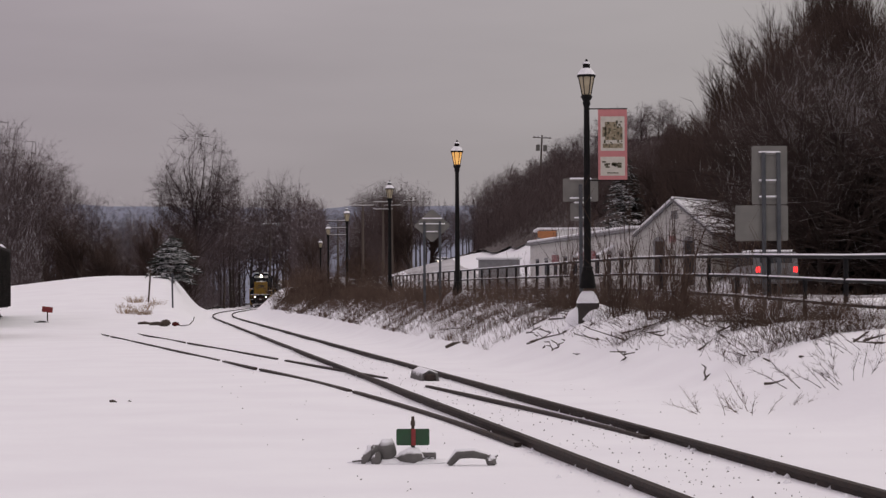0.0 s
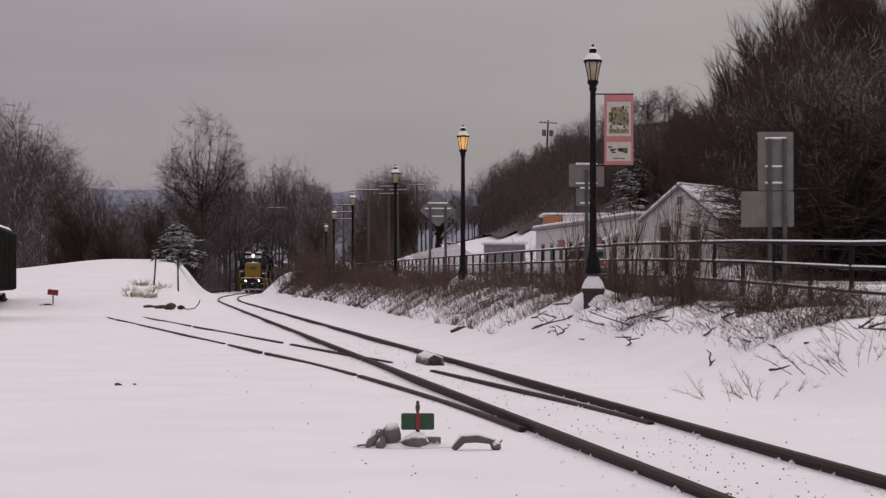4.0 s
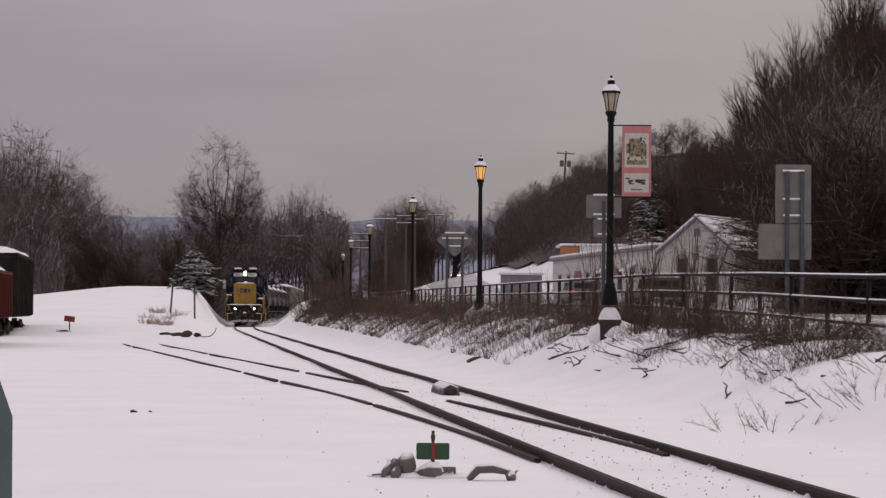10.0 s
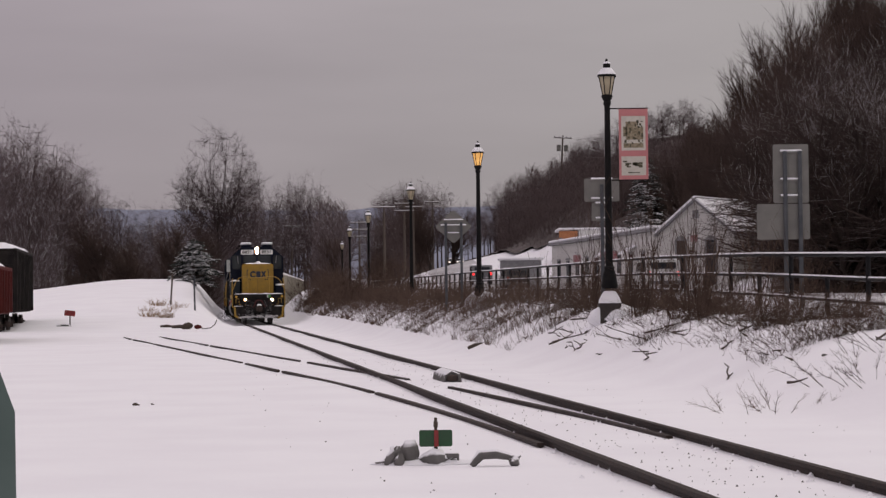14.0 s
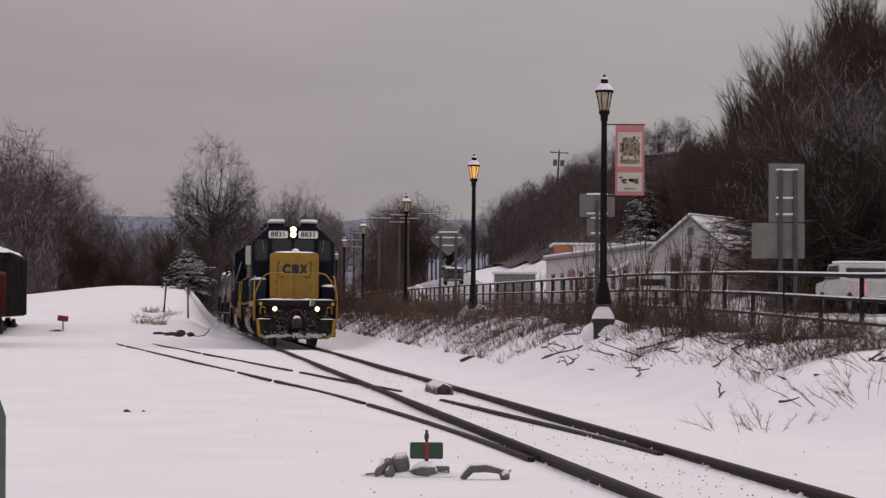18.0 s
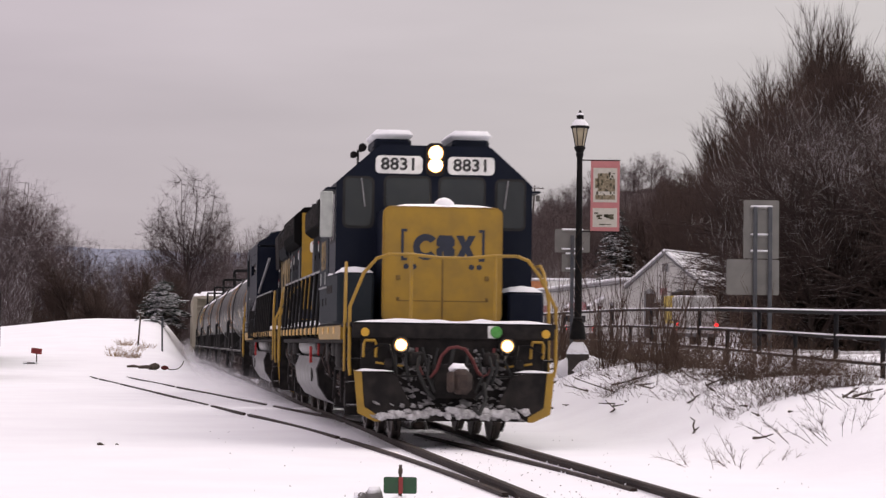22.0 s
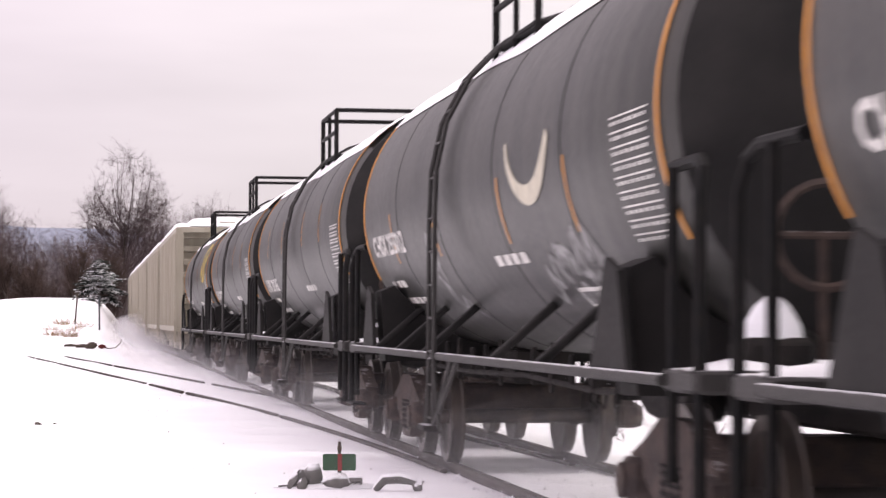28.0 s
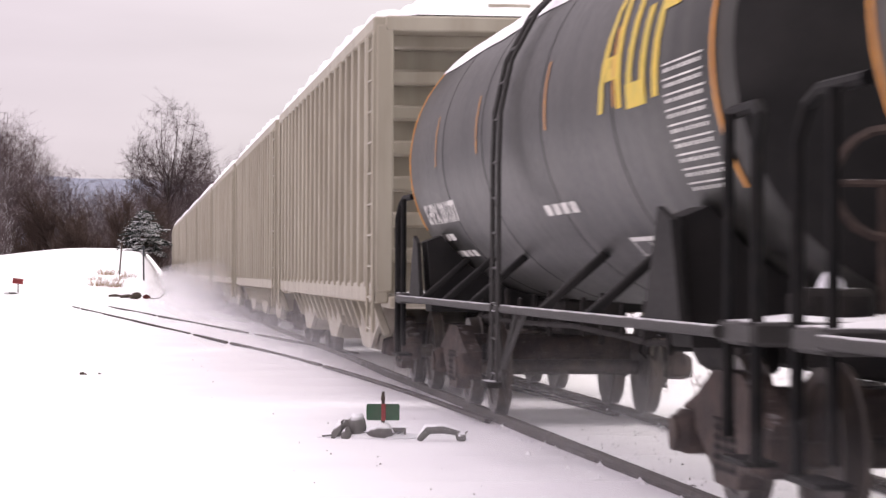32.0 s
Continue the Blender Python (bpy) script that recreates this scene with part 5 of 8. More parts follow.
def tank_marks(car, number, crescent, scrawl, badge):
    tank = [o for o in car.children if o.name.split(".")[0] == "tank"][0]
    tmp = letters(number, 0.29, 0.0, M["chalk"], tank, Matrix.Translation((-5.05, -0.4 if crescent else -0.6, 0)), "stencilled_number", "white stencilled car number", wide=1.4, bold=0.01)
    for v in tmp.data.vertices:
        x, a, d = v.co
        v.co = (x, -(TR + 0.008) * math.cos(a / TR), TZ + (TR + 0.008) * math.sin(a / TR))
    g = Geo()
    for r, k in ((-0.74, 3), (-0.95, 5)):
        for i in range(k):
            patch(g, -5.85 + i * 0.36, r - (0.08 if crescent else 0.12), 0.22 + 0.05 * (i % 3), 0.08, 1)
    part("stencil_line", wrapped(g), M["chalk"], tank, "small white stencilled lines", 0)["kind"] = "stuff"
    g = Geo()
    for i in range(9):
        patch(g, 6.08, -0.68 + i * 0.086, 0.95, 0.011, 1)
        for j in range(7):
            patch(g, 5.68 + j * 0.13, -0.715 + i * 0.086, 0.08, 0.022, 1)
    part("data_panel", wrapped(g), M["chalk"], tank, "panel of small white stencilled lines", 0)["kind"] = "stuff"
    g = Geo()
    for x, a, w, hh in ((3.55, -1.02, 0.9, 0.035), (3.55, -1.32, 0.9, 0.035), (3.12, -1.17, 0.035, 0.33), (3.98, -1.17, 0.035, 0.33), (3.55, -1.17, 0.9, 0.03), (3.6, -1.17, 0.03, 0.3)):
        patch(g, x, a, w, hh, 2)
    part("placard", wrapped(g), M["chalk"], tank, "white outlined placard holder", 0)
    patch_g = Geo()
    for i in range(4):
        patch(patch_g, 0.9 + i * 0.35, -0.72, 0.26, 0.09, 1)
    part("stencil_line", wrapped(patch_g), M["chalk"], tank, "short row of white stencil", 0)["kind"] = "stuff"
    if crescent:
        outer = [(x, a) for x, a in arc_pts(2.9, -0.25, 0.85, 190, 345, 16)]
        inner = [(x, a) for x, a in arc_pts(2.87, -0.08, 0.8, 338, 200, 16)]
        g, o = Geo(), [(x, (a + 0.25) * 0.66 + 0.2) for x, a in outer + inner]
        k = len(outer)
        g.add([(x, a, 0) for x, a in o], [(i, i + 1, 2 * k - 2 - i, 2 * k - 1 - i) for i in range(k - 1)])
        part("painted_crescent", wrapped(g), M["cream"], tank, "cream painted crescent", 0)
    if scrawl:
        g = Geo()
        rng = random.Random(scrawl)
        for s in range(9):
            x, a = rng.uniform(-4.4, 4.6), rng.uniform(-1.25, -0.75)
            pts = []
            for k in range(18):
                x += rng.uniform(-0.06, 0.15)
                a += 0.16 * math.sin(k * 1.3 + s) + rng.uniform(-0.06, 0.06)
                pts.append((x, max(-1.6, min(-0.35, a))))
            for (x0, a0), (x1, a1) in zip(pts, pts[1:]):
                n = Vector((a0 - a1, x1 - x0)).normalized() * 0.028
                g.add([(x0 - n.x, a0 - n.y, 0), (x1 - n.x, a1 - n.y, 0), (x1 + n.x, a1 + n.y, 0), (x0 + n.x, a0 + n.y, 0)], [(0, 1, 2, 3)])
        part("spray_scrawl", wrapped(g, 0.005), M["scrawl"], tank, "faded grey sprayed scrawl", 0)["kind"] = "stuff"
    if badge:
        # bold yellow mark in three plain strokes groups
        g = Geo()

        def stroke(x0, a0, x1, a1, w=0.2):
            n = 6
            for i in range(n):
                p, q = i / n, (i + 1) / n
                xa, aa, xb, ab = x0 + (x1 - x0) * p, a0 + (a1 - a0) * p, x0 + (x1 - x0) * q, a0 + (a1 - a0) * q
                if abs(a1 - a0) > abs(x1 - x0):
                    g.add([(xa - w / 2, aa, 0), (xa + w / 2, aa, 0), (xb + w / 2, ab, 0), (xb - w / 2, ab, 0)], [(0, 1, 2, 3)])
                else:
                    g.add([(xa, aa - w / 2, 0), (xb, ab - w / 2, 0), (xb, ab + w / 2, 0), (xa, aa + w / 2, 0)], [(0, 1, 2, 3)])
        # a peaked frame, a notched frame, a flag
        for x0, a0, x1, a1 in ((2.9, -0.6, 3.25, 0.7), (3.6, -0.6, 3.35, 0.7), (3.1, -0.25, 3.5, -0.25), (3.95, -0.55, 3.95, 0.65), (3.85, 0.65, 4.5, 0.65), (3.85, -0.53, 4.5, -0.53),
                               (4.4, -0.55, 4.4, 0.15), (4.8, -0.6, 4.8, 0.65), (4.7, 0.63, 5.3, 0.63), (4.75, 0.15, 5.3, 0.15), (5.25, 0.1, 5.25, 0.7)):
            stroke((x0 - 4.1) * 0.85 + 4.85 + a0 * 0.12, a0 * 0.75 + 0.3, (x1 - 4.1) * 0.85 + 4.85 + a1 * 0.12, a1 * 0.75 + 0.3, 0.15)
        part("painted_badge", wrapped(g), M["logoyellow"], tank, "bold yellow painted badge", 0)["kind"] = "stuff"


tank_one, tank_three = tank_car(-0.9, -0.35, (-1, 1), 1.0), tank_car(0.0, 0.12, (-1, 1), 0.45)
tanks = [tank_one, copy_thing(tank_one, Matrix()), tank_three, copy_thing(tank_three, Matrix()), copy_thing(tank_three, Matrix())]
for k, (car, marks) in enumerate(zip(tanks, (("CHSX 255088", True, 3, False), ("CHSX 255012", True, 8, False), ("SHPX 201365", False, 0, False), ("SHPX 201280", False, 0, False), ("SHPX 201377", False, 0, True)))):
    tank_marks(car, *marks)
    extra = (" with cream crescent and scrawls" if marks[1] else " with bold yellow badge" if marks[3] else " with white stencils")
    tagged(car, "black railway tank car" + extra + ", snow on top")
    TRAIN.append((car, 41.96 + 16.2 * (k + 0.5), 5.75, False))


def hopper_car():
    car = thing("hopper_car", "putty-grey covered hopper car with ribbed sides and a snowy roof", "hopper car", group="hopper cars of the train")
    h = 8.95
    shell = part("body", Geo().prism([(-1.46, 1.15), (1.46, 1.15), (1.46, 4.3), (1.2, 4.44), (-1.2, 4.44), (-1.46, 4.3)], 2 * h - 1.5, Matrix.Translation((-h + 0.75, 0, 0)) @ FACE_X), M["tan"], car, "putty-grey body")
    for s in (-1, 1):
        part("side_sill", Geo().box(0, s * 1.53, 1.16, 2 * h, 0.16, 0.24, 0.02), M["tan"], shell)
        part("top_chord", Geo().box(0, s * 1.55, 4.28, 2 * h, 0.18, 0.16, 0.02), M["tan"], shell)
        for i in range(21):
            part("side_post", Geo().box(-h + 0.06 + i * (2 * h - 0.12) / 20, s * 1.55, 2.72, 0.11, 0.19, 3.0, 0.02), M["tan"], shell)
        for k in range(3):
            x = -5.2 + k * 5.2
            part("hopper_gate", Geo().prism([(-2.3, 1.04), (-0.5, 0.42), (0.5, 0.42), (2.3, 1.04)], 0.06, Matrix.Translation((x, s * 1.3 + 0.03, 0)) @ FACE_Y), M["tan"], car)
        for i in range(16):
            part("slope_rib", Geo().box(-7.2 + i * 0.96, s * 1.36, 0.86, 0.07, 0.1, 0.5, 0.015, Matrix.Rotation(-s * 0.35, 4, "X")), M["tan"], car)
    for k in range(3):
        part("hopper_bay", Geo().prism([(-2.3, 1.15), (-0.5, 0.4), (0.5, 0.4), (2.3, 1.15)], 2.5, Matrix.Translation((-5.2 + k * 5.2, 1.25, 0)) @ FACE_Y), M["tan"], car)
    for e in (-1, 1):
        part("end_chord", Geo().box(e * (h - 0.3), 0, 4.28, 0.66, 3.0, 0.18, 0.02), M["tan"], shell)
        for i in range(7):
            part("end_rib", Geo().box(e * (h - 0.62), 0, 1.6 + i * 0.42, 0.28, 2.9, 0.18, 0.03), M["tan"], shell)
        for s in (-1, 1):
            part("corner_post", Geo().box(e * (h - 0.08), s * 1.5, 2.72, 0.2, 0.2, 3.1, 0.02), M["tan"], shell)
            ld = part("ladder", Geo().tube([(e * (h - 0.02), s * 1.63, 0.7), (e * (h - 0.02), s * 1.63, 4.15)], 0.02, 6).tube([(e * (h - 0.45), s * 1.65, 0.7), (e * (h - 0.45), s * 1.65, 4.15)], 0.02, 6), M["tan"], car)
            for k in range(10):
                part("rung", Geo().tube([(e * (h - 0.02), s * 1.64, 0.75 + k * 0.36), (e * (h - 0.45), s * 1.65, 0.75 + k * 0.36)], 0.014, 6), M["tan"], ld)
        part("end_platform", Geo().box(e * (h - 0.2), 0, 1.05, 0.7, 2.9, 0.14, 0.02), M["tan"], car)
        coupler(car, e * 9.5, e)
    part("roof_walk", Geo().box(0, 0, 4.54, 2 * h - 0.6, 0.5, 0.05), M["tan"], car)
    snow_strip(car, -h + 0.1, h - 0.1, 0, 4.4, 2.8, 0.3)
    for y in (-1.38, 1.38):
        snow_strip(car, -h + 0.1, h - 0.1, y, 4.36, 0.45, 0.22, n=46)
    for k in range(6):
        part("hatch", Geo().box(-7 + k * 2.8, -0.5, 4.62, 0.7, 0.6, 0.14, 0.04), M["tan"], car)
    part("centre_sill", Geo().box(0, 0, 0.95, 18.2, 0.5, 0.3, 0.03), M["dark"], car)
    for x in (-6.9, 6.9):
        freight_truck(car, x)
    return car


first_hopper = hopper_car()
for k in range(8):
    car = first_hopper if k == 0 else copy_thing(first_hopper, Matrix())
    TRAIN.append((car, 41.96 + 81 + 19.2 * (k + 0.5), 6.9, False))

# ---- street side: lamps, railing, signs, buildings ----
M["concrete"] = mat("weathered_concrete", (0.04, 0.034, 0.032), 0.9, second=(0.035, 0.028, 0.024), scale=5, grain=50, bump=0.4)
M["fence"] = mat("grey_black_pipe", (0.009, 0.009, 0.0105), 0.7, 0.0, second=(0.018, 0.018, 0.02), scale=6, spec=0.12)
M["galv"] = mat("dull_galvanised_sheet", (0.19, 0.185, 0.17), 0.6, 0.2, second=(0.13, 0.128, 0.12), scale=3, grain=30, bump=0.05)
M["galvpost"] = mat("dark_steel_post", (0.05, 0.055, 0.065), 0.55, 0.3, second=(0.1, 0.105, 0.11), scale=5)
M["lampglass"] = mat("frosted_lamp_glass", (0.42, 0.36, 0.24), 0.35, second=(0.3, 0.25, 0.17), scale=6, bump=0)
M["lamplit"] = mat("lit_lamp_glass", (0.9, 0.6, 0.2), 0.4, emit=(1.0, 0.45, 0.1), strength=0.55, bump=0)
M["pink"] = mat("faded_pink_banner", (0.52, 0.2, 0.2), 0.8, second=(0.45, 0.17, 0.18), scale=5, bump=0.05)
M["paper"] = mat("pale_banner_print", (0.55, 0.52, 0.46), 0.8, second=(0.45, 0.43, 0.37), scale=9, bump=0)
M["tint"] = mat("brown_ink_wash", (0.3, 0.25, 0.17), 0.8, second=(0.16, 0.13, 0.08), scale=16, amount=0.9, bump=0)
M["ink"] = mat("brown_ink", (0.06, 0.055, 0.035), 0.8, second=(0.12, 0.11, 0.06), scale=12, bump=0)
M["siding"] = mat("off_white_clapboard", (0.6, 0.59, 0.57), 0.7, second=(0.48, 0.47, 0.45), scale=1.2, grain=25, bump=0.15, stretch=(1, 1, 3))
M["trimgrey"] = mat("grey_trim_paint", (0.24, 0.24, 0.25), 0.7, second=(0.16, 0.16, 0.17), scale=4)
M["brick"] = mat("brown_brick_wall", (0.16, 0.075, 0.05), 0.85, second=(0.1, 0.05, 0.036), scale=6, grain=40, bump=0.3)
M["pane"] = mat("dark_window_glass", (0.03, 0.034, 0.04), 0.12, bump=0)
M["door"] = mat("brown_door", (0.06, 0.04, 0.032), 0.6, second=(0.04, 0.03, 0.025), scale=6)
M["flag"] = mat("faded_red_cloth", (0.3, 0.06, 0.07), 0.8, second=(0.45, 0.4, 0.4), scale=14, amount=0.9, bump=0)
M["signorange"] = mat("orange_sign_face", (0.5, 0.2, 0.08), 0.6, bump=0)
M["pole"] = mat("weathered_pole_wood", (0.085, 0.065, 0.052), 0.9, second=(0.12, 0.1, 0.085), scale=3, stretch=(6, 6, 0.5), bump=0.3)
M["asphalt"] = mat("slushy_road", (0.32, 0.31, 0.32), 0.8, second=(0.62, 0.61, 0.63), scale=0.35, grain=8, bump=0.3)


def gz(x, y):
    return float(ground_z(x, y))


def street_lamp(x, y, base, lit, label):
    z = gz(x, y) - 0.1
    lamp = thing("street_lamp", label, "street lamp", Matrix.Translation((x, y, 0)), group="street lamps along the bank")
    hgt = base + 4.95
    part("plinth", Geo().prism([(-0.22, -0.22), (0.22, -0.22), (0.22, 0.22), (-0.22, 0.22)], base - 0.5 - z, Matrix.Translation((0, 0, z)))
         .prism([(-0.24, -0.24), (0.24, -0.24), (0.24, 0.24), (-0.24, 0.24)], 0.1, Matrix.Translation((0, 0, base - 0.54))), M["concrete"], lamp, "snow-topped concrete plinth")
    part("plinth_snow", Geo().lathe([(0.34, 0), (0.31, 0.08), (0.25, 0.18), (0.19, 0.24), (0.15, 0.27)], 4, Matrix.Translation((0, 0, base - 0.445)) @ Matrix.Rotation(radians(45), 4, "Z")), M["snowcap"], lamp, "", 20)
    part("snow_drift", moved(blob(0.6, 0.5, 0.36, 21, 0.3, 16), Matrix.Translation((0.12, 0.2, z + 0.1))), M["snowcap"], lamp, "drift of snow round the plinth", 60)
    part("base", Geo().lathe([(0.17, 0), (0.19, 0.05), (0.17, 0.12), (0.15, 0.3), (0.11, 0.42), (0.12, 0.46), (0.085, 0.5)], 16, Matrix.Translation((0, 0, base - 0.12))), M["iron"], lamp)
    part("pole", Geo().lathe([(0.085, 0.3), (0.075, 2.0), (0.062, 3.9), (0.085, 3.95), (0.085, 4.0), (0.055, 4.04), (0.055, 4.1)], 16, Matrix.Translation((0, 0, base))), M["iron"], lamp, "slender black pole")
    part("collar", Geo().lathe([(0.05, 3.98), (0.1, 4.06), (0.13, 4.12), (0.11, 4.16), (0.05, 4.16)], 16, Matrix.Translation((0, 0, base))), M["iron"], lamp)
    ln = part("lantern", Geo().lathe([(0.09, 4.16), (0.17, 4.56)], 6, Matrix.Translation((0, 0, base))), M["lamplit"] if lit else M["lampglass"], lamp, "glowing amber lantern glass" if lit else "unlit frosted lantern glass", 0)
    for k in range(6):
        a = radians(60 * k)
        part("lantern_bar", Geo().tube([(0.095 * math.cos(a), 0.095 * math.sin(a), base + 4.15), (0.177 * math.cos(a), 0.177 * math.sin(a), base + 4.57)], 0.011, 5), M["iron"], ln)
    part("hood", Geo().lathe([(0.2, 4.55), (0.21, 4.58), (0.2, 4.6), (0.1, 4.72), (0.08, 4.74), (0.08, 4.84), (0.045, 4.87), (0.02, 4.95), (0.0, 4.96)], 16, Matrix.Translation((0, 0, base))), M["iron"], lamp)
    part("snow_cap", Geo().lathe([(0.2, 4.605), (0.17, 4.67), (0.1, 4.75), (0.085, 4.75)], 16, Matrix.Translation((0, 0, base))), M["snowcap"], lamp)
    part("snow_tip", Geo().lathe([(0.085, 4.845), (0.07, 4.88), (0.03, 4.9)], 12, Matrix.Translation((0, 0, base))), M["snowcap"], lamp)
    return lamp


for i, (x, y, base, lit) in enumerate(((3.36, 53, 1.68, False), (0.72, 78, 1.52, True), (-2.02, 107, 1.62, False), (-5.1, 139, 1.62, False), (-7.7, 173, 1.7, False), (-10.5, 220, 1.75, False))):
    lab = ("black street lamp with lit amber lantern on snowy plinth" if lit else
           "tall black street lamp carrying a pink banner" if i == 0 else "black street lamp with unlit lantern and snow cap")
    lm = street_lamp(x, y, base, lit, lab)
    if i == 0:
        top = base + 3.85
        part("banner_arm", Geo().tube([(0.05, 0, top), (0.9, 0, top)], 0.014, 6), M["iron"], lm)
        part("banner_arm", Geo().tube([(0.05, 0, top - 1.58), (0.9, 0, top - 1.58)], 0.014, 6), M["iron"], lm)
        bn = part("banner", Geo().box(0.57, 0, top - 0.79, 0.64, 0.016, 1.56, 0.003), M["pink"], lm, "faded pink printed banner")
        part("picture", Geo().box(0.57, -0.011, top - 0.55, 0.53, 0.006, 0.76, 0.001), M["paper"], bn, "pale printed drawing")
        part("picture", Geo().box(0.57, -0.011, top - 1.27, 0.54, 0.006, 0.42, 0.001), M["paper"], bn)
        rng = random.Random(4)
        for bx_, bz_, bw_, bh_ in ((-0.04, 0.06, 0.26, 0.4), (0.15, 0.0, 0.14, 0.28), (-0.18, 0.04, 0.09, 0.22), (0.0, -0.27, 0.44, 0.1)):
            part("ink_tint", Geo().box(0.57 + bx_, -0.0145, top - 0.55 + bz_, bw_, 0.003, bh_, 0.001), M["tint"], bn)
        for k in range(44):
            sx, sz = rng.uniform(0.012, 0.05), rng.uniform(0.015, 0.07)
            part("ink_patch", Geo().box(0.57 + rng.uniform(-0.2, 0.2), -0.016, top - 0.55 + rng.uniform(-0.28, 0.28), sx, 0.004, sz, 0.001), M["ink"], bn)
        for k in range(10):
            part("ink_patch", Geo().box(0.57 + rng.uniform(-0.2, 0.2), -0.016, top - 1.22 + rng.uniform(-0.07, 0.07), rng.uniform(0.03, 0.1), 0.004, rng.uniform(0.03, 0.08), 0.001), M["ink"], bn)
        part("ink_line", Geo().box(0.57, -0.016, top - 1.42, 0.26, 0.004, 0.02, 0.001), M["ink"], bn)

# railing along the walkway
RY = [33.5 + 0.0]
while RY[-1] < 215:
    RY.append(RY[-1] + 3.0)


def rail_x(y):
    return 7.4 - 0.088 * (y - 41)


def rail_base(y):
    return interp(y, [30, 41, 52, 65, 120, 215], [0.9, 0.99, 1.2, 1.36, 1.56, 1.8])


fence = thing("railing", "grey-black pipe railing with snow on its bars", "railing")
for dz, r in ((1.05, 0.038), (0.62, 0.032), (0.2, 0.032)):
    part("rail", Geo().tube([(rail_x(y), y, rail_base(y) + dz) for y in RY], r, 8), M["fence"], fence, "round horizontal bar, snow on top")
    n = len(RY)
    g = Geo()
    vs = [(rail_x(y) + q, y, rail_base(y) + dz + r * (0.7 if q else 1.0) + (0.018 if q == 0 else 0)) for y in RY for q in (-r * 0.8, 0, r * 0.8)]
    g.add(vs, [f for i in range(n - 1) for f in ((i * 3, i * 3 + 1, i * 3 + 4, i * 3 + 3), (i * 3 + 1, i * 3 + 2, i * 3 + 5, i * 3 + 4))])
    part("bar_snow", g, M["snowcap"], fence, "thin ridge of snow", 70)
for i, y in enumerate(RY):
    lo_, hi = (0.2, 1.05) if i % 2 else (-0.45, 0.62)
    if y > 75:
        lo_, hi = -0.4, 1.05
    part("post", Geo().tube([(rail_x(y), y, rail_base(y) + lo_), (rail_x(y), y, rail_base(y) + hi)], 0.045, 8), M["fence"], fence)


def sheet_sign(x, y, panels, posts, label, base=None, diamond=False):
    z = gz(x, y) - 0.15
    sg = thing("road_sign", label, "road sign", Matrix.Translation((x, y, 0)))
    top = max(p[1] + (0.28 if diamond else p[3] / 2) for p in panels)
    for px in posts:
        part("post", Geo().box(px, -0.02, (z + top - 0.14) / 2, 0.085, 0.05, top - 0.14 - z, 0.01), M["galvpost"], sg)
    for cx, cz, w, h in panels:
        if diamond:
            out = [(cx, cz - w / 2), (cx + w / 2, cz), (cx, cz + w / 2), (cx - w / 2, cz)]
            k = w * 0.24
            out = [(cx - 0.04, cz - w * 0.46), (cx + 0.04, cz - w * 0.46), (cx + w * 0.5, cz - 0.04), (cx + w * 0.5, cz + 0.04), (cx + 0.04, cz + w * 0.46), (cx - 0.04, cz + w * 0.46), (cx - w * 0.5, cz + 0.04), (cx - w * 0.5, cz - 0.04)]
            part("panel", Geo().prism(out, 0.012, Matrix.Translation((0, 0.045, 0)) @ FACE_Y), M["galv"], sg, "bare back of a sign panel")
        else:
            part("panel", Geo().prism([(a + cx, b + cz) for a, b in rounded(w, h, 0.03, 2)], 0.012, Matrix.Translation((0, 0.045, 0)) @ FACE_Y), M["galv"], sg, "bare back of a sign panel")
        for q in (() if w > 1 else (0.42, -0.42) if h < 0.6 else (0.36, -0.12, -0.4)) if not diamond else (0.2, 0.02, -0.24):
            zz = cz + q * h if not diamond else cz + q
            ww = w * 0.66 if not diamond else w * (0.6 if q > 0.1 else 0.8 if q > -0.1 else 0.36)
            br = part("brace", Geo().box(cx, 0.012, zz, ww, 0.03, 0.05, 0.008), M["galv"], sg)
            part("brace_snow", Geo().box(cx, 0.0, zz + 0.04, ww * 0.94, 0.05, 0.04, 0.016), M["snowcap"], br)
    return sg


sheet_sign(6.98, 50, [(0.0, 3.9, 0.74, 1.22), (-0.17, 2.9, 1.1, 0.74)], (-0.13, 0.18), "backs of two grey road signs on twin posts")
sheet_sign(3.4, 56, [(0.0, 3.87, 0.82, 0.54), (-0.02, 3.36, 0.44, 0.42)], (0.0,), "back of a grey rectangular road sign with snow")
sheet_sign(-0.1, 80, [(0.0, 3.76, 1.16, 1.1)], (-0.26, 0.26), "back of a diamond road sign with snowy braces", diamond=True)

# street surface
ry = np.concatenate([np.linspace(20, 200, 60), np.linspace(205, 560, 60)])
vs, fs = [], []


STREET_Y, STREET_X = [-60, 20, 95, 200, 260, 330, 420, 520, 700], [32.8, 23.7, 14.2, 3.0, -0.6, -1.2, 0.6, 2.2, 6]


def street_x(y):
    return float(np.interp(y, STREET_Y, STREET_X))


for i, y in enumerate(ry):
    for q in (-4.2, -2, 0, 2, 4.2):
        x = street_x(y) + q
        vs.append((x, y, gz(x, y) + 0.05 - (0.12 if abs(q) > 4 else 0)))
for i in range(len(ry) - 1):
    fs += [(i * 5 + j, i * 5 + j + 1, (i + 1) * 5 + j + 1, (i + 1) * 5 + j) for j in range(4)]
solid("road", Geo().add([tuple(map(float, v)) for v in vs], fs), M["asphalt"], "street covered with packed grey snow", "road", kind="structure")


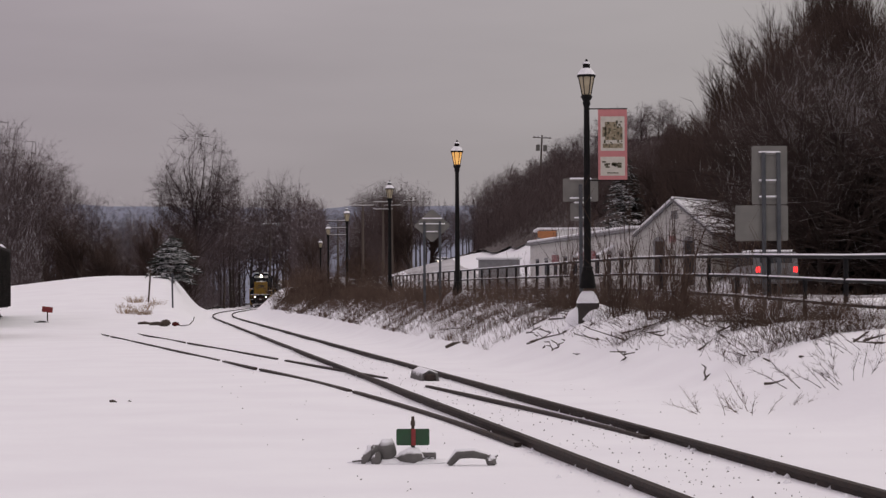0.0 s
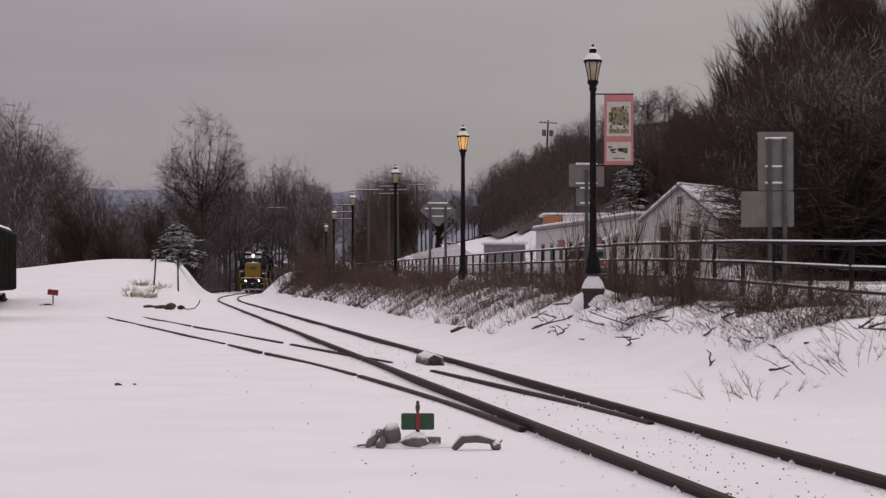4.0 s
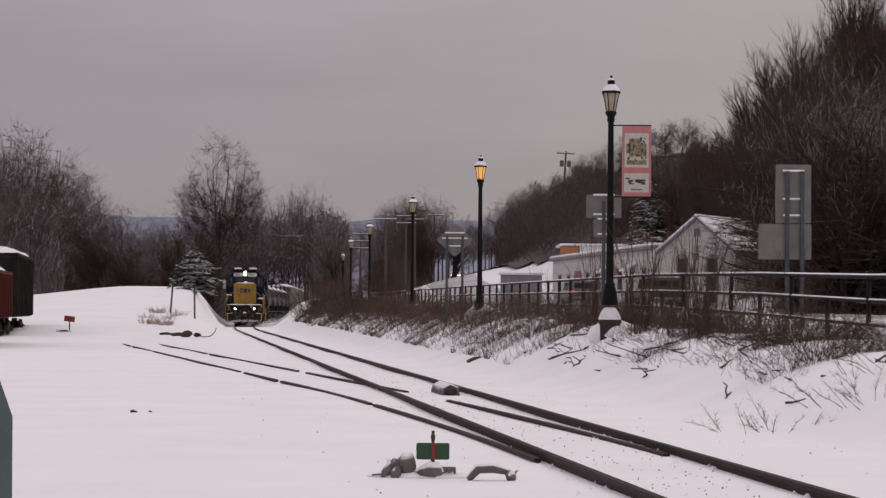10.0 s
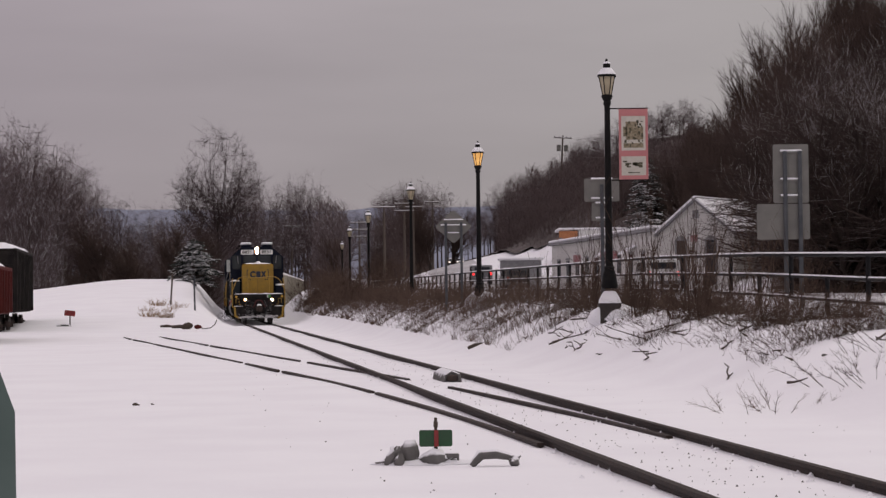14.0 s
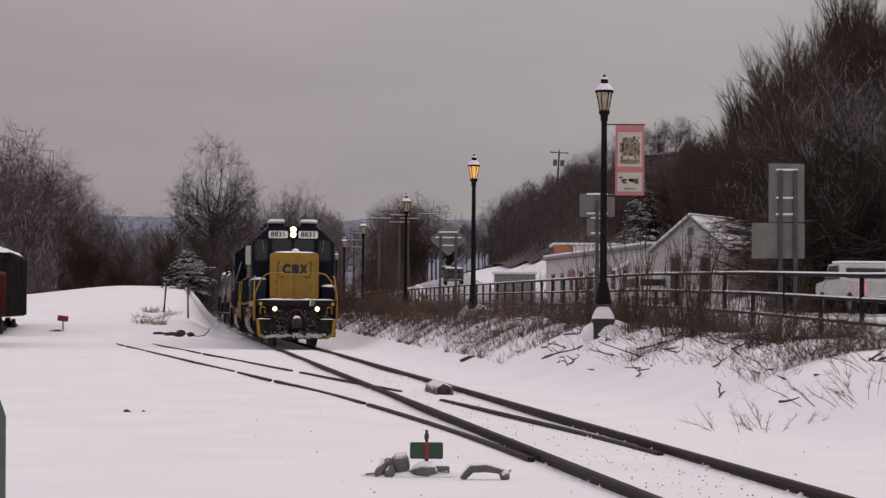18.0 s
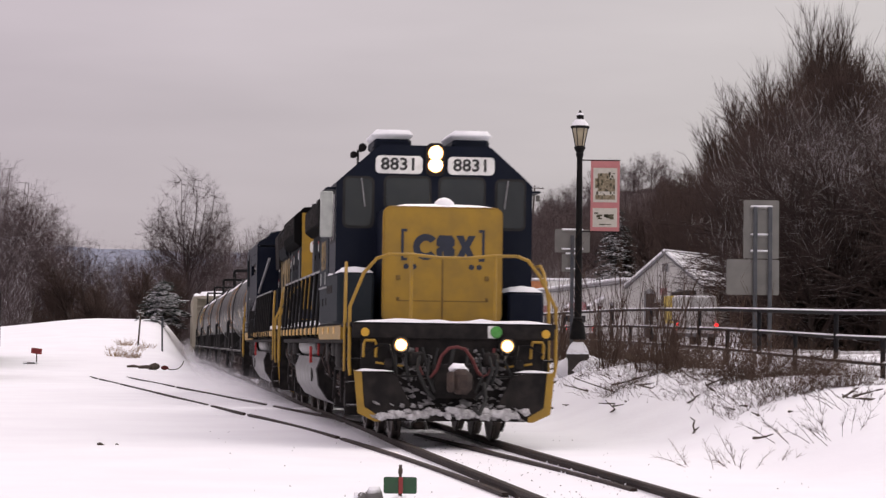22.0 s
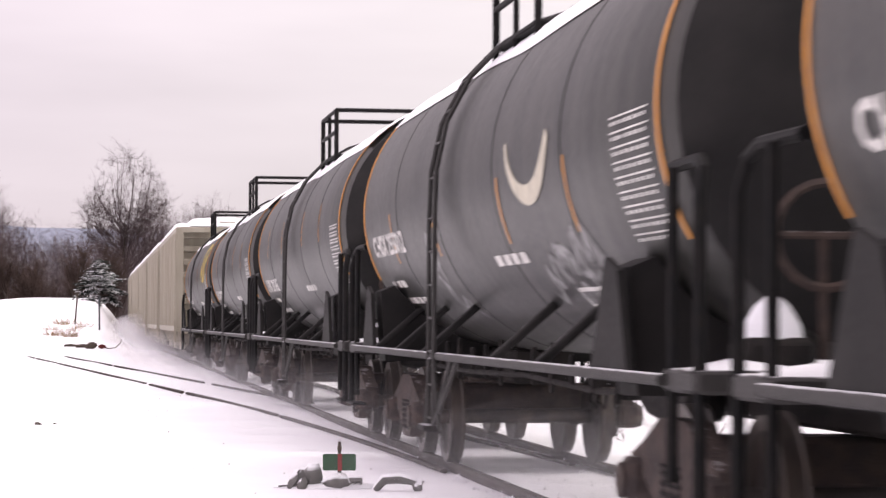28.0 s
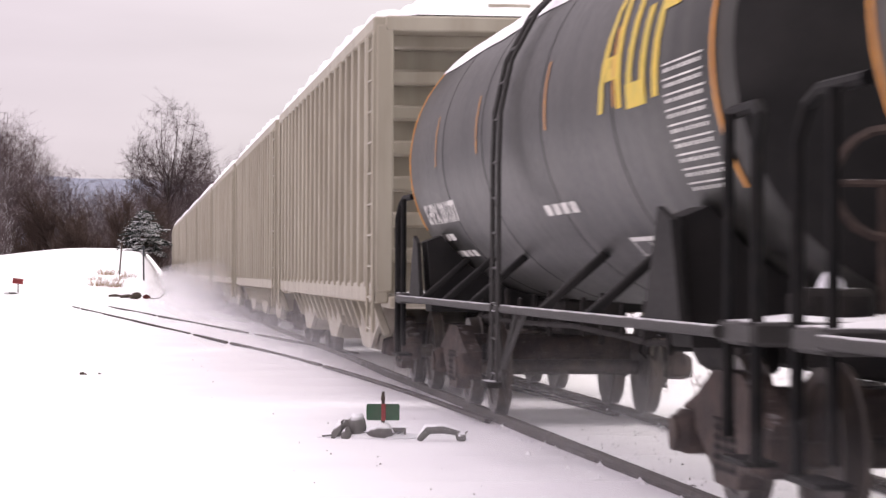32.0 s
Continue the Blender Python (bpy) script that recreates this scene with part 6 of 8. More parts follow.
def clapboard_house():
    hs = thing("house", "white clapboard gabled building with a snowy roof", "house", Matrix.Translation((14.95, 150, 1.8)) @ Matrix.Rotation(radians(-27), 4, "Z"))
    w, d, eave, apex = 5.0, 9.0, 3.4, 5.45
    out = [(-w / 2, -0.5), (w / 2, -0.5), (w / 2, eave), (0, apex), (-w / 2, eave)]
    wall = part("wall", Geo().prism(out, d, Matrix.Translation((0, d, 0)) @ FACE_Y), M["siding"], hs, "off-white clapboard wall")
    for k in range(24):
        z = 0.1 + k * 0.22
        half = w / 2 if z < eave else w / 2 * (apex - z) / (apex - eave)
        if half > 0.15:
            part("clapboard", Geo().box(0, -0.008, z, 2 * half - 0.04, 0.02, 0.03, 0.004), M["siding"], wall)
    for s in (-1, 1):
        a = math.atan2(apex - eave, w / 2)
        L = math.hypot(apex - eave, w / 2) + 0.45
        m = Matrix.Translation((s * w / 4, d / 2, (eave + apex) / 2 + 0.06)) @ Matrix.Rotation(s * a, 4, "Y")
        roof = part("roof", Geo().box(0, 0, 0, L, d + 0.7, 0.12, 0.02, None), M["trimgrey"], hs)
        roof.matrix_basis = m
        sn = part("roof_snow", Geo().box(0, 0, 0, L - 0.04, d + 0.66, 0.14, 0.05), M["snowcap"], hs, "smooth snow on the roof")
        sn.matrix_basis = m @ Matrix.Translation((0, 0, 0.13))
    for x, dark in ((-1.0, "door"), (1.0, "pane")):
        o = part("entrance" if dark == "door" else "window", Geo().box(x, -0.03, 1.6, 0.58, 0.06, 2.8, 0.01), M[dark], hs, "tall dark door" if dark == "door" else "tall dark window")
        part("frame", Geo().box(x - 0.34, -0.04, 1.6, 0.09, 0.09, 2.8).box(x + 0.34, -0.04, 1.6, 0.09, 0.09, 2.8).box(x, -0.04, 3.02, 0.78, 0.1, 0.1), M["trimgrey"], o)
        part("arch", Geo().prism([(x - 0.38, 3.06), (x + 0.38, 3.06), (x + 0.22, 3.22), (x, 3.28), (x - 0.22, 3.22)], 0.06, Matrix.Translation((0, -0.01, 0)) @ FACE_Y), M["trimgrey"], o)
    part("flag", Geo().box(-0.1, -0.08, 3.1, 0.5, 0.02, 0.42, 0.004), M["flag"], hs, "small red wall flag")
    part("attic_vent", Geo().box(0, -0.03, 4.6, 0.4, 0.05, 0.5), M["trimgrey"], hs)
    return hs


clapboard_house()


def long_shop():
    a, b = Vector((12.4, 152, 0)), Vector((7.6, 192, 0))
    L = (b - a).length
    m = Matrix.Translation((a.x, a.y, 1.8)) @ Matrix.Rotation(math.atan2(b.y - a.y, b.x - a.x), 4, "Z")
    sh = thing("shop_building", "long low white building with a flat snowy roof", "building", m)
    part("wall", Geo().box(L / 2, -3.5, 1.6, L, 7.0, 4.0, 0.03), M["siding"], sh, "off-white wall")
    part("roof", Geo().box(L / 2, -3.5, 3.7, L + 0.6, 7.6, 0.2, 0.03), M["trimgrey"], sh)
    part("roof_snow", Geo().box(L / 2, -3.5, 3.9, L + 0.5, 7.5, 0.2, 0.08), M["snowcap"], sh)
    for k in range(9):
        x = 3 + k * 4.2
        wn = part("entrance" if k % 3 == 1 else "window", Geo().box(x, 0.02, 1.2 if k % 3 == 1 else 1.7, 1.2, 0.08, 2.2 if k % 3 == 1 else 1.3, 0.01), M["pane"], sh, "dark glazed opening")
        part("frame", Geo().box(x, 0.05, 2.42, 1.5, 0.08, 0.12), M["trimgrey"], wn)
    for x in (6.0, 15.0):
        aw = part("awning", Geo().prism([(0, 0), (0.9, -0.55), (0.9, -0.62), (0, -0.1)], 1.8, Matrix.Translation((x - 0.9, 0.05, 2.9)) @ FACE_X), M["snowcap"], sh, "snow-laden awning")
    for x in (9.5, 13.0, 24.0):
        fl = part("flag_staff", Geo().tube([(x, 0.1, 2.0), (x, 0.9, 2.8)], 0.02, 6), M["galvpost"], sh)
        part("flag", Geo().box(x, 0.75, 2.2, 0.04, 0.55, 0.75, 0.01), M["flag"], fl, "drooping striped red flag")
    return sh


long_shop()
st = thing("store_building", "low brick store with an orange and white sign band", "building", Matrix.Translation((14.4, 232, 2.9)))
part("wall", Geo().box(0, 4, 1.9, 9.0, 8, 4.6, 0.03), M["brick"], st, "brown brick wall")
part("sign_band", Geo().box(0.9, -0.08, 4.0, 7.0, 0.12, 1.6, 0.02), M["white"], st, "white sign band")
part("sign_patch", Geo().box(-3.6, -0.1, 4.0, 1.8, 0.16, 1.5, 0.02), M["signorange"], st, "orange sign panel")
part("roof_snow", Geo().box(0, 4, 4.95, 9.2, 8.2, 0.25, 0.08), M["snowcap"], st)
part("column", Geo().box(-4.4, -0.3, 1.9, 0.3, 0.3, 4.4), M["trimgrey"], st)

sd = thing("shed", "small grey plank shed with snow on its flat roof", "shed", Matrix.Translation((5.3, 200, gz(5.3, 200))))
part("wall", Geo().box(0, 0, 1.2, 3.4, 2.4, 2.6, 0.03), M["trimgrey"], sd)
part("roof_snow", Geo().box(0, 0, 2.6, 3.8, 2.8, 0.25, 0.1), M["snowcap"], sd)


def utility_pole(x, y, h, arms, trans, lean=0):
    z = gz(x, y)
    up = thing("utility_pole", "weathered wooden utility pole with crossarms" + (" and transformers" if trans else ""), "utility pole", Matrix.Translation((x, y, z)) @ Matrix.Rotation(radians(lean), 4, "Y"), group="utility poles")
    part("pole", Geo().tube([(0, 0, -0.5), (0, 0, h)], [0.17, 0.11], 10), M["pole"], up)
    for k in range(arms):
        zz = h - 0.35 - k * 0.9
        ar = part("crossarm", Geo().box(0, -0.14, zz, 2.5, 0.1, 0.12, 0.02), M["pole"], up)
        part("arm_snow", Geo().box(0, -0.14, zz + 0.08, 2.5, 0.11, 0.06, 0.025), M["snowcap"], ar)
        for q in (-1.1, -0.5, 0.5, 1.1):
            part("insulator", Geo().lathe([(0.04, 0), (0.07, 0.08), (0.04, 0.16), (0.0, 0.18)], 8, Matrix.Translation((q, -0.14, zz + 0.06))), M["galv"], ar)
    if trans:
        for q in (-0.5, 0.5):
            part("transformer", Geo().lathe([(0.0, 0), (0.28, 0.02), (0.3, 0.8), (0.2, 0.9), (0, 0.92)], 14, Matrix.Translation((q, -0.2, h - 2.2))), M["galv"], up, "grey transformer can")
    return up


def ahead(px, y):
    """Sideways place of what stands y metres ahead at a bearing given in 1/4250."""
    return px / 4250 * y


for b, y, h, arms, tr in ((-128, 260, 8.8, 1, False), (-92, 300, 9.8, 2, False), (-76, 330, 10.0, 1, False), (-42, 370, 11, 1, False), (-172, 310, 8.5, 3, False), (184, 330, 9.4, 1, True), (-292, 352, 12.5, 1, False)):
    utility_pole(ahead(b, y), y, h, arms, tr, 3 if tr else 0)

# ---- beside the track ----
M["target_green"] = mat("green_target_enamel", (0.012, 0.07, 0.025), 0.45, second=(0.02, 0.05, 0.025), scale=9)
M["target_red"] = mat("red_target_enamel", (0.25, 0.02, 0.02), 0.5, second=(0.15, 0.02, 0.02), scale=9)
M["oldgrey"] = mat("weathered_grey_casting", (0.1, 0.095, 0.09), 0.75, second=(0.17, 0.16, 0.155), scale=6, grain=40, bump=0.4, dust=SNOW, dust_at=0.33)
M["rustred"] = mat("oxide_red_paint", (0.09, 0.014, 0.012), 0.8, second=(0.05, 0.012, 0.011), scale=3, stretch=(1, 1, 0.3), spec=0.15)
M["wood"] = mat("dead_wood", (0.05, 0.036, 0.027), 0.9, second=(0.09, 0.07, 0.055), scale=6, bump=0.4)
M["bark"] = mat("bare_bark", (0.036, 0.026, 0.022), 0.95, second=(0.075, 0.058, 0.048), scale=2, bump=0.2, spread=0.25)
# twigs of the farther woods: colours paled and greyed to imitate distance haze
M["twiggrey"] = mat("grey_brown_twigs", (0.082, 0.062, 0.064), 0.95, second=(0.12, 0.094, 0.098), scale=0.4, bump=0, spread=0.25, dust=SNOW, dust_at=0.9, spec=0.0)
M["twigmid"] = mat("mid_brown_brushwood", (0.074, 0.056, 0.055), 0.95, second=(0.105, 0.082, 0.082), scale=0.4, bump=0, spec=0.0)
M["twighaze"] = mat("haze_paled_brushwood", (0.1, 0.08, 0.084), 0.95, second=(0.14, 0.116, 0.122), scale=0.4, bump=0, spec=0.0)
M["twig"] = mat("bare_twigs", (0.054, 0.039, 0.034), 0.95, second=(0.08, 0.058, 0.051), scale=0.4, bump=0, spread=0.2, spec=0.0)
M["brush"] = mat("grey_brown_brush", (0.06, 0.04, 0.032), 0.95, second=(0.15, 0.11, 0.088), scale=2.5, bump=0, spread=0.3, spec=0.0)
M["needles"] = mat("dark_needles", (0.014, 0.022, 0.017), 0.9, second=(0.022, 0.03, 0.024), scale=3, bump=0.3, dust=SNOW, dust_at=0.72)
M["needledark"] = mat("dark_spruce_needles", (0.012, 0.018, 0.015), 0.9, second=(0.02, 0.027, 0.022), scale=3, bump=0.3, dust=SNOW, dust_at=0.74)
M["twigsnow"] = mat("snow_lined_twigs", (0.05, 0.038, 0.034), 0.95, second=(0.075, 0.055, 0.05), scale=0.4, bump=0, spread=0.2, spec=0.0, dust=(0.6, 0.58, 0.6), dust_at=0.84)
M["grass"] = mat("dry_grass", (0.3, 0.2, 0.11), 0.9, second=(0.22, 0.14, 0.08), scale=3, bump=0)
M["binpaint"] = mat("grey_green_paint", (0.09, 0.13, 0.12), 0.5, second=(0.05, 0.085, 0.075), scale=3, bump=0.05)


sw = thing("switch_stand", "low railway switch stand with green and red target, half snowed in", "switch stand", Matrix.Translation((-0.21, 21.8, -0.1)))
part("target_green", Geo().prism([(a, b + 0.235) for a, b in rounded(0.3, 0.15, 0.015, 2)], 0.012, Matrix.Translation((0, -0.02, 0)) @ FACE_Y), M["target_green"], sw, "green target plate")
part("target_red", Geo().box(0.005, -0.04, 0.235, 0.04, 0.02, 0.15, 0.004), M["target_red"], sw, "red target plate seen on edge")
part("spindle", Geo().tube([(0, 0, 0.0), (0, 0, 0.42)], 0.014, 8).box(0, 0, 0.36, 0.04, 0.04, 0.05, 0.006).box(0, 0, 0.14, 0.035, 0.035, 0.07, 0.006), M["wood"], sw, "rusty spindle")
part("gear_case", moved(blob(0.13, 0.1, 0.09, 3), Matrix.Translation((-0.02, 0, 0.05))), M["oldgrey"], sw, "snow-dusted grey gear case")
part("motor_cover", moved(blob(0.09, 0.09, 0.13, 5, 0.12, 12), Matrix.Translation((-0.24, 0.05, 0.1))), M["oldgrey"], sw, "ribbed grey cover")
part("lever", moved(blob(0.05, 0.05, 0.11, 7, 0.6), Matrix.Translation((-0.4, 0, 0.08)) @ Matrix.Rotation(0.5, 4, "Y")), M["oldgrey"], sw)
part("rod_end", moved(blob(0.05, 0.05, 0.07, 8, 0.5), Matrix.Translation((-0.33, -0.04, 0.03))), M["oldgrey"], sw)
part("throw_rod", Geo().tube([(-0.55, -0.02, 0.02), (-0.3, 0, 0.045), (0.2, 0.05, 0.06)], 0.014, 6), M["oldgrey"], sw)
part("bracket", Geo().box(0.14, 0, 0.08, 0.14, 0.06, 0.05, 0.01).tube([(0.1, 0, 0.02), (0.2, 0, 0.08)], 0.01, 6).tube([(0.2, 0.0, -0.02), (0.2, 0, 0.08)], 0.01, 6), M["oldgrey"], sw)
part("snow_mound", moved(blob(0.45, 0.2, 0.06, 11, 0.3, 16), Matrix.Translation((-0.1, 0.1, 0.0))), M["snowcap"], sw)
lv = thing("switch_lever", "grey iron switch lever lying half buried in snow", "switch lever", Matrix.Translation((0.31, 21.5, -0.1)))
part("arm", Geo().tube([(-0.2, 0, 0.0), (-0.12, 0, 0.1), (0.02, 0, 0.11), (0.14, 0.02, 0.08), (0.22, 0, 0.05)], [0.03, 0.05, 0.05, 0.035, 0.025], 10), M["oldgrey"], lv)
part("foot", moved(blob(0.05, 0.05, 0.05, 15, 0.5), Matrix.Translation((0.18, 0, 0.04))), M["oldgrey"], lv)
part("pin", Geo().tube([(0.14, 0, 0.02), (0.24, -0.02, 0.09)], 0.012, 6), M["oldgrey"], lv)

coil = thing("spring_housing", "ribbed grey spring housing beside the rail", "spring housing", Matrix.Translation((-0.2, 43.2, -0.02)) @ Matrix.Rotation(radians(96.5), 4, "Z"))
for k in range(12):
    part("rib", Geo().tube([(-0.9 + k * 0.16, -0.13, -0.08), (-0.9 + k * 0.16, -0.11, 0.06), (-0.84 + k * 0.16, 0, 0.11), (-0.8 + k * 0.16, 0.11, 0.05), (-0.8 + k * 0.16, 0.13, -0.08)], 0.035, 7), M["oldgrey"], coil)
part("core", Geo().box(0, 0, 0, 1.9, 0.2, 0.12, 0.03), M["brake"], coil)

# marker posts and a second, far switch target
for bx, y, h, mt, lab in ((-506, 132, 1.75, "wood", "leaning weathered wooden marker post in the snow"), (-465, 128, 1.75, "galvpost", "thin dark steel marker post with an arrow tip")):
    x = ahead(bx, y)
    pz = gz(x, y)
    po = thing("marker_post", lab, "marker post", Matrix.Translation((x, y, pz)))
    part("post", Geo().box(0, 0, h / 2 - 0.2, 0.09, 0.06, h + 0.4, 0.01, Matrix.Rotation(radians(4 if mt == "wood" else -1), 4, "Y")), M[mt], po)
    if mt != "wood":
        part("tip", Geo().prism([(-0.12, h - 0.15), (0.12, h - 0.15), (0.0, h + 0.12)], 0.03, FACE_Y), M[mt], po)
x, y = ahead(-686, 112), 112
ft = thing("far_switch_target", "small red switch target on a short stem in snow", "switch target", Matrix.Translation((x, y, gz(x, y))))
part("stem", Geo().tube([(0, 0, -0.1), (0, 0, 0.55)], 0.03, 8), M["wood"], ft)
part("plate", Geo().box(0, -0.04, 0.6, 0.5, 0.03, 0.26, 0.01, Matrix.Rotation(radians(6), 4, "Y")), M["target_red"], ft, "red plate")
part("clod", moved(blob(0.3, 0.15, 0.1, 2, 0.5), Matrix.Translation((-0.3, 0, 0.02))), M["oldgrey"], ft)
# timber and iron scraps
rng = random.Random(12)
for bx, y, L, r, yaw, tilt, lab in ((-488, 108, 0.9, 0.09, 12, 4, ""), (-512, 109, 0.75, 0.07, -8, 2, ""), (-481, 107, 0.4, 0.12, 40, 20, ""), (-570, 34.5, 0.1, 0.022, 20, 10, ""), (-541, 34.7, 0.05, 0.012, 20, 10, ""), (35, 62, 0.55, 0.05, 25, -12, "")):
    x = ahead(bx, y)
    solid("scrap_timber", Geo().tube([(-L / 2, 0, 0), (-L * 0.1, r * 0.4, r * 0.5), (L / 2, 0, 0)], [r * 0.8, r, r * 0.6], 8), M["wood"], "dark piece of old timber sticking out of snow", "timber",
          Matrix.Translation((x, y, gz(x, y) + r * 0.3)) @ Matrix.Rotation(radians(yaw), 4, "Z") @ Matrix.Rotation(radians(tilt), 4, "Y"), group="scraps in the snow")

x, y = ahead(-468, 107), 107
cs = thing("broken_casting", "dark broken iron casting with a bent rod in the snow", "scrap iron", Matrix.Translation((x, y, gz(x, y))))
part("block", moved(blob(0.22, 0.14, 0.16, 31, 0.6), Matrix.Translation((-0.25, 0, 0.14))), M["wood"], cs)
part("lug", moved(blob(0.16, 0.1, 0.1, 33, 0.7), Matrix.Translation((0.2, 0, 0.1))), M["rustred"], cs)
part("bent_rod", Geo().tube([(0.1, 0, 0.1), (0.5, 0.1, 0.02), (0.8, 0.1, 0.06), (1.0, 0, 0.25), (1.05, 0, 0.42)], 0.022, 6), M["wood"], cs)

# steel bin close to the camera
bn = thing("steel_bin", "grey-green painted steel bin with a sloped snowy lid", "bin", Matrix.Translation((-1.1, 6.0, -0.1)) @ Matrix.Rotation(radians(11.5), 4, "Z"))
part("body", Geo().prism([(-0.9, 0.0), (0.0, 0.0), (-0.008, 1.236), (-0.052, 1.36), (-0.9, 1.4)], 0.7, Matrix.Translation((0, 0.7, 0)) @ FACE_Y), M["binpaint"], bn, "painted steel sides")
part("lid_snow", Geo().box(-0.5, 0.35, 1.41, 0.78, 0.68, 0.06, 0.03), M["snowcap"], bn)


def old_wagon(name, at, length, height, paint, label):
    """A parked open wagon with ribbed sides, a snow load and two trucks."""
    wg = thing(name, label, "freight wagon", at, group="parked wagons")
    h = length / 2
    bd = part("body", Geo().box(0, 0, (height + 1.0) / 2, length, 2.9, height - 1.0, 0.04), paint, wg)
    for s in (-1, 1):
        for i in range(13):
            part("side_rib", Geo().box(-h + 0.1 + i * (length - 0.2) / 12, s * 1.5, (height + 1.0) / 2, 0.14, 0.12, height - 1.1, 0.02), paint, bd)
        part("top_rail", Geo().box(0, s * 1.48, height - 0.06, length + 0.1, 0.14, 0.14, 0.02), paint, bd)
        for i in range(5):
            part("end_rib", Geo().box(s * (h + 0.04), 0, 1.4 + i * (height - 1.6) / 4, 0.1, 2.8, 0.12, 0.02), paint, bd)
    snow_strip(wg, -h, h, 0, height, 2.9, 0.28)
    part("underframe", Geo().box(0, 0, 0.9, length + 0.6, 0.7, 0.3, 0.03), M["dark"], wg)
    for e in (-1, 1):
        freight_truck(wg, e * (h - 1.7))
        coupler(wg, e * (h + 0.7), e)
    return wg


M["wagonblack"] = mat("old_black_wagon_paint", (0.014, 0.012, 0.012), 0.8, second=(0.03, 0.025, 0.022), scale=3, spec=0.12)
old_wagon("parked_wagon", pose(-21.8, 112.5, -0.05, 0, 0, 97), 13.0, 3.85, M["wagonblack"], "old black freight wagon heaped with snow")
old_wagon("parked_wagon", pose(-19.0, 92, -0.05, 0, 0, 97), 12.0, 2.85, M["rustred"], "oxide-red freight wagon with a rounded snow load")

# ---- trees and brush ----


def grow(rng, height, spread, levels, kids, up, wild=0.25, start=0.3, r0=None):
    """Limbs of a bare tree as rows (x0, y0, z0, x1, y1, z1, r0, r1); the first rows are the trunk."""
    r0 = r0 or height * 0.018
    rows, trunk = [], []

    def limb(p, d, length, r, level):
        n = 5 if level == 0 else 3 if level < levels - 1 else 2 if level < levels else 1
        tips = []
        for i in range(n):
            q = p + d * (length / n)
            r1 = r * (1 - (0.75 if level else 0.6) * (i + 1) / n)
            ra = r * (1 - (0.75 if level else 0.6) * i / n)
            (trunk if level == 0 else rows).append((*p, *q, max(ra, 0.011), max(r1, 0.009)))
            tips.append((q, d, max(r1, 0.01), (i + 1) / n))
            p = q
            d = (d + Vector((rng.gauss(0, wild), rng.gauss(0, wild), rng.gauss(0, wild) + up * 0.35)) * 0.45).normalized()
        if level >= levels:
            return
        for k in range(kids[level]):
            at = rng.uniform(start if level == 0 else 0.15, 1.0)
            q, dd, rr, f = tips[min(n - 1, int(at * n))]
            base = q - dd * (length / n) * rng.random()
            a = rng.uniform(0, 2 * math.pi)
            side = Vector((math.cos(a), math.sin(a), 0))
            tilt = spread * rng.uniform(0.6, 1.3) * (0.75 if f > 0.8 else 1)
            nd = (dd * math.cos(tilt) + (side - dd * side.dot(dd)).normalized() * math.sin(tilt) + Vector((0, 0, up * 0.3))).normalized()
            limb(base, nd, length * rng.uniform(0.42, 0.66) * (1.15 - 0.45 * at if level == 0 else 1), rr * 0.72, level + 1)

    limb(Vector((0, 0, -0.4)), Vector((rng.gauss(0, 0.03), rng.gauss(0, 0.03), 1)).normalized(), height * 0.62, r0, 0)
    return trunk, rows


def sticks(rows, name, material, sides=3, thick=1.0, spike=False):
    """One mesh of tapered sticks."""
    a = np.array(rows, float)
    p, q, ra, rb = a[:, :3], a[:, 3:6], a[:, 6] * thick, a[:, 7] * thick
    d = q - p
    d /= np.linalg.norm(d, axis=1)[:, None] + 1e-9
    ref = np.where(np.abs(d[:, 2:3]) > 0.8, np.array([[1.0, 0, 0]]), np.array([[0, 0, 1.0]]))
    s = np.cross(d, ref)
    s /= np.linalg.norm(s, axis=1)[:, None] + 1e-9
    u = np.cross(d, s)
    n, m = len(a), sides
    ang = 2 * np.pi * np.arange(m) / m
    ring = s[:, None, :] * np.cos(ang)[None, :, None] + u[:, None, :] * np.sin(ang)[None, :, None]
    v = np.concatenate([p[:, None, :] + ring * ra[:, None, None], q[:, None, :] + ring * rb[:, None, None]], 1).reshape(-1, 3)
    base = (np.arange(n) * 2 * m)[:, None, None]
    j = np.arange(m)
    quad = np.stack([j, (j + 1) % m, (j + 1) % m + m, j + m], -1)[None]
    f = (base + quad).reshape(-1, 4)
    me = bpy.data.meshes.new(name)
    if spike:
        v = np.concatenate([p[:, None, :] + ring * ra[:, None, None], q[:, None, :]], 1).reshape(-1, 3)
        f = ((np.arange(n) * (m + 1))[:, None, None] + np.stack([j, (j + 1) % m, 0 * j + m], -1)[None]).reshape(-1, 3)
    k = f.shape[1]
    me.vertices.add(len(v))
    me.vertices.foreach_set("co", v.ravel())
    me.loops.add(f.size)
    me.loops.foreach_set("vertex_index", f.ravel().astype(np.int32))
    me.polygons.add(len(f))
    me.polygons.foreach_set("loop_start", np.arange(0, f.size, k, dtype=np.int32))
    me.polygons.foreach_set("use_smooth", np.ones(len(f), bool))
    me.materials.append(material)
    me.update(calc_edges=True)
    return me


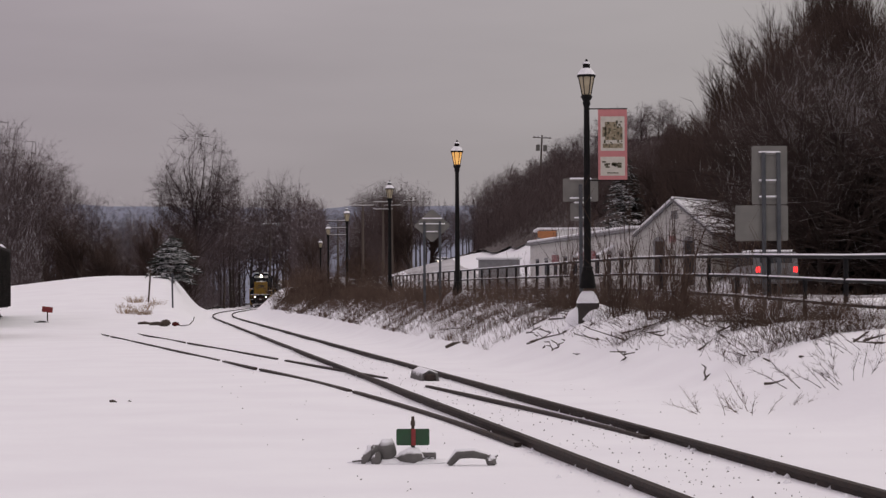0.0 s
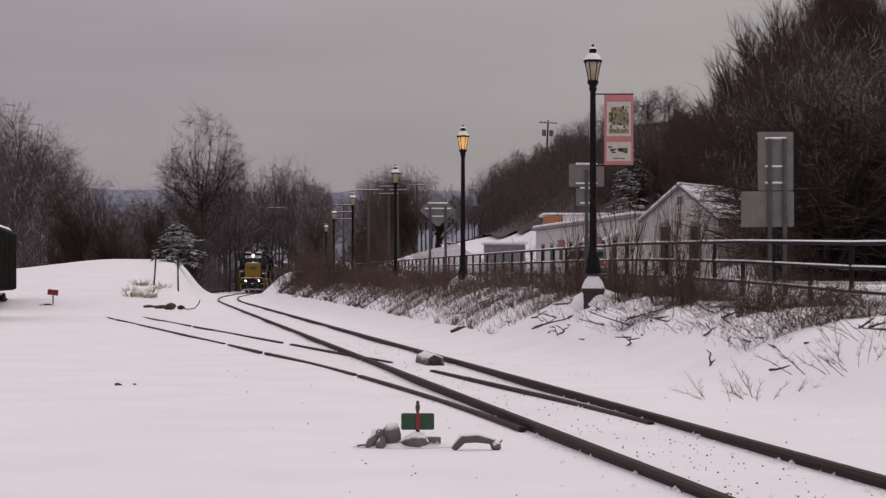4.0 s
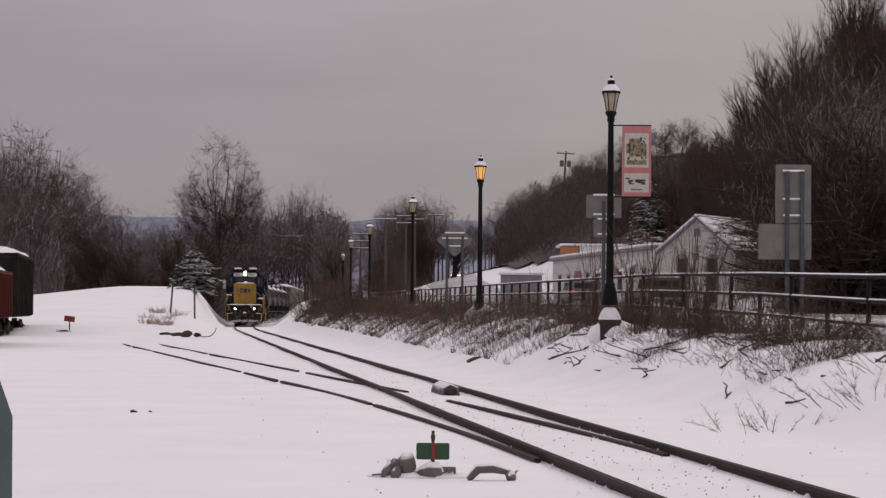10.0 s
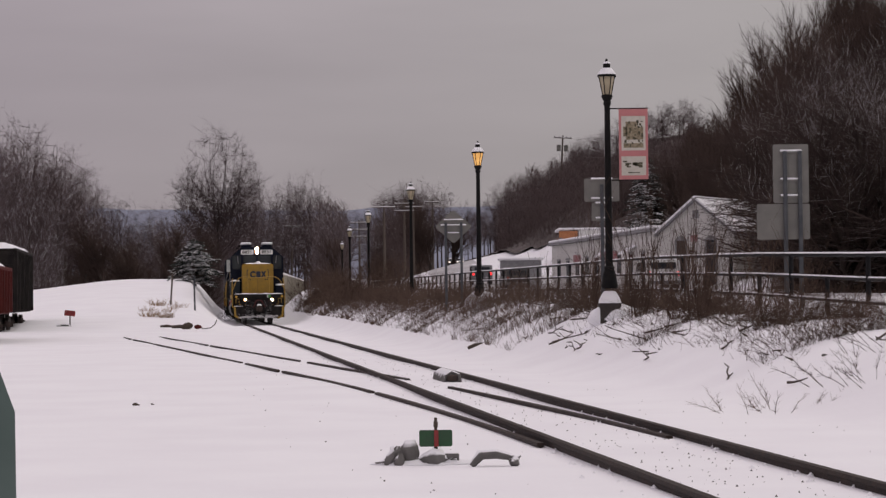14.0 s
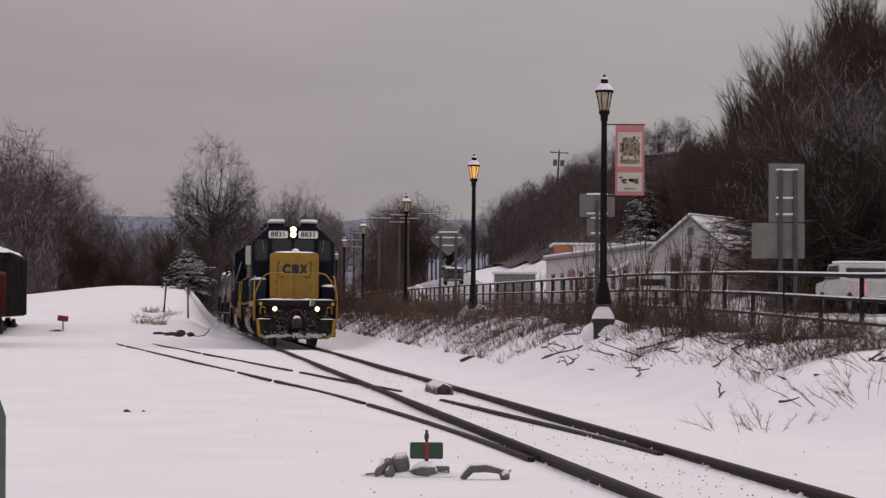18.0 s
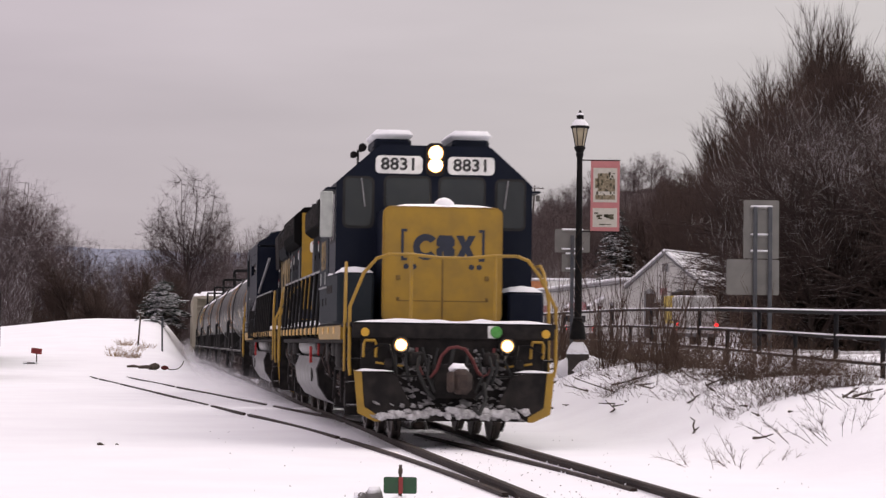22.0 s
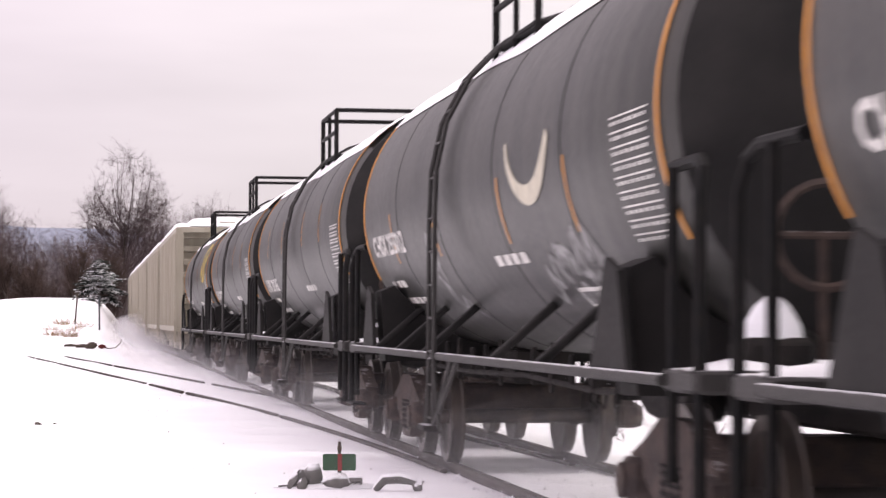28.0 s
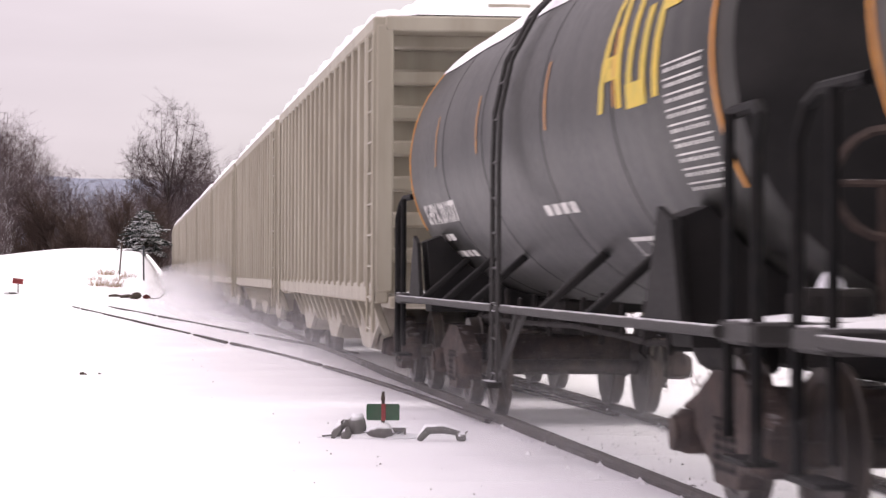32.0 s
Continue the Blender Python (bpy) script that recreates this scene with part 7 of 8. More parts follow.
def rounded_rows(rng, h, fork, mid, rx, rz, n1, n2, n3, n4, r0):
    """A trunk that forks into limbs which curve out and up into an egg-shaped crown; rows as in grow()."""
    trunk, rows, fine = [], [], []
    zt, steps = h * 0.62, 7
    line = [Vector((0.06 * h * 0.2 * noise.noise(Vector((i * 0.7, r0 * 50, 0))), 0.012 * h * noise.noise(Vector((i * 0.7, 9, r0 * 40))), -0.4 + (zt + 0.4) * i / steps)) for i in range(steps + 1)]
    for i in range(steps):
        trunk.append((*line[i], *line[i + 1], r0 * (1 - 0.75 * i / steps), r0 * (1 - 0.75 * (i + 1) / steps)))

    def skin(pull):
        a, u = rng.uniform(0, 6.283), rng.uniform(-0.75, 1)
        q = math.sqrt(max(0, 1 - u * u))
        return Vector((q * math.cos(a) * rx, q * math.sin(a) * rx, mid + u * rz)) * 1.0 if pull >= 1 else Vector((q * math.cos(a) * rx * pull, q * math.sin(a) * rx * pull, mid + u * rz * pull))

    def bow(p, e, n, ra, rb, out, sag=0.0):
        m = Vector((p.x + (e.x - p.x) * 0.62, p.y + (e.y - p.y) * 0.62, p.z + (e.z - p.z) * 0.36 - sag)) + Vector((rng.gauss(0, 0.04), rng.gauss(0, 0.04), 0)) * (e - p).length
        pts = [p * (1 - k) ** 2 + m * 2 * k * (1 - k) + e * k * k for k in (i / n for i in range(n + 1))]
        for i in range(n):
            out.append((*pts[i], *pts[i + 1], ra + (rb - ra) * i / n, ra + (rb - ra) * (i + 1) / n))
        return pts

    for i in range(n1):
        f = (i + rng.random()) / n1
        z0 = fork * h + (zt - fork * h) * f
        k = min(steps - 1, int((z0 + 0.4) / (zt + 0.4) * steps))
        p = line[k].lerp(line[k + 1], ((z0 + 0.4) / (zt + 0.4) * steps) - k)
        e = skin(1.0)
        e.z = max(e.z, z0 + 0.08 * h)
        ra = r0 * (0.5 - 0.2 * f)
        one = bow(p, e, 5, ra, r0 * 0.1, rows)
        for j in range(n2):
            q = rng.uniform(0.25, 1.0)
            s = one[min(5, int(q * 5.99))]
            d = (e - p).normalized()
            t = s + (d * 0.6 + Vector((rng.gauss(0, 0.6), rng.gauss(0, 0.6), rng.gauss(0.25, 0.45)))) * rx * rng.uniform(0.3, 0.6)
            w = Vector((t.x / rx, t.y / rx, (t.z - mid) / rz))
            if w.length > 1.05:
                w *= rng.uniform(0.96, 1.06) / w.length
                t = Vector((w.x * rx, w.y * rx, mid + w.z * rz))
            two = bow(s, t, 3, r0 * 0.13, r0 * 0.055, rows)
            for g in range(n3):
                s3 = two[rng.randint(1, 3)]
                d3 = (t - s).normalized() * 0.7 + Vector((rng.gauss(0, 0.55), rng.gauss(0, 0.55), rng.gauss(0.25, 0.5)))
                e3 = s3 + d3 * rx * rng.uniform(0.1, 0.24)
                fine.append((*s3, *e3, r0 * 0.06, r0 * 0.03))
                for y in range(n4):
                    s4 = s3.lerp(e3, rng.uniform(0.3, 1))
                    e4 = s4 + (d3 * 0.6 + Vector((rng.gauss(0, 0.6), rng.gauss(0, 0.6), rng.gauss(0.2, 0.5)))) * rx * rng.uniform(0.06, 0.15)
                    fine.append((*s4, *e4, r0 * 0.045, r0 * 0.02))
    return trunk, rows, fine


def tree_from(trunk, rows, fine, label, group, twig, thick=1.0):
    tr = thing("tree", label, "tree", group=group)
    a = new("trunk", sticks(trunk, "trunk", M["bark"], 7))
    b = new("crown", sticks(rows, "crown", M[twig], 3, thick))
    c = tagged(new("fine_brushwood", sticks(fine, "fine_brushwood", M[twig], 3, thick, True)), kind="stuff")
    a.parent = b.parent = c.parent = tr
    return tr


def tree_thing(seed, label, height, spread, levels, kids, up, wild=0.25, start=0.3, thick=1.0, group="bare woods", twig="twig"):
    trunk, rows = grow(random.Random(seed), height, spread, levels, kids, up, wild, start)
    return tree_from(trunk, [r for r in rows if r[6] > 0.0135], [r for r in rows if r[6] <= 0.0135], label, group, twig, thick)


ROUND = [tree_from(*rounded_rows(random.Random(s), 14, 0.22, 8.6, 4.2, 5.4, 17, 9, 5, 4, 0.19), "bare brown deciduous tree with dense fine twigs", "bare woods", "twiggrey", 0.85) for s in (11, 12, 13, 14)]
BRUSHY = [tree_thing(s, "bare upright brown tree crowded with thin branches", 11, 0.5, 3, (27, 9, 6), 0.55, 0.24, 0.06, 1.0) for s in (21, 22, 23)]
SNOWY = [tree_thing(s, "bare brown tree with snow lining its branches", 11, 0.95, 3, (30, 9, 6), 0.12, 0.24, 0.06, 0.9, twig="twigsnow") for s in (24, 25)]
hero = tree_from(*rounded_rows(random.Random(31), 21.5, 0.26, 13.6, 5.0, 7.9, 34, 13, 6, 5, 0.3), "tall bare tree with a rounded open crown", "", "twiggrey", 0.64)


def set_tree(proto, x, y, s, z=None, squash=1.0):
    t = copy_thing(proto, Matrix())
    t.matrix_basis = Matrix.Translation((x, y, (gz(x, y) if z is None else z) - 0.2)) @ Matrix.Rotation(rt.uniform(0, 6.28), 4, "Z") @ Matrix.Diagonal((s * squash, s * squash, s, 1))
    return t


rt = random.Random(77)
hero.matrix_basis = Matrix.Translation((ahead(-422, 285), 285, gz(ahead(-422, 285), 285) - 0.3)) @ Matrix.Rotation(1.0, 4, "Z")


def top_scale(bearing_y, y, z, tall):
    """The size a tree needs to reach a height above the eye given in 1/4250 of its distance."""
    return max(0.45, (1.41 + bearing_y / 4250 * y - z) / tall)


SKY_B = [-840, -790, -740, -694, -672, -640, -600, -560, -520, -470, -340, -290, -240, -200, -180, -160, -130, -60, -10, 20, 60, 110, 170, 230, 330, 400, 430, 470, 510, 560, 600, 650, 800]
SKY_H = [345, 325, 300, 245, 205, 200, 185, 165, 175, 185, 215, 218, 208, 190, 120, 120, 200, 215, 200, 125, 180, 222, 244, 262, 258, 274, 304, 345, 378, 455, 510, 570, 670]


def skyline(b):
    """Height of the woods' edge over the level line, by bearing."""
    return interp(b, SKY_B, SKY_H) * (1 + 0.07 * math.sin(b * 0.11) * math.sin(b * 0.047 + 1))


def beside_curve(x, y):
    """The cleared inside of the far curve, kept free of growth along the line."""
    return 165 < y < 348 and -336 < x / y * 4250 < -256


# left woods, centre woods, hill woods, by bearing and depth
for lo_b, hi_b, y0, y1, n, kinds in ((-860, -690, 175, 260, 15, ROUND), (-800, -480, 240, 340, 24, ROUND), (-470, -190, 300, 400, 30, ROUND), (-150, 0, 400, 480, 18, ROUND), (-150, 0, 330, 400, 6, BRUSHY),
                                     (20, 430, 300, 460, 64, ROUND), (400, 800, 165, 260, 46, BRUSHY), (605, 880, 105, 160, 26, SNOWY)):
    for k in range(n):
        b = lo_b + (hi_b - lo_b) * (k + rt.random()) / n
        y = rt.uniform(y0, y1)
        x = ahead(b, y)
        if beside_curve(x, y):
            y = rt.uniform(352, 400)
            x = ahead(b, y)
        proto = rt.choice(kinds)
        tall = 14.0 if proto in ROUND else 13.0 if proto in SNOWY else 10.2
        z = gz(x, y)
        s = top_scale(skyline(b) * rt.uniform(0.8, 1.0), y, z, tall)
        set_tree(proto, x, y, min(s, 2.2), z, rt.uniform(0.9, 1.25) if s < 1.3 else 0.85)
# smaller growth in front of them
for lo_b, hi_b, y0, y1, n, hgt in ((-850, -430, 195, 260, 24, 6.5), (-420, -210, 250, 300, 16, 6.5), (-140, 10, 235, 330, 14, 5), (235, 520, 215, 260, 12, 6.5), (520, 860, 92, 125, 10, 6)):
    for k in range(n):
        b = rt.uniform(lo_b, hi_b)
        y = rt.uniform(y0, y1)
        x = ahead(b, y)
        if abs(x - float(track_x(y))) < 3.5 or abs(x - street_x(y)) < 5.5 or beside_curve(x, y):
            continue
        set_tree(rt.choice(BRUSHY), x, y, hgt / 10.2 * rt.uniform(0.6, 1.1), None, 1.4)
def wooded(x, y, z):
    """False on the open snowy rise beside the far street."""
    return y < 200 or x < -9 or (z - 1.41) / y * 4250 > 62 + 0.13 * x / y * 4250


# brushwood filling the woods between the trunks
ru = np.random.default_rng(8)
for lo_b, hi_b, y0, y1, n, tall_, mt in ((10, 440, 225, 470, 76000, 16.0, "twigmid"), (400, 860, 165, 270, 46000, 12.0, "twig"), (545, 880, 100, 160, 22000, 9.0, "twig"), (-880, -190, 245, 400, 46000, 12.0, "twighaze"), (-150, 5, 330, 470, 24000, 16.0, "twigmid"), (-365, -195, 300, 400, 24000, 17.0, "twiggrey"), (-860, -700, 180, 260, 14000, 11.0, "twiggrey")):
    bb, yy = ru.uniform(lo_b, hi_b, n), ru.uniform(y0, y1, n)
    xx = bb / 4250 * yy
    zz = np.asarray(ground_z(xx, yy))
    room = 1.41 + np.interp(bb, SKY_B, SKY_H) * (1 + 0.07 * np.sin(bb * 0.11) * np.sin(bb * 0.047 + 1)) / 4250 * yy * (1 - 0.3 * ru.random(n) ** 1.5) - zz
    hh = np.minimum(tall_ * ru.uniform(0.25, 1.0, n) ** 1.3, np.maximum(room, 0.6))
    clear = (np.abs(xx - np.asarray(track_x(yy))) > 4.5) & (np.abs(xx - np.interp(yy, STREET_Y, STREET_X)) > 6)
    at = np.clip(ru.uniform(-0.1, 0.92, n), 0, 1) * hh
    hh = np.minimum(hh, at + ru.uniform(0.5, 1.5, n))
    clear &= ~((yy > 165) & (yy < 348) & (bb > -336) & (bb < -256))
    if lo_b >= 10:
        clear &= np.where(yy > 200, (zz - 1.41) / yy * 4250 > 66 + 0.13 * bb, True)
    lean = ru.normal(0, 0.55, (n, 2)) * (hh - at)[:, None]
    rr = 0.000085 * yy * ru.uniform(0.7, 1.4, n)
    rows = np.stack([xx, yy, zz - 0.1 + at, xx + lean[:, 0], yy + lean[:, 1], zz + np.maximum(hh, at + 0.4), rr, rr * 0.3], 1)[clear]
    tagged(new("undergrowth", sticks(rows, "undergrowth", M[mt], 3, 1.0, True)), "tangled bare brown brushwood under the woods", "undergrowth", kind="stuff")
for t in ROUND + BRUSHY + SNOWY:
    b = rt.uniform(-700, -345)
    y = rt.uniform(345, 380)
    t.matrix_basis = Matrix.Translation((ahead(b, y), y, gz(ahead(b, y), y) - 0.2))


def bush_rows(rng, n, height, spread, fork=2):
    rows = []
    for i in range(n):
        a, q = rng.uniform(0, 6.28), rng.uniform(0, 0.35) * spread
        p = Vector((math.cos(a) * q, math.sin(a) * q, -0.1))
        d = Vector((math.cos(a) * rng.uniform(0, spread), math.sin(a) * rng.uniform(0, spread), 1)).normalized()
        L, r = height * rng.uniform(0.5, 1.0), rng.uniform(0.006, 0.012)
        for k in range(4):
            e = p + d * L / 4
            rows.append((*p, *e, r, r * 0.8))
            if k:
                for f in range(fork):
                    dd = (d + Vector((rng.gauss(0, 0.6), rng.gauss(0, 0.6), rng.gauss(0.1, 0.4)))).normalized()
                    rows.append((*e, *(e + dd * L * rng.uniform(0.12, 0.32)), r * 0.6, r * 0.3))
            p, r = e, r * 0.8
            d = (d + Vector((rng.gauss(0, 0.18), rng.gauss(0, 0.18), rng.gauss(0, 0.1)))).normalized()
    return rows


THICKET = [sticks(bush_rows(random.Random(s), 46, 1.3, 1.1, 3), "thicket", M["brush"], 3, 0.85, True) for s in (1, 2, 3)]
REEDS = [sticks(bush_rows(random.Random(s), 7, 2.6, 0.3, 1), "saplings", M["brush"], 3, 1.2) for s in (4, 5)]
SPRIG = [sticks(bush_rows(random.Random(s), 18, 0.5, 2.0, 5), "sprig", M["brush"], 3, 0.42) for s in (6, 7)]


def bush(name, me, x, y, s, label, z=None, flat=1.0):
    ob = tagged(new(name, me), label, "bush", "brush on the bank")
    ob.matrix_basis = Matrix.Translation((x, y, (gz(x, y) if z is None else z))) @ Matrix.Rotation(rt.uniform(0, 6.28), 4, "Z") @ Matrix.Diagonal((s, s, s * flat, 1))
    return ob


def clear_of_lamp(x, y):
    return not (abs(x - 3.36) < 0.5 and abs(y - 53) < 2.5)


for k in range(130):                                    # the thick belt along the bank's shoulder
    y = 42 + 130 * (k / 130) ** 1.05 + rt.uniform(-1.5, 1.5)
    x = float(track_x(y)) + (rt.uniform(5.0, 8.2) if y < 60 else rt.uniform(3.6, 7.2))
    if clear_of_lamp(x, y):
        bush("bush", rt.choice(THICKET), x, y, rt.uniform(0.6, 1.1), "leafless brown thicket poking through snow", None, rt.uniform(0.5, 1.0))
nb = 12000                                              # fine stems filling the belt, in clumps
by = 56 + 110 * ru.random(nb) ** 1.1
by = by + 1.2 * np.sin(by * 1.7)
bu = np.clip(4.6 + 0.5 * np.sin(by * 0.37) + ru.normal(0, 0.8, nb), 3.3, 7.5)
bx = np.asarray(track_x(by)) + bu
bz = np.asarray(ground_z(bx, by))
bh = ru.uniform(0.15, 0.7, nb) * np.clip(1.25 - np.abs(bu - 5.2) * 0.35, 0.3, 1.2)
bl = ru.normal(0, 0.5, (nb, 2)) * bh[:, None]
br_ = 0.00009 * by
tagged(new("brush_belt", sticks(np.stack([bx, by, bz - 0.05, bx + bl[:, 0], by + bl[:, 1], bz + bh, br_, br_ * 0.4], 1), "brush_belt", M["brush"], 3, 1.0, True)), "fine brown stems of brush along the snowy bank", "brush", kind="stuff")
nb = 5200                                               # and the tangle before the railing
by = ru.uniform(36, 62, nb)
by = by + 1.1 * np.sin(by * 1.3)
bu = np.clip(5.9 + 0.5 * np.sin(by * 0.8) + ru.normal(0, 0.7, nb), 4.3, 8.0)
bx = np.asarray(track_x(by)) + bu
bz = np.asarray(ground_z(bx, by))
bh = ru.uniform(0.12, 0.62, nb) * (0.45 + 0.55 * np.sin(bx * 2.3 + by * 0.9) ** 2)
bl = ru.normal(0, 0.75, (nb, 2)) * bh[:, None]
keep = (np.hypot(bx - 3.36, by - 53) > 0.8)
br_ = np.full(nb, 0.0042)
tagged(new("brush_tangle", sticks(np.stack([bx, by, bz - 0.04, bx + bl[:, 0], by + bl[:, 1], bz + bh, br_, br_ * 0.35], 1)[keep], "brush_tangle", M["brush"], 3, 1.0, True)), "tangled dry brown stems before the railing", "brush", kind="stuff")
for k in range(36):                                     # sparser growth down the slope
    y = 46 + 90 * (k / 36) ** 1.3 + rt.uniform(-1.5, 1.5)
    x = float(track_x(y)) + (rt.uniform(4.3, 5.6) if y < 60 else rt.uniform(3.3, 4.4))
    if clear_of_lamp(x, y):
        bush("bush", rt.choice(SPRIG), x, y, rt.uniform(0.5, 0.95), "low bare bush on the snowy slope", None, rt.uniform(0.45, 0.8))
for k in range(130):                                    # tangle before the railing
    y, b = rt.uniform(35, 62), rt.uniform(230, 800)
    y += 1.5 * math.sin(y * 1.3)
    x = ahead(b, y)
    u = x - float(track_x(y))
    if 4.3 < u < 7.8 and clear_of_lamp(x, y):
        bush("bush", rt.choice(SPRIG if u < 5.2 else SPRIG + THICKET), x, y, rt.uniform(0.5, 0.95) * (1.2 if u < 5.2 else 0.9), "low bare twiggy bush on the snowy bank", None, rt.uniform(0.5, 0.9))
for k in range(46):
    y = rt.uniform(120, 250)
    x = float(track_x(y)) + rt.uniform(3.0, 8)
    if beside_curve(x, y):
        continue
    bush("bush", rt.choice(THICKET), x, y, rt.uniform(1.2, 2.2), "tall leafless brown thicket beside the track")
for k in range(60):
    y, b = rt.uniform(44, 66), rt.uniform(110, 640)
    x = ahead(b, y)
    if x - float(track_x(y)) < 5.0:
        continue
    bush("sapling_clump", rt.choice(REEDS), x, y, rt.uniform(0.6, 1.15), "thin bare brown saplings behind the bank's edge")
for b, y, s in ((565, 30.5, 1.25), (745, 31, 1.35), (775, 33, 1.2), (700, 36, 0.8), (610, 38, 0.7)):
    x = ahead(b, y)
    bush("bush", rt.choice(SPRIG), x, y, s, "small bare bush standing in the snow")
for k in range(80):
    y = rt.uniform(33, 66)
    u = rt.uniform(3.6, 5.8)
    x = float(track_x(y)) + u
    L, a = rt.choice((0.12, 0.2, 0.3, 0.5, 0.9)) * rt.uniform(0.8, 1.3), rt.uniform(-3.1, 3.1)
    rows, p, d = [], Vector((-L / 2, 0, 0)), Vector((1, rt.uniform(-0.3, 0.3), 0.1))
    for j in range(3):
        q = p + d * L / 3
        rows.append((*p, *q, 0.013 - 0.003 * j, 0.011 - 0.003 * j))
        if L > 0.3:
            rows.append((*q, *(q + Vector((rt.uniform(-0.1, 0.3), rt.uniform(-0.3, 0.3), rt.uniform(0, 0.15))) * L), 0.01, 0.005))
        p, d = q, d + Vector((0, rt.uniform(-0.5, 0.5), rt.uniform(-0.1, 0.2)))
    ob = tagged(new("fallen_branch", sticks(rows, "fallen_branch", M["wood"], 4, 1.5)), "dead broken branch lying on the snowy bank", "branch", "branches on the bank")
    ob.matrix_basis = Matrix.Translation((x, y, gz(x, y) + 0.02)) @ Matrix.Rotation(a, 4, "Z") @ Matrix.Rotation(rt.uniform(-0.3, 0.1), 4, "Y")
for k in range(12):
    b, y = rt.uniform(-560, -490), rt.uniform(118, 150)
    x = ahead(b, y)
    bush("grass_tuft", sticks(bush_rows(random.Random(k), 30, 0.5, 1.2, 1), "grass_tuft", M["grass"], 3, 1.6), x, y, rt.uniform(0.6, 1.2), "tuft of dry tan grass in the snow")["kind"] = "stuff"


def conifer(name, x, y, h, w, label, needles, full):
    """Whorls of drooping boughs, each a spine with short side sprays; full: how rounded the outline is."""
    tr = thing(name, label, "tree", Matrix.Translation((x, y, gz(x, y) - 0.1)))
    part("trunk", Geo().tube([(0, 0, 0), (0, 0, h * 0.93)], [0.12, 0.03], 8), M["bark"], tr)
    g, rng = Geo(), random.Random(int(h * 10))
    for i in range(230):
        f = rng.random() ** 0.85
        z = h * (0.05 + 0.93 * f)
        R = w * (1 - f ** full) ** 0.6 * rng.uniform(0.55, 1.08) + 0.08
        a = rng.uniform(0, 6.283)
        d, s = Vector((math.cos(a), math.sin(a), 0)), Vector((-math.sin(a), math.cos(a), 0))
        droop = rng.uniform(0.1, 0.4)
        for k in range(6):
            q = 0.3 + 0.14 * k
            c = d * R * q + Vector((0, 0, z + 0.12 * R * q - droop * R * q * q))
            for e in (-1, 1):
                ln = 0.3 * R * (1.15 - 0.6 * q) * rng.uniform(0.6, 1.2) + 0.05
                tip = c + (s * e * 0.8 + d * 0.7 + Vector((0, 0, rng.uniform(-0.35, 0.1)))) * ln
                u = Vector((0, 0, 0.07 * ln + 0.01))
                v = d * 0.3 * ln
                g.add([tuple(c - v), tuple(c + v), tuple(tip), tuple((c + tip) / 2 + u), tuple((c + tip) / 2 - u * 0.7)], [(0, 3, 2), (3, 1, 2), (1, 3, 0), (0, 2, 4), (4, 2, 1), (0, 4, 1)])
    part("crown", g, M[needles], tr, "drooping snow-laden boughs", 0)


conifer("spruce", ahead(-464, 168), 168, 3.4, 1.75, "small dark spruce loaded with fresh snow", "needles", 2.2)
conifer("spruce", ahead(340, 215), 215, 7.6, 2.7, "dark spruce with snow-laden drooping boughs", "needledark", 1.1)

# dark brushy woodland floor on the hills, broken by trunks; the open snowy rise stays clear
vs, fs = [], []
M["litter"] = mat("woodland_floor", (0.06, 0.046, 0.042), 0.95, second=(0.12, 0.1, 0.098), scale=0.35, grain=6, bump=0.8, amount=0.9)
for y0, y1, f0, f1, ny_, nx_ in ((98, 480, lambda y: 27.5 + 3.0 * (y > 135) * (y < 215), lambda y: 150, 60, 26), (225, 520, lambda y: -170, lambda y: -5.0, 40, 26)):
    o = len(vs)
    for i in range(ny_ + 1):
        y = y0 + (y1 - y0) * i / ny_
        for j in range(nx_ + 1):
            u = f0(y) + (f1(y) - f0(y)) * (j / nx_) ** (1.6 if f1(y) > 100 else 1)
            x = float(track_x(y)) + u
            vs.append((x, y, gz(x, y) + 0.12 + 0.3 * random.random()))
    fs += [(o + i * (nx_ + 1) + j, o + i * (nx_ + 1) + j + 1, o + (i + 1) * (nx_ + 1) + j + 1, o + (i + 1) * (nx_ + 1) + j) for i in range(ny_) for j in range(nx_) if wooded(*vs[o + i * (nx_ + 1) + j])]
solid("woodland_floor", Geo().add(vs, fs), M["litter"], "dark leaf litter and low brush under the woods", "woodland floor", kind="stuff", smooth=0)

# far ridges, their haze put into a pale colour and a faint glow
M["haze"] = mat("painted_haze_ridge", (0.13, 0.145, 0.2), 1.0, second=(0.17, 0.185, 0.24), scale=0.004, grain=0.02, bump=0, spec=0.0, emit=(0.27, 0.27, 0.31), strength=0.45)
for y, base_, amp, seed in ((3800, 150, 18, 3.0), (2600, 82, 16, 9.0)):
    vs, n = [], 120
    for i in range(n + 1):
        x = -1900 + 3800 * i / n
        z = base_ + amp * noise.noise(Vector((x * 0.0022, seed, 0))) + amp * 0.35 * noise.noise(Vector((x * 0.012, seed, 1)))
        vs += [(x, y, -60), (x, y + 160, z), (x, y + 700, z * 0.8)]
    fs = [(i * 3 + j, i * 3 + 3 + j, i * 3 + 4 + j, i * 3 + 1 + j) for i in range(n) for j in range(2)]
    solid("backdrop", Geo().add(vs, fs), M["haze"], "wooded ridge far across the valley, blue-grey haze painted in", "backdrop", kind="structure")

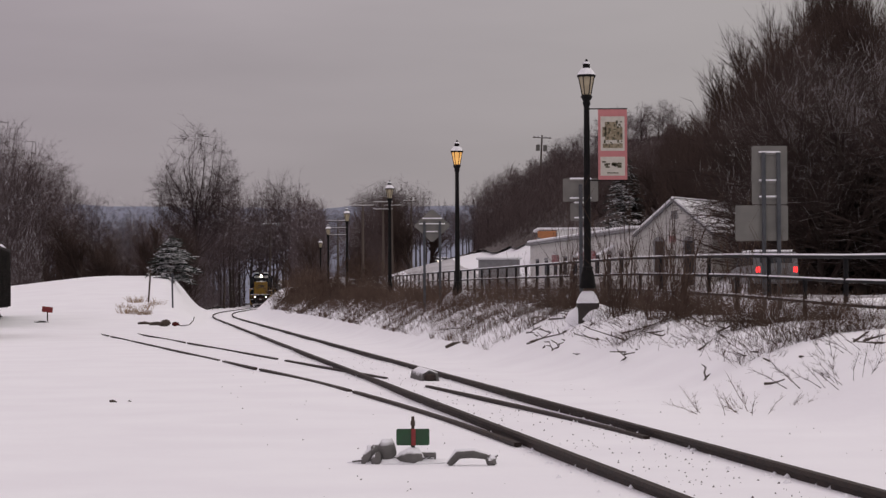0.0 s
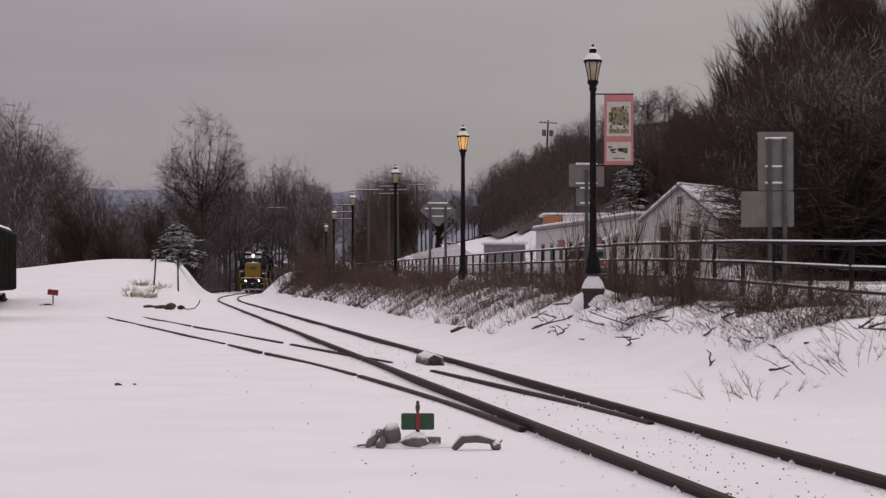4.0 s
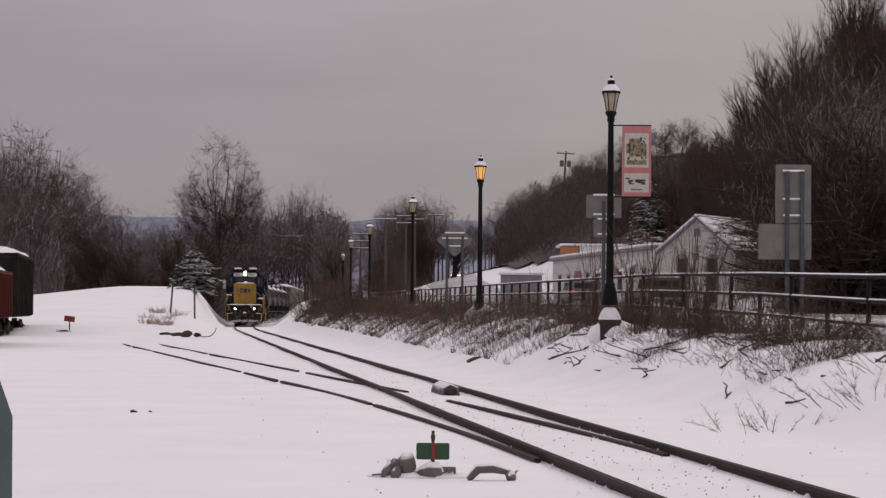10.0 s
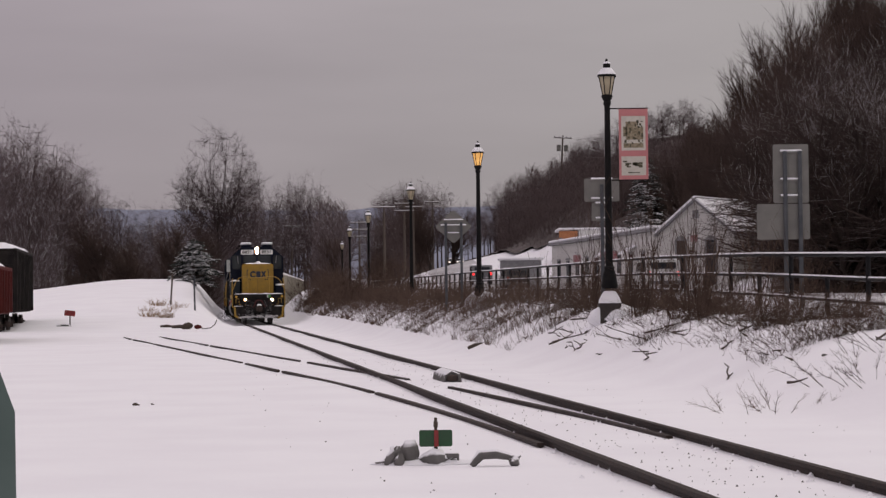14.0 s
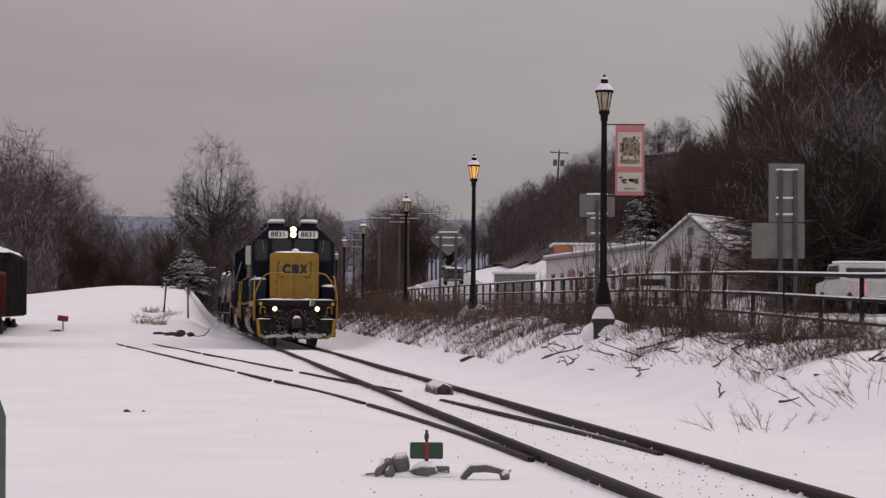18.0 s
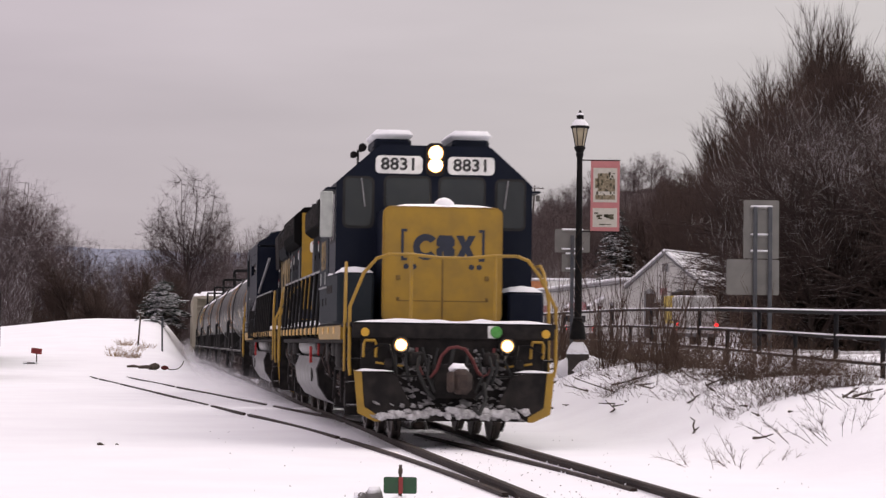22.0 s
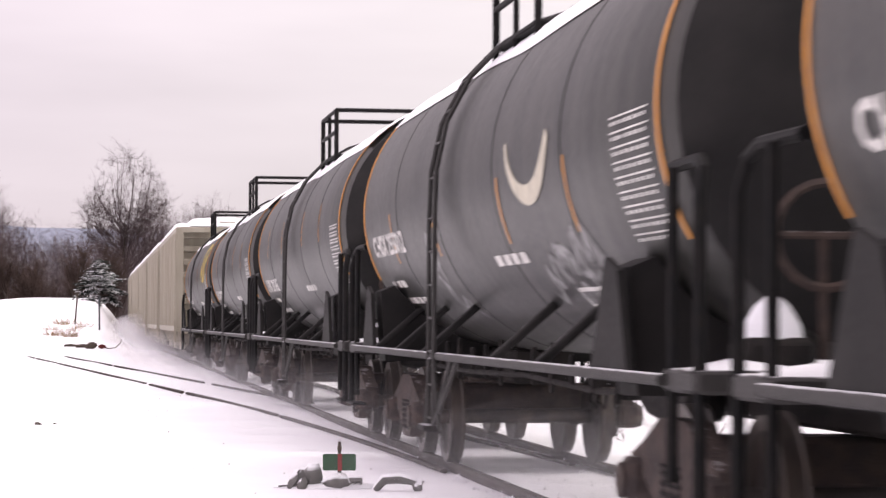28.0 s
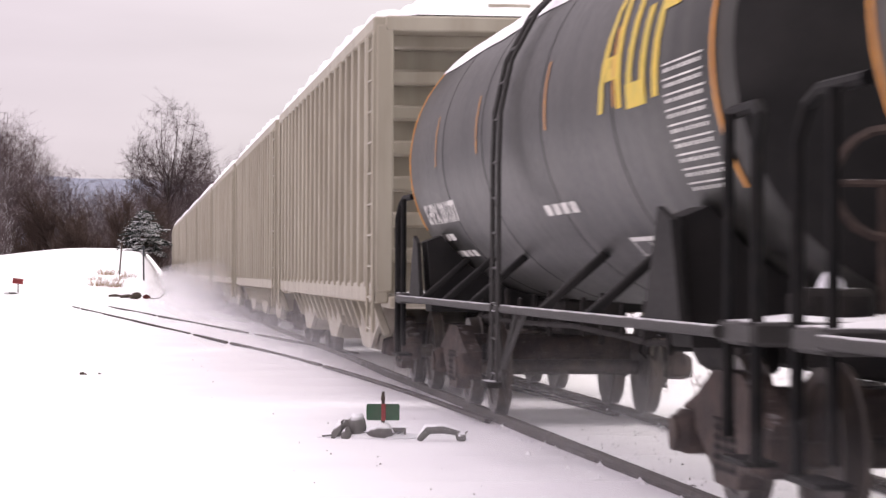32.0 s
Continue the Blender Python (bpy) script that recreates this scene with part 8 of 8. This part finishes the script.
# ---- traffic on the street ----
M["carwhite"] = mat("white_car_paint", (0.55, 0.55, 0.54), 0.4, second=(0.4, 0.39, 0.38), scale=3, dust=SNOW, dust_at=0.6)
M["carblack"] = mat("black_car_paint", (0.015, 0.014, 0.015), 0.35, second=(0.04, 0.038, 0.037), scale=3, dust=SNOW, dust_at=0.62)
M["cargrey"] = mat("grey_car_paint", (0.13, 0.13, 0.14), 0.4, second=(0.09, 0.09, 0.09), scale=3, dust=SNOW, dust_at=0.6)
M["rackyellow"] = mat("yellow_truck_body", (0.5, 0.36, 0.03), 0.5, second=(0.35, 0.25, 0.03), scale=4)
M["taillight"] = mat("tail_lamp_glow", (0.4, 0.02, 0.02), 0.4, emit=(1.0, 0.03, 0.03), strength=3.0, bump=0)
M["carlight"] = mat("car_headlamp_glow", (1, 0.95, 0.85), 0.4, emit=(1.0, 0.85, 0.62), strength=4.0, bump=0)


def wheels_of(car, xs, half, r=0.36):
    out = []
    for x in xs:
        for s in (-1, 1):
            w = part("wheel", Geo().lathe([(r * 0.55, -0.1), (r * 0.9, -0.11), (r, -0.07), (r, 0.07), (r * 0.9, 0.11), (r * 0.55, 0.1)], 18, Matrix.Rotation(radians(90), 4, "X")), M["rubber"], car)
            w.location = (x, s * half, r)
            part("rim", Geo().lathe([(0.0, -0.05), (r * 0.2, -0.06), (r * 0.5, -0.04), (r * 0.56, -0.1)], 12, Matrix.Rotation(radians(90 * s), 4, "X")), M["galv"], w)
            out.append((w, r))
    return out


def motor_car(label, paint, kind, lit_front, category):
    """A road vehicle facing +x."""
    car = thing(category.replace(" ", "_"), label, category, group="vehicles on the street")
    if kind == "suv":
        prof = [(-2.2, 0.45), (2.2, 0.45), (2.25, 0.8), (2.15, 1.02), (1.1, 1.12), (0.55, 1.68), (-1.9, 1.74), (-2.2, 1.2), (-2.28, 0.8)]
        glass, w, L = [(0.95, 1.16), (0.5, 1.6), (-1.8, 1.65), (-2.0, 1.2)], 0.9, 2.2
    elif kind == "pickup":
        prof = [(-2.8, 0.55), (2.6, 0.55), (2.7, 0.9), (2.6, 1.12), (1.5, 1.22), (0.95, 1.84), (-0.35, 1.86), (-0.55, 1.24), (-2.8, 1.22)]
        glass, w, L = [(1.35, 1.26), (0.9, 1.76), (-0.3, 1.78), (-0.45, 1.28)], 0.98, 2.7
    else:
        prof = [(-3.2, 0.6), (2.6, 0.6), (2.8, 1.0), (2.7, 1.3), (1.9, 1.4), (1.3, 2.2), (0.3, 2.3), (0.2, 1.1), (-3.2, 1.1)]
        glass, w, L = [(1.75, 1.45), (1.25, 2.1), (0.45, 2.15), (0.4, 1.45)], 1.05, 3.0
    body = part("body", Geo().prism(prof, 2 * w, Matrix.Translation((0, w, 0)) @ FACE_Y), paint, car)
    for s in (-1, 1):
        part("side_glass", Geo().prism(glass, 0.03, Matrix.Translation((0, s * (w + 0.005) + 0.015, 0)) @ FACE_Y), M["pane"], body)
    gx0, gz0, gx1, gz1 = glass[0][0] + 0.12, glass[0][1], glass[1][0] + 0.1, glass[1][1]
    part("windscreen", Geo().add([(gx0, -w * 0.85, gz0), (gx0, w * 0.85, gz0), (gx1, w * 0.8, gz1), (gx1, -w * 0.8, gz1), (gx0 + 0.03, -w * 0.85, gz0 + 0.03), (gx0 + 0.03, w * 0.85, gz0 + 0.03), (gx1 + 0.03, w * 0.8, gz1 + 0.03), (gx1 + 0.03, -w * 0.8, gz1 + 0.03)],
                               [(3, 2, 1, 0), (4, 5, 6, 7), (0, 1, 5, 4), (1, 2, 6, 5), (2, 3, 7, 6), (3, 0, 4, 7)]), M["pane"], body)
    rx = -2.1 if kind == "suv" else -0.48 if kind == "pickup" else 0.22
    rz = 1.42 if kind == "suv" else 1.5 if kind == "pickup" else 1.7
    part("rear_glass", Geo().box(rx, 0, rz, 0.12, w * 1.5, 0.4, 0.03), M["pane"], body)
    tail = prof[0][0]
    for s in (-1, 1):
        part("tail_light", Geo().box(tail - 0.03, s * (w - 0.12), 0.98, 0.06, 0.17, 0.3, 0.02), M["taillight"] if not lit_front else M["redlens"], car, "glowing red tail lamp" if not lit_front else "")
        part("headlight", Geo().box(prof[2][0] - 0.02, s * (w - 0.22), 0.85, 0.08, 0.28, 0.18, 0.03), M["carlight"] if lit_front else M["white"], car, "glowing headlamp" if lit_front else "")
    part("bumper", Geo().box(tail - 0.05, 0, 0.58, 0.14, 2 * w - 0.1, 0.2, 0.04), M["cargrey"], car)
    part("roof_snow", Geo().box((glass[1][0] + glass[2][0]) / 2, 0, glass[2][1] + 0.13, abs(glass[1][0] - glass[2][0]) + 0.1, 2 * w - 0.2, 0.09, 0.04), M["snowcap"], car, "snow on the roof")
    if kind == "truck":
        part("work_body", Geo().box(-1.3, 0, 1.75, 1.7, 2.0, 1.3, 0.05), M["rackyellow"], car, "yellow work body")
        part("tank_body", Geo().box(-2.7, 0, 1.75, 1.0, 1.95, 1.3, 0.12), M["carwhite"], car, "white rear locker")
        part("boom", Geo().box(-1.2, 0.2, 2.52, 4.2, 0.3, 0.2, 0.04), M["dark"], car)
    spin = wheels_of(car, (-1.35, 1.4) if kind == "suv" else (-1.75, 1.75) if kind == "pickup" else (-2.0, 1.9), w - 0.08, 0.36 if kind == "suv" else 0.42)
    return car, spin


# each: the vehicle, its lane, and its run along the street (seconds, metres ahead)
TRAFFIC = [
    (motor_car("black sport utility vehicle driving along the snowy street", M["carblack"], "suv", True, "car"), 0.0, [(0, 20), (4, 50), (7, 83), (8.2, 101), (9, 113), (10, 128), (12, 157), (20, 275), (32, 440)]),
    (motor_car("grey car with glowing tail lamps on the street", M["cargrey"], "suv", False, "car"), 0.0, [(0, 100), (3, 140), (6, 152), (9, 153), (10.5, 156), (14, 215), (18, 350), (32, 560)]),
    (motor_car("white van with red tail lamps driving away", M["carwhite"], "suv", False, "car"), 0.0, [(0, 30), (8, 45), (11, 100), (13, 128), (16, 129), (18.5, 130), (20.5, 142), (24, 215), (32, 400)]),
    (motor_car("white pickup truck spattered with snow driving away", M["carwhite"], "pickup", False, "pickup truck"), 0.0, [(0, -40), (16, 55), (17.5, 80), (18.5, 96), (20, 118), (21, 130), (24, 180), (32, 330)]),
    (motor_car("white utility truck with a yellow work body", M["carwhite"], "truck", False, "utility truck"), 0.0, [(0, -80), (17, 20), (19.5, 70), (20.5, 88), (21, 97), (22, 114), (26, 190), (32, 300)]),
    (motor_car("far car with lit headlights coming down the road", M["cargrey"], "suv", True, "car"), -3.2, [(0, 690), (6, 655), (12, 620), (18, 585), (32, 500)]),
    (motor_car("distant dark car with lit headlights on the snowy road", M["carblack"], "suv", True, "car"), -3.2, [(0, 570), (6, 552), (10, 540), (14, 525), (32, 450)]),
]


def street_pose(y, lane, way):
    x = street_x(y)
    x2 = street_x(y + 2)
    z = gz(x + lane, y) + 0.06
    z2 = gz(x2 + lane, y + 2) + 0.06
    d = Vector((x2 - x, 2, z2 - z)) * way
    q = d.to_track_quat("X", "Z").to_matrix().to_4x4()
    return Matrix.Translation((x + lane, y, z)) @ q


# ---- snow whirled up by the train: soft puffs standing across the track, carried along with each vehicle ----
scene.cycles.transparent_max_bounces = 64


def powder(strength, reach, high):
    """White powder, densest at the rail and thinning out sideways and upwards."""
    m = bpy.data.materials.new("airborne_powder_snow")
    m.use_nodes = True
    nt = m.node_tree
    nt.nodes.clear()
    out, mix = nt.nodes.new("ShaderNodeOutputMaterial"), nt.nodes.new("ShaderNodeMixShader")
    clear, white = nt.nodes.new("ShaderNodeBsdfTransparent"), nt.nodes.new("ShaderNodeBsdfDiffuse")
    white.inputs["Color"].default_value = (*SNOW, 1)
    up = nt.nodes.new("ShaderNodeCombineXYZ")           # loose powder takes its light from the whole sky
    up.inputs["Z"].default_value = 1.0
    nt.links.new(up.outputs[0], white.inputs["Normal"])
    through_, both = nt.nodes.new("ShaderNodeBsdfTranslucent"), nt.nodes.new("ShaderNodeAddShader")
    through_.inputs["Color"].default_value = (*SNOW, 1)
    down = nt.nodes.new("ShaderNodeCombineXYZ")
    down.inputs["Z"].default_value = -1.0
    nt.links.new(down.outputs[0], through_.inputs["Normal"])
    nt.links.new(white.outputs[0], both.inputs[0])
    nt.links.new(through_.outputs[0], both.inputs[1])
    tc, sp = nt.nodes.new("ShaderNodeTexCoord"), nt.nodes.new("ShaderNodeSeparateXYZ")
    nt.links.new(tc.outputs["Object"], sp.inputs[0])

    def math_(op, a, b):
        n = nt.nodes.new("ShaderNodeMath")
        n.operation = op
        for i, v in enumerate((a, b)):
            if isinstance(v, (int, float)):
                n.inputs[i].default_value = v
            else:
                nt.links.new(v, n.inputs[i])
        return n.outputs[0]
    out_y = math_("DIVIDE", math_("MAXIMUM", math_("SUBTRACT", math_("ABSOLUTE", sp.outputs["Y"], 0), 1.2), 0.0), reach)
    out_z = math_("DIVIDE", sp.outputs["Z"], high)
    far = math_("ADD", math_("MULTIPLY", out_y, out_y), math_("MULTIPLY", out_z, out_z))
    body = math_("POWER", math_("MAXIMUM", math_("SUBTRACT", 1.0, far), 0.0), 2.0)
    cloud_ = nt.nodes.new("ShaderNodeTexNoise")
    cloud_.inputs["Scale"].default_value, cloud_.inputs["Detail"].default_value = 0.55, 2.0
    nt.links.new(tc.outputs["Object"], cloud_.inputs["Vector"])
    torn = nt.nodes.new("ShaderNodeMapRange")
    torn.inputs["From Min"].default_value, torn.inputs["From Max"].default_value = 0.3, 0.7
    torn.inputs["To Min"].default_value, torn.inputs["To Max"].default_value = 0.35 * strength, 1.5 * strength
    nt.links.new(cloud_.outputs["Fac"], torn.inputs["Value"])
    nt.links.new(math_("MULTIPLY", body, torn.outputs[0]), mix.inputs[0])
    nt.links.new(clear.outputs[0], mix.inputs[1])
    nt.links.new(both.outputs[0], mix.inputs[2])
    nt.links.new(mix.outputs[0], out.inputs["Surface"])
    return m


def puffs(length, gap, strength, reach, high):
    """Rounded sheets across the line, one behind another; the powder hugs the wheels and spills out on both sides."""
    g, n, w = Geo(), int(length / gap), 1.2 + reach
    for i in range(n):
        x = -length / 2 + gap * (i + 0.5)
        o = [(x + 0.1 * math.sin(k * 2.1), w * math.cos(a), max(0.0, high * math.sin(a)) - 0.06) for k, a in enumerate(math.pi * j / 14 for j in range(15))]
        g.add(o, [tuple(range(15))])
    return g.mesh("blown_snow", powder(strength, reach, high), 0)


thin_puffs = puffs(17.0, 2.4, 0.06, 1.3, 0.8)
mid_puffs = puffs(16.2, 2.3, 0.05, 1.6, 1.1)
full_puffs = puffs(19.2, 2.4, 0.065, 2.2, 1.4)
thick_puffs = puffs(19.2, 2.0, 0.12, 2.8, 2.1)
DUST = []
for k, (veh, behind, half, flip) in enumerate(list(TRAIN)):
    if k == 0:
        continue
    ob = tagged(new("blown_snow", thin_puffs if k < 3 else mid_puffs if k < 7 else full_puffs if k < 9 else thick_puffs), "fine snow whirled up beside the running wheels", "blown snow", kind="stuff")
    DUST.append((ob, behind, half, False))

# ---- what moves ----
FRONT = [(0, 334), (3, 295), (6, 254), (9, 211), (13, 153.5), (17, 101.5), (20, 62.4), (22, 34.6), (23, 20.5), (24, 6.3), (25.5, -13.9), (27.5, -40.3),
         (29.5, -65.2), (32, -95.5)]


def front_at(t):
    ts, ds = [a for a, b in FRONT], [b for a, b in FRONT]
    i = int(np.clip(np.searchsorted(ts, t, side="right") - 1, 0, len(ts) - 2))
    slopes = [(ds[min(j + 1, len(ts) - 1)] - ds[max(j - 1, 0)]) / (ts[min(j + 1, len(ts) - 1)] - ts[max(j - 1, 0)]) for j in (i, i + 1)]
    h = ts[i + 1] - ts[i]
    q = (t - ts[i]) / h
    return (ds[i] * (1 + 2 * q) * (1 - q) ** 2 + h * slopes[0] * q * (1 - q) ** 2 + ds[i + 1] * q * q * (3 - 2 * q) + h * slopes[1] * q * q * (q - 1))


COS = 1 / math.sqrt(1 + 0.1143 ** 2)


def rail_place(s):
    y = s * COS
    return Vector((float(track_x(y)), y, 0))


def rail_pose(s, half, flip=False):
    """A vehicle with its middle s metres along the line, carried by two trucks; its x axis points forward along its run."""
    a, b = rail_place(s - half), rail_place(s + half)
    d = (a - b) if not flip else (b - a)
    return Matrix.Translation((a + b) / 2) @ Matrix.Rotation(math.atan2(d.y, d.x), 4, "Z")


def smooth_run(rows, t):
    """A monotone glide through (seconds, metres) rows."""
    ts, ds = [a for a, b in rows], [b for a, b in rows]
    i = int(np.clip(np.searchsorted(ts, t, side="right") - 1, 0, len(ts) - 2))

    def slope(j):
        a, b = max(j - 1, 0), min(j + 1, len(ts) - 1)
        left = (ds[j] - ds[a]) / max(ts[j] - ts[a], 1e-6) if j > 0 else None
        right = (ds[b] - ds[j]) / max(ts[b] - ts[j], 1e-6) if j < len(ts) - 1 else None
        if left is None or right is None:
            return right if left is None else left
        return 0.0 if left * right <= 0 else 2 * left * right / (left + right)
    h = ts[i + 1] - ts[i]
    q = (t - ts[i]) / h
    return ds[i] * (1 + 2 * q) * (1 - q) ** 2 + h * slope(i) * q * (1 - q) ** 2 + ds[i + 1] * q * q * (3 - 2 * q) + h * slope(i + 1) * q * q * (q - 1)


def motions():
    times = [0.5 * i for i in range(65)]
    for ob, behind, half, flip in TRAIN + DUST:
        walk(ob, [(t, rail_pose(front_at(t) + behind, half, flip)) for t in times])
    # wheels roll without slipping; a row for every frame keeps each turn small
    ticks = [i / FPS for i in range(32 * FPS + 1)]
    run = [front_at(0) - front_at(t) for t in ticks]
    for veh, behind, half, flip in TRAIN[:11]:                      # the last hoppers stay far off in the powder
        for ob in veh.children:
            if ob.name.split(".")[0] == "wheelset":
                r, at = ob.location.z, Matrix.Translation(ob.location)
                sign = -1 if flip else 1
                walk(ob, [(t, at @ Matrix.Rotation(sign * d / r, 4, "Y")) for t, d in zip(ticks, run)])
    for (car, spin), lane, rows in TRAFFIC:
        way = 1 if rows[-1][1] > rows[0][1] else -1
        walk(car, [(t, street_pose(smooth_run(rows, t), lane, way)) for t in times])
        gone = [abs(smooth_run(rows, t) - rows[0][1]) for t in ticks]
        for w, r in (spin if rows[-1][1] > rows[0][1] else ()):
            at = Matrix.Translation(w.location)
            walk(w, [(t, at @ Matrix.Rotation(d / r, 4, "Y")) for t, d in zip(ticks, gone)])


motions()
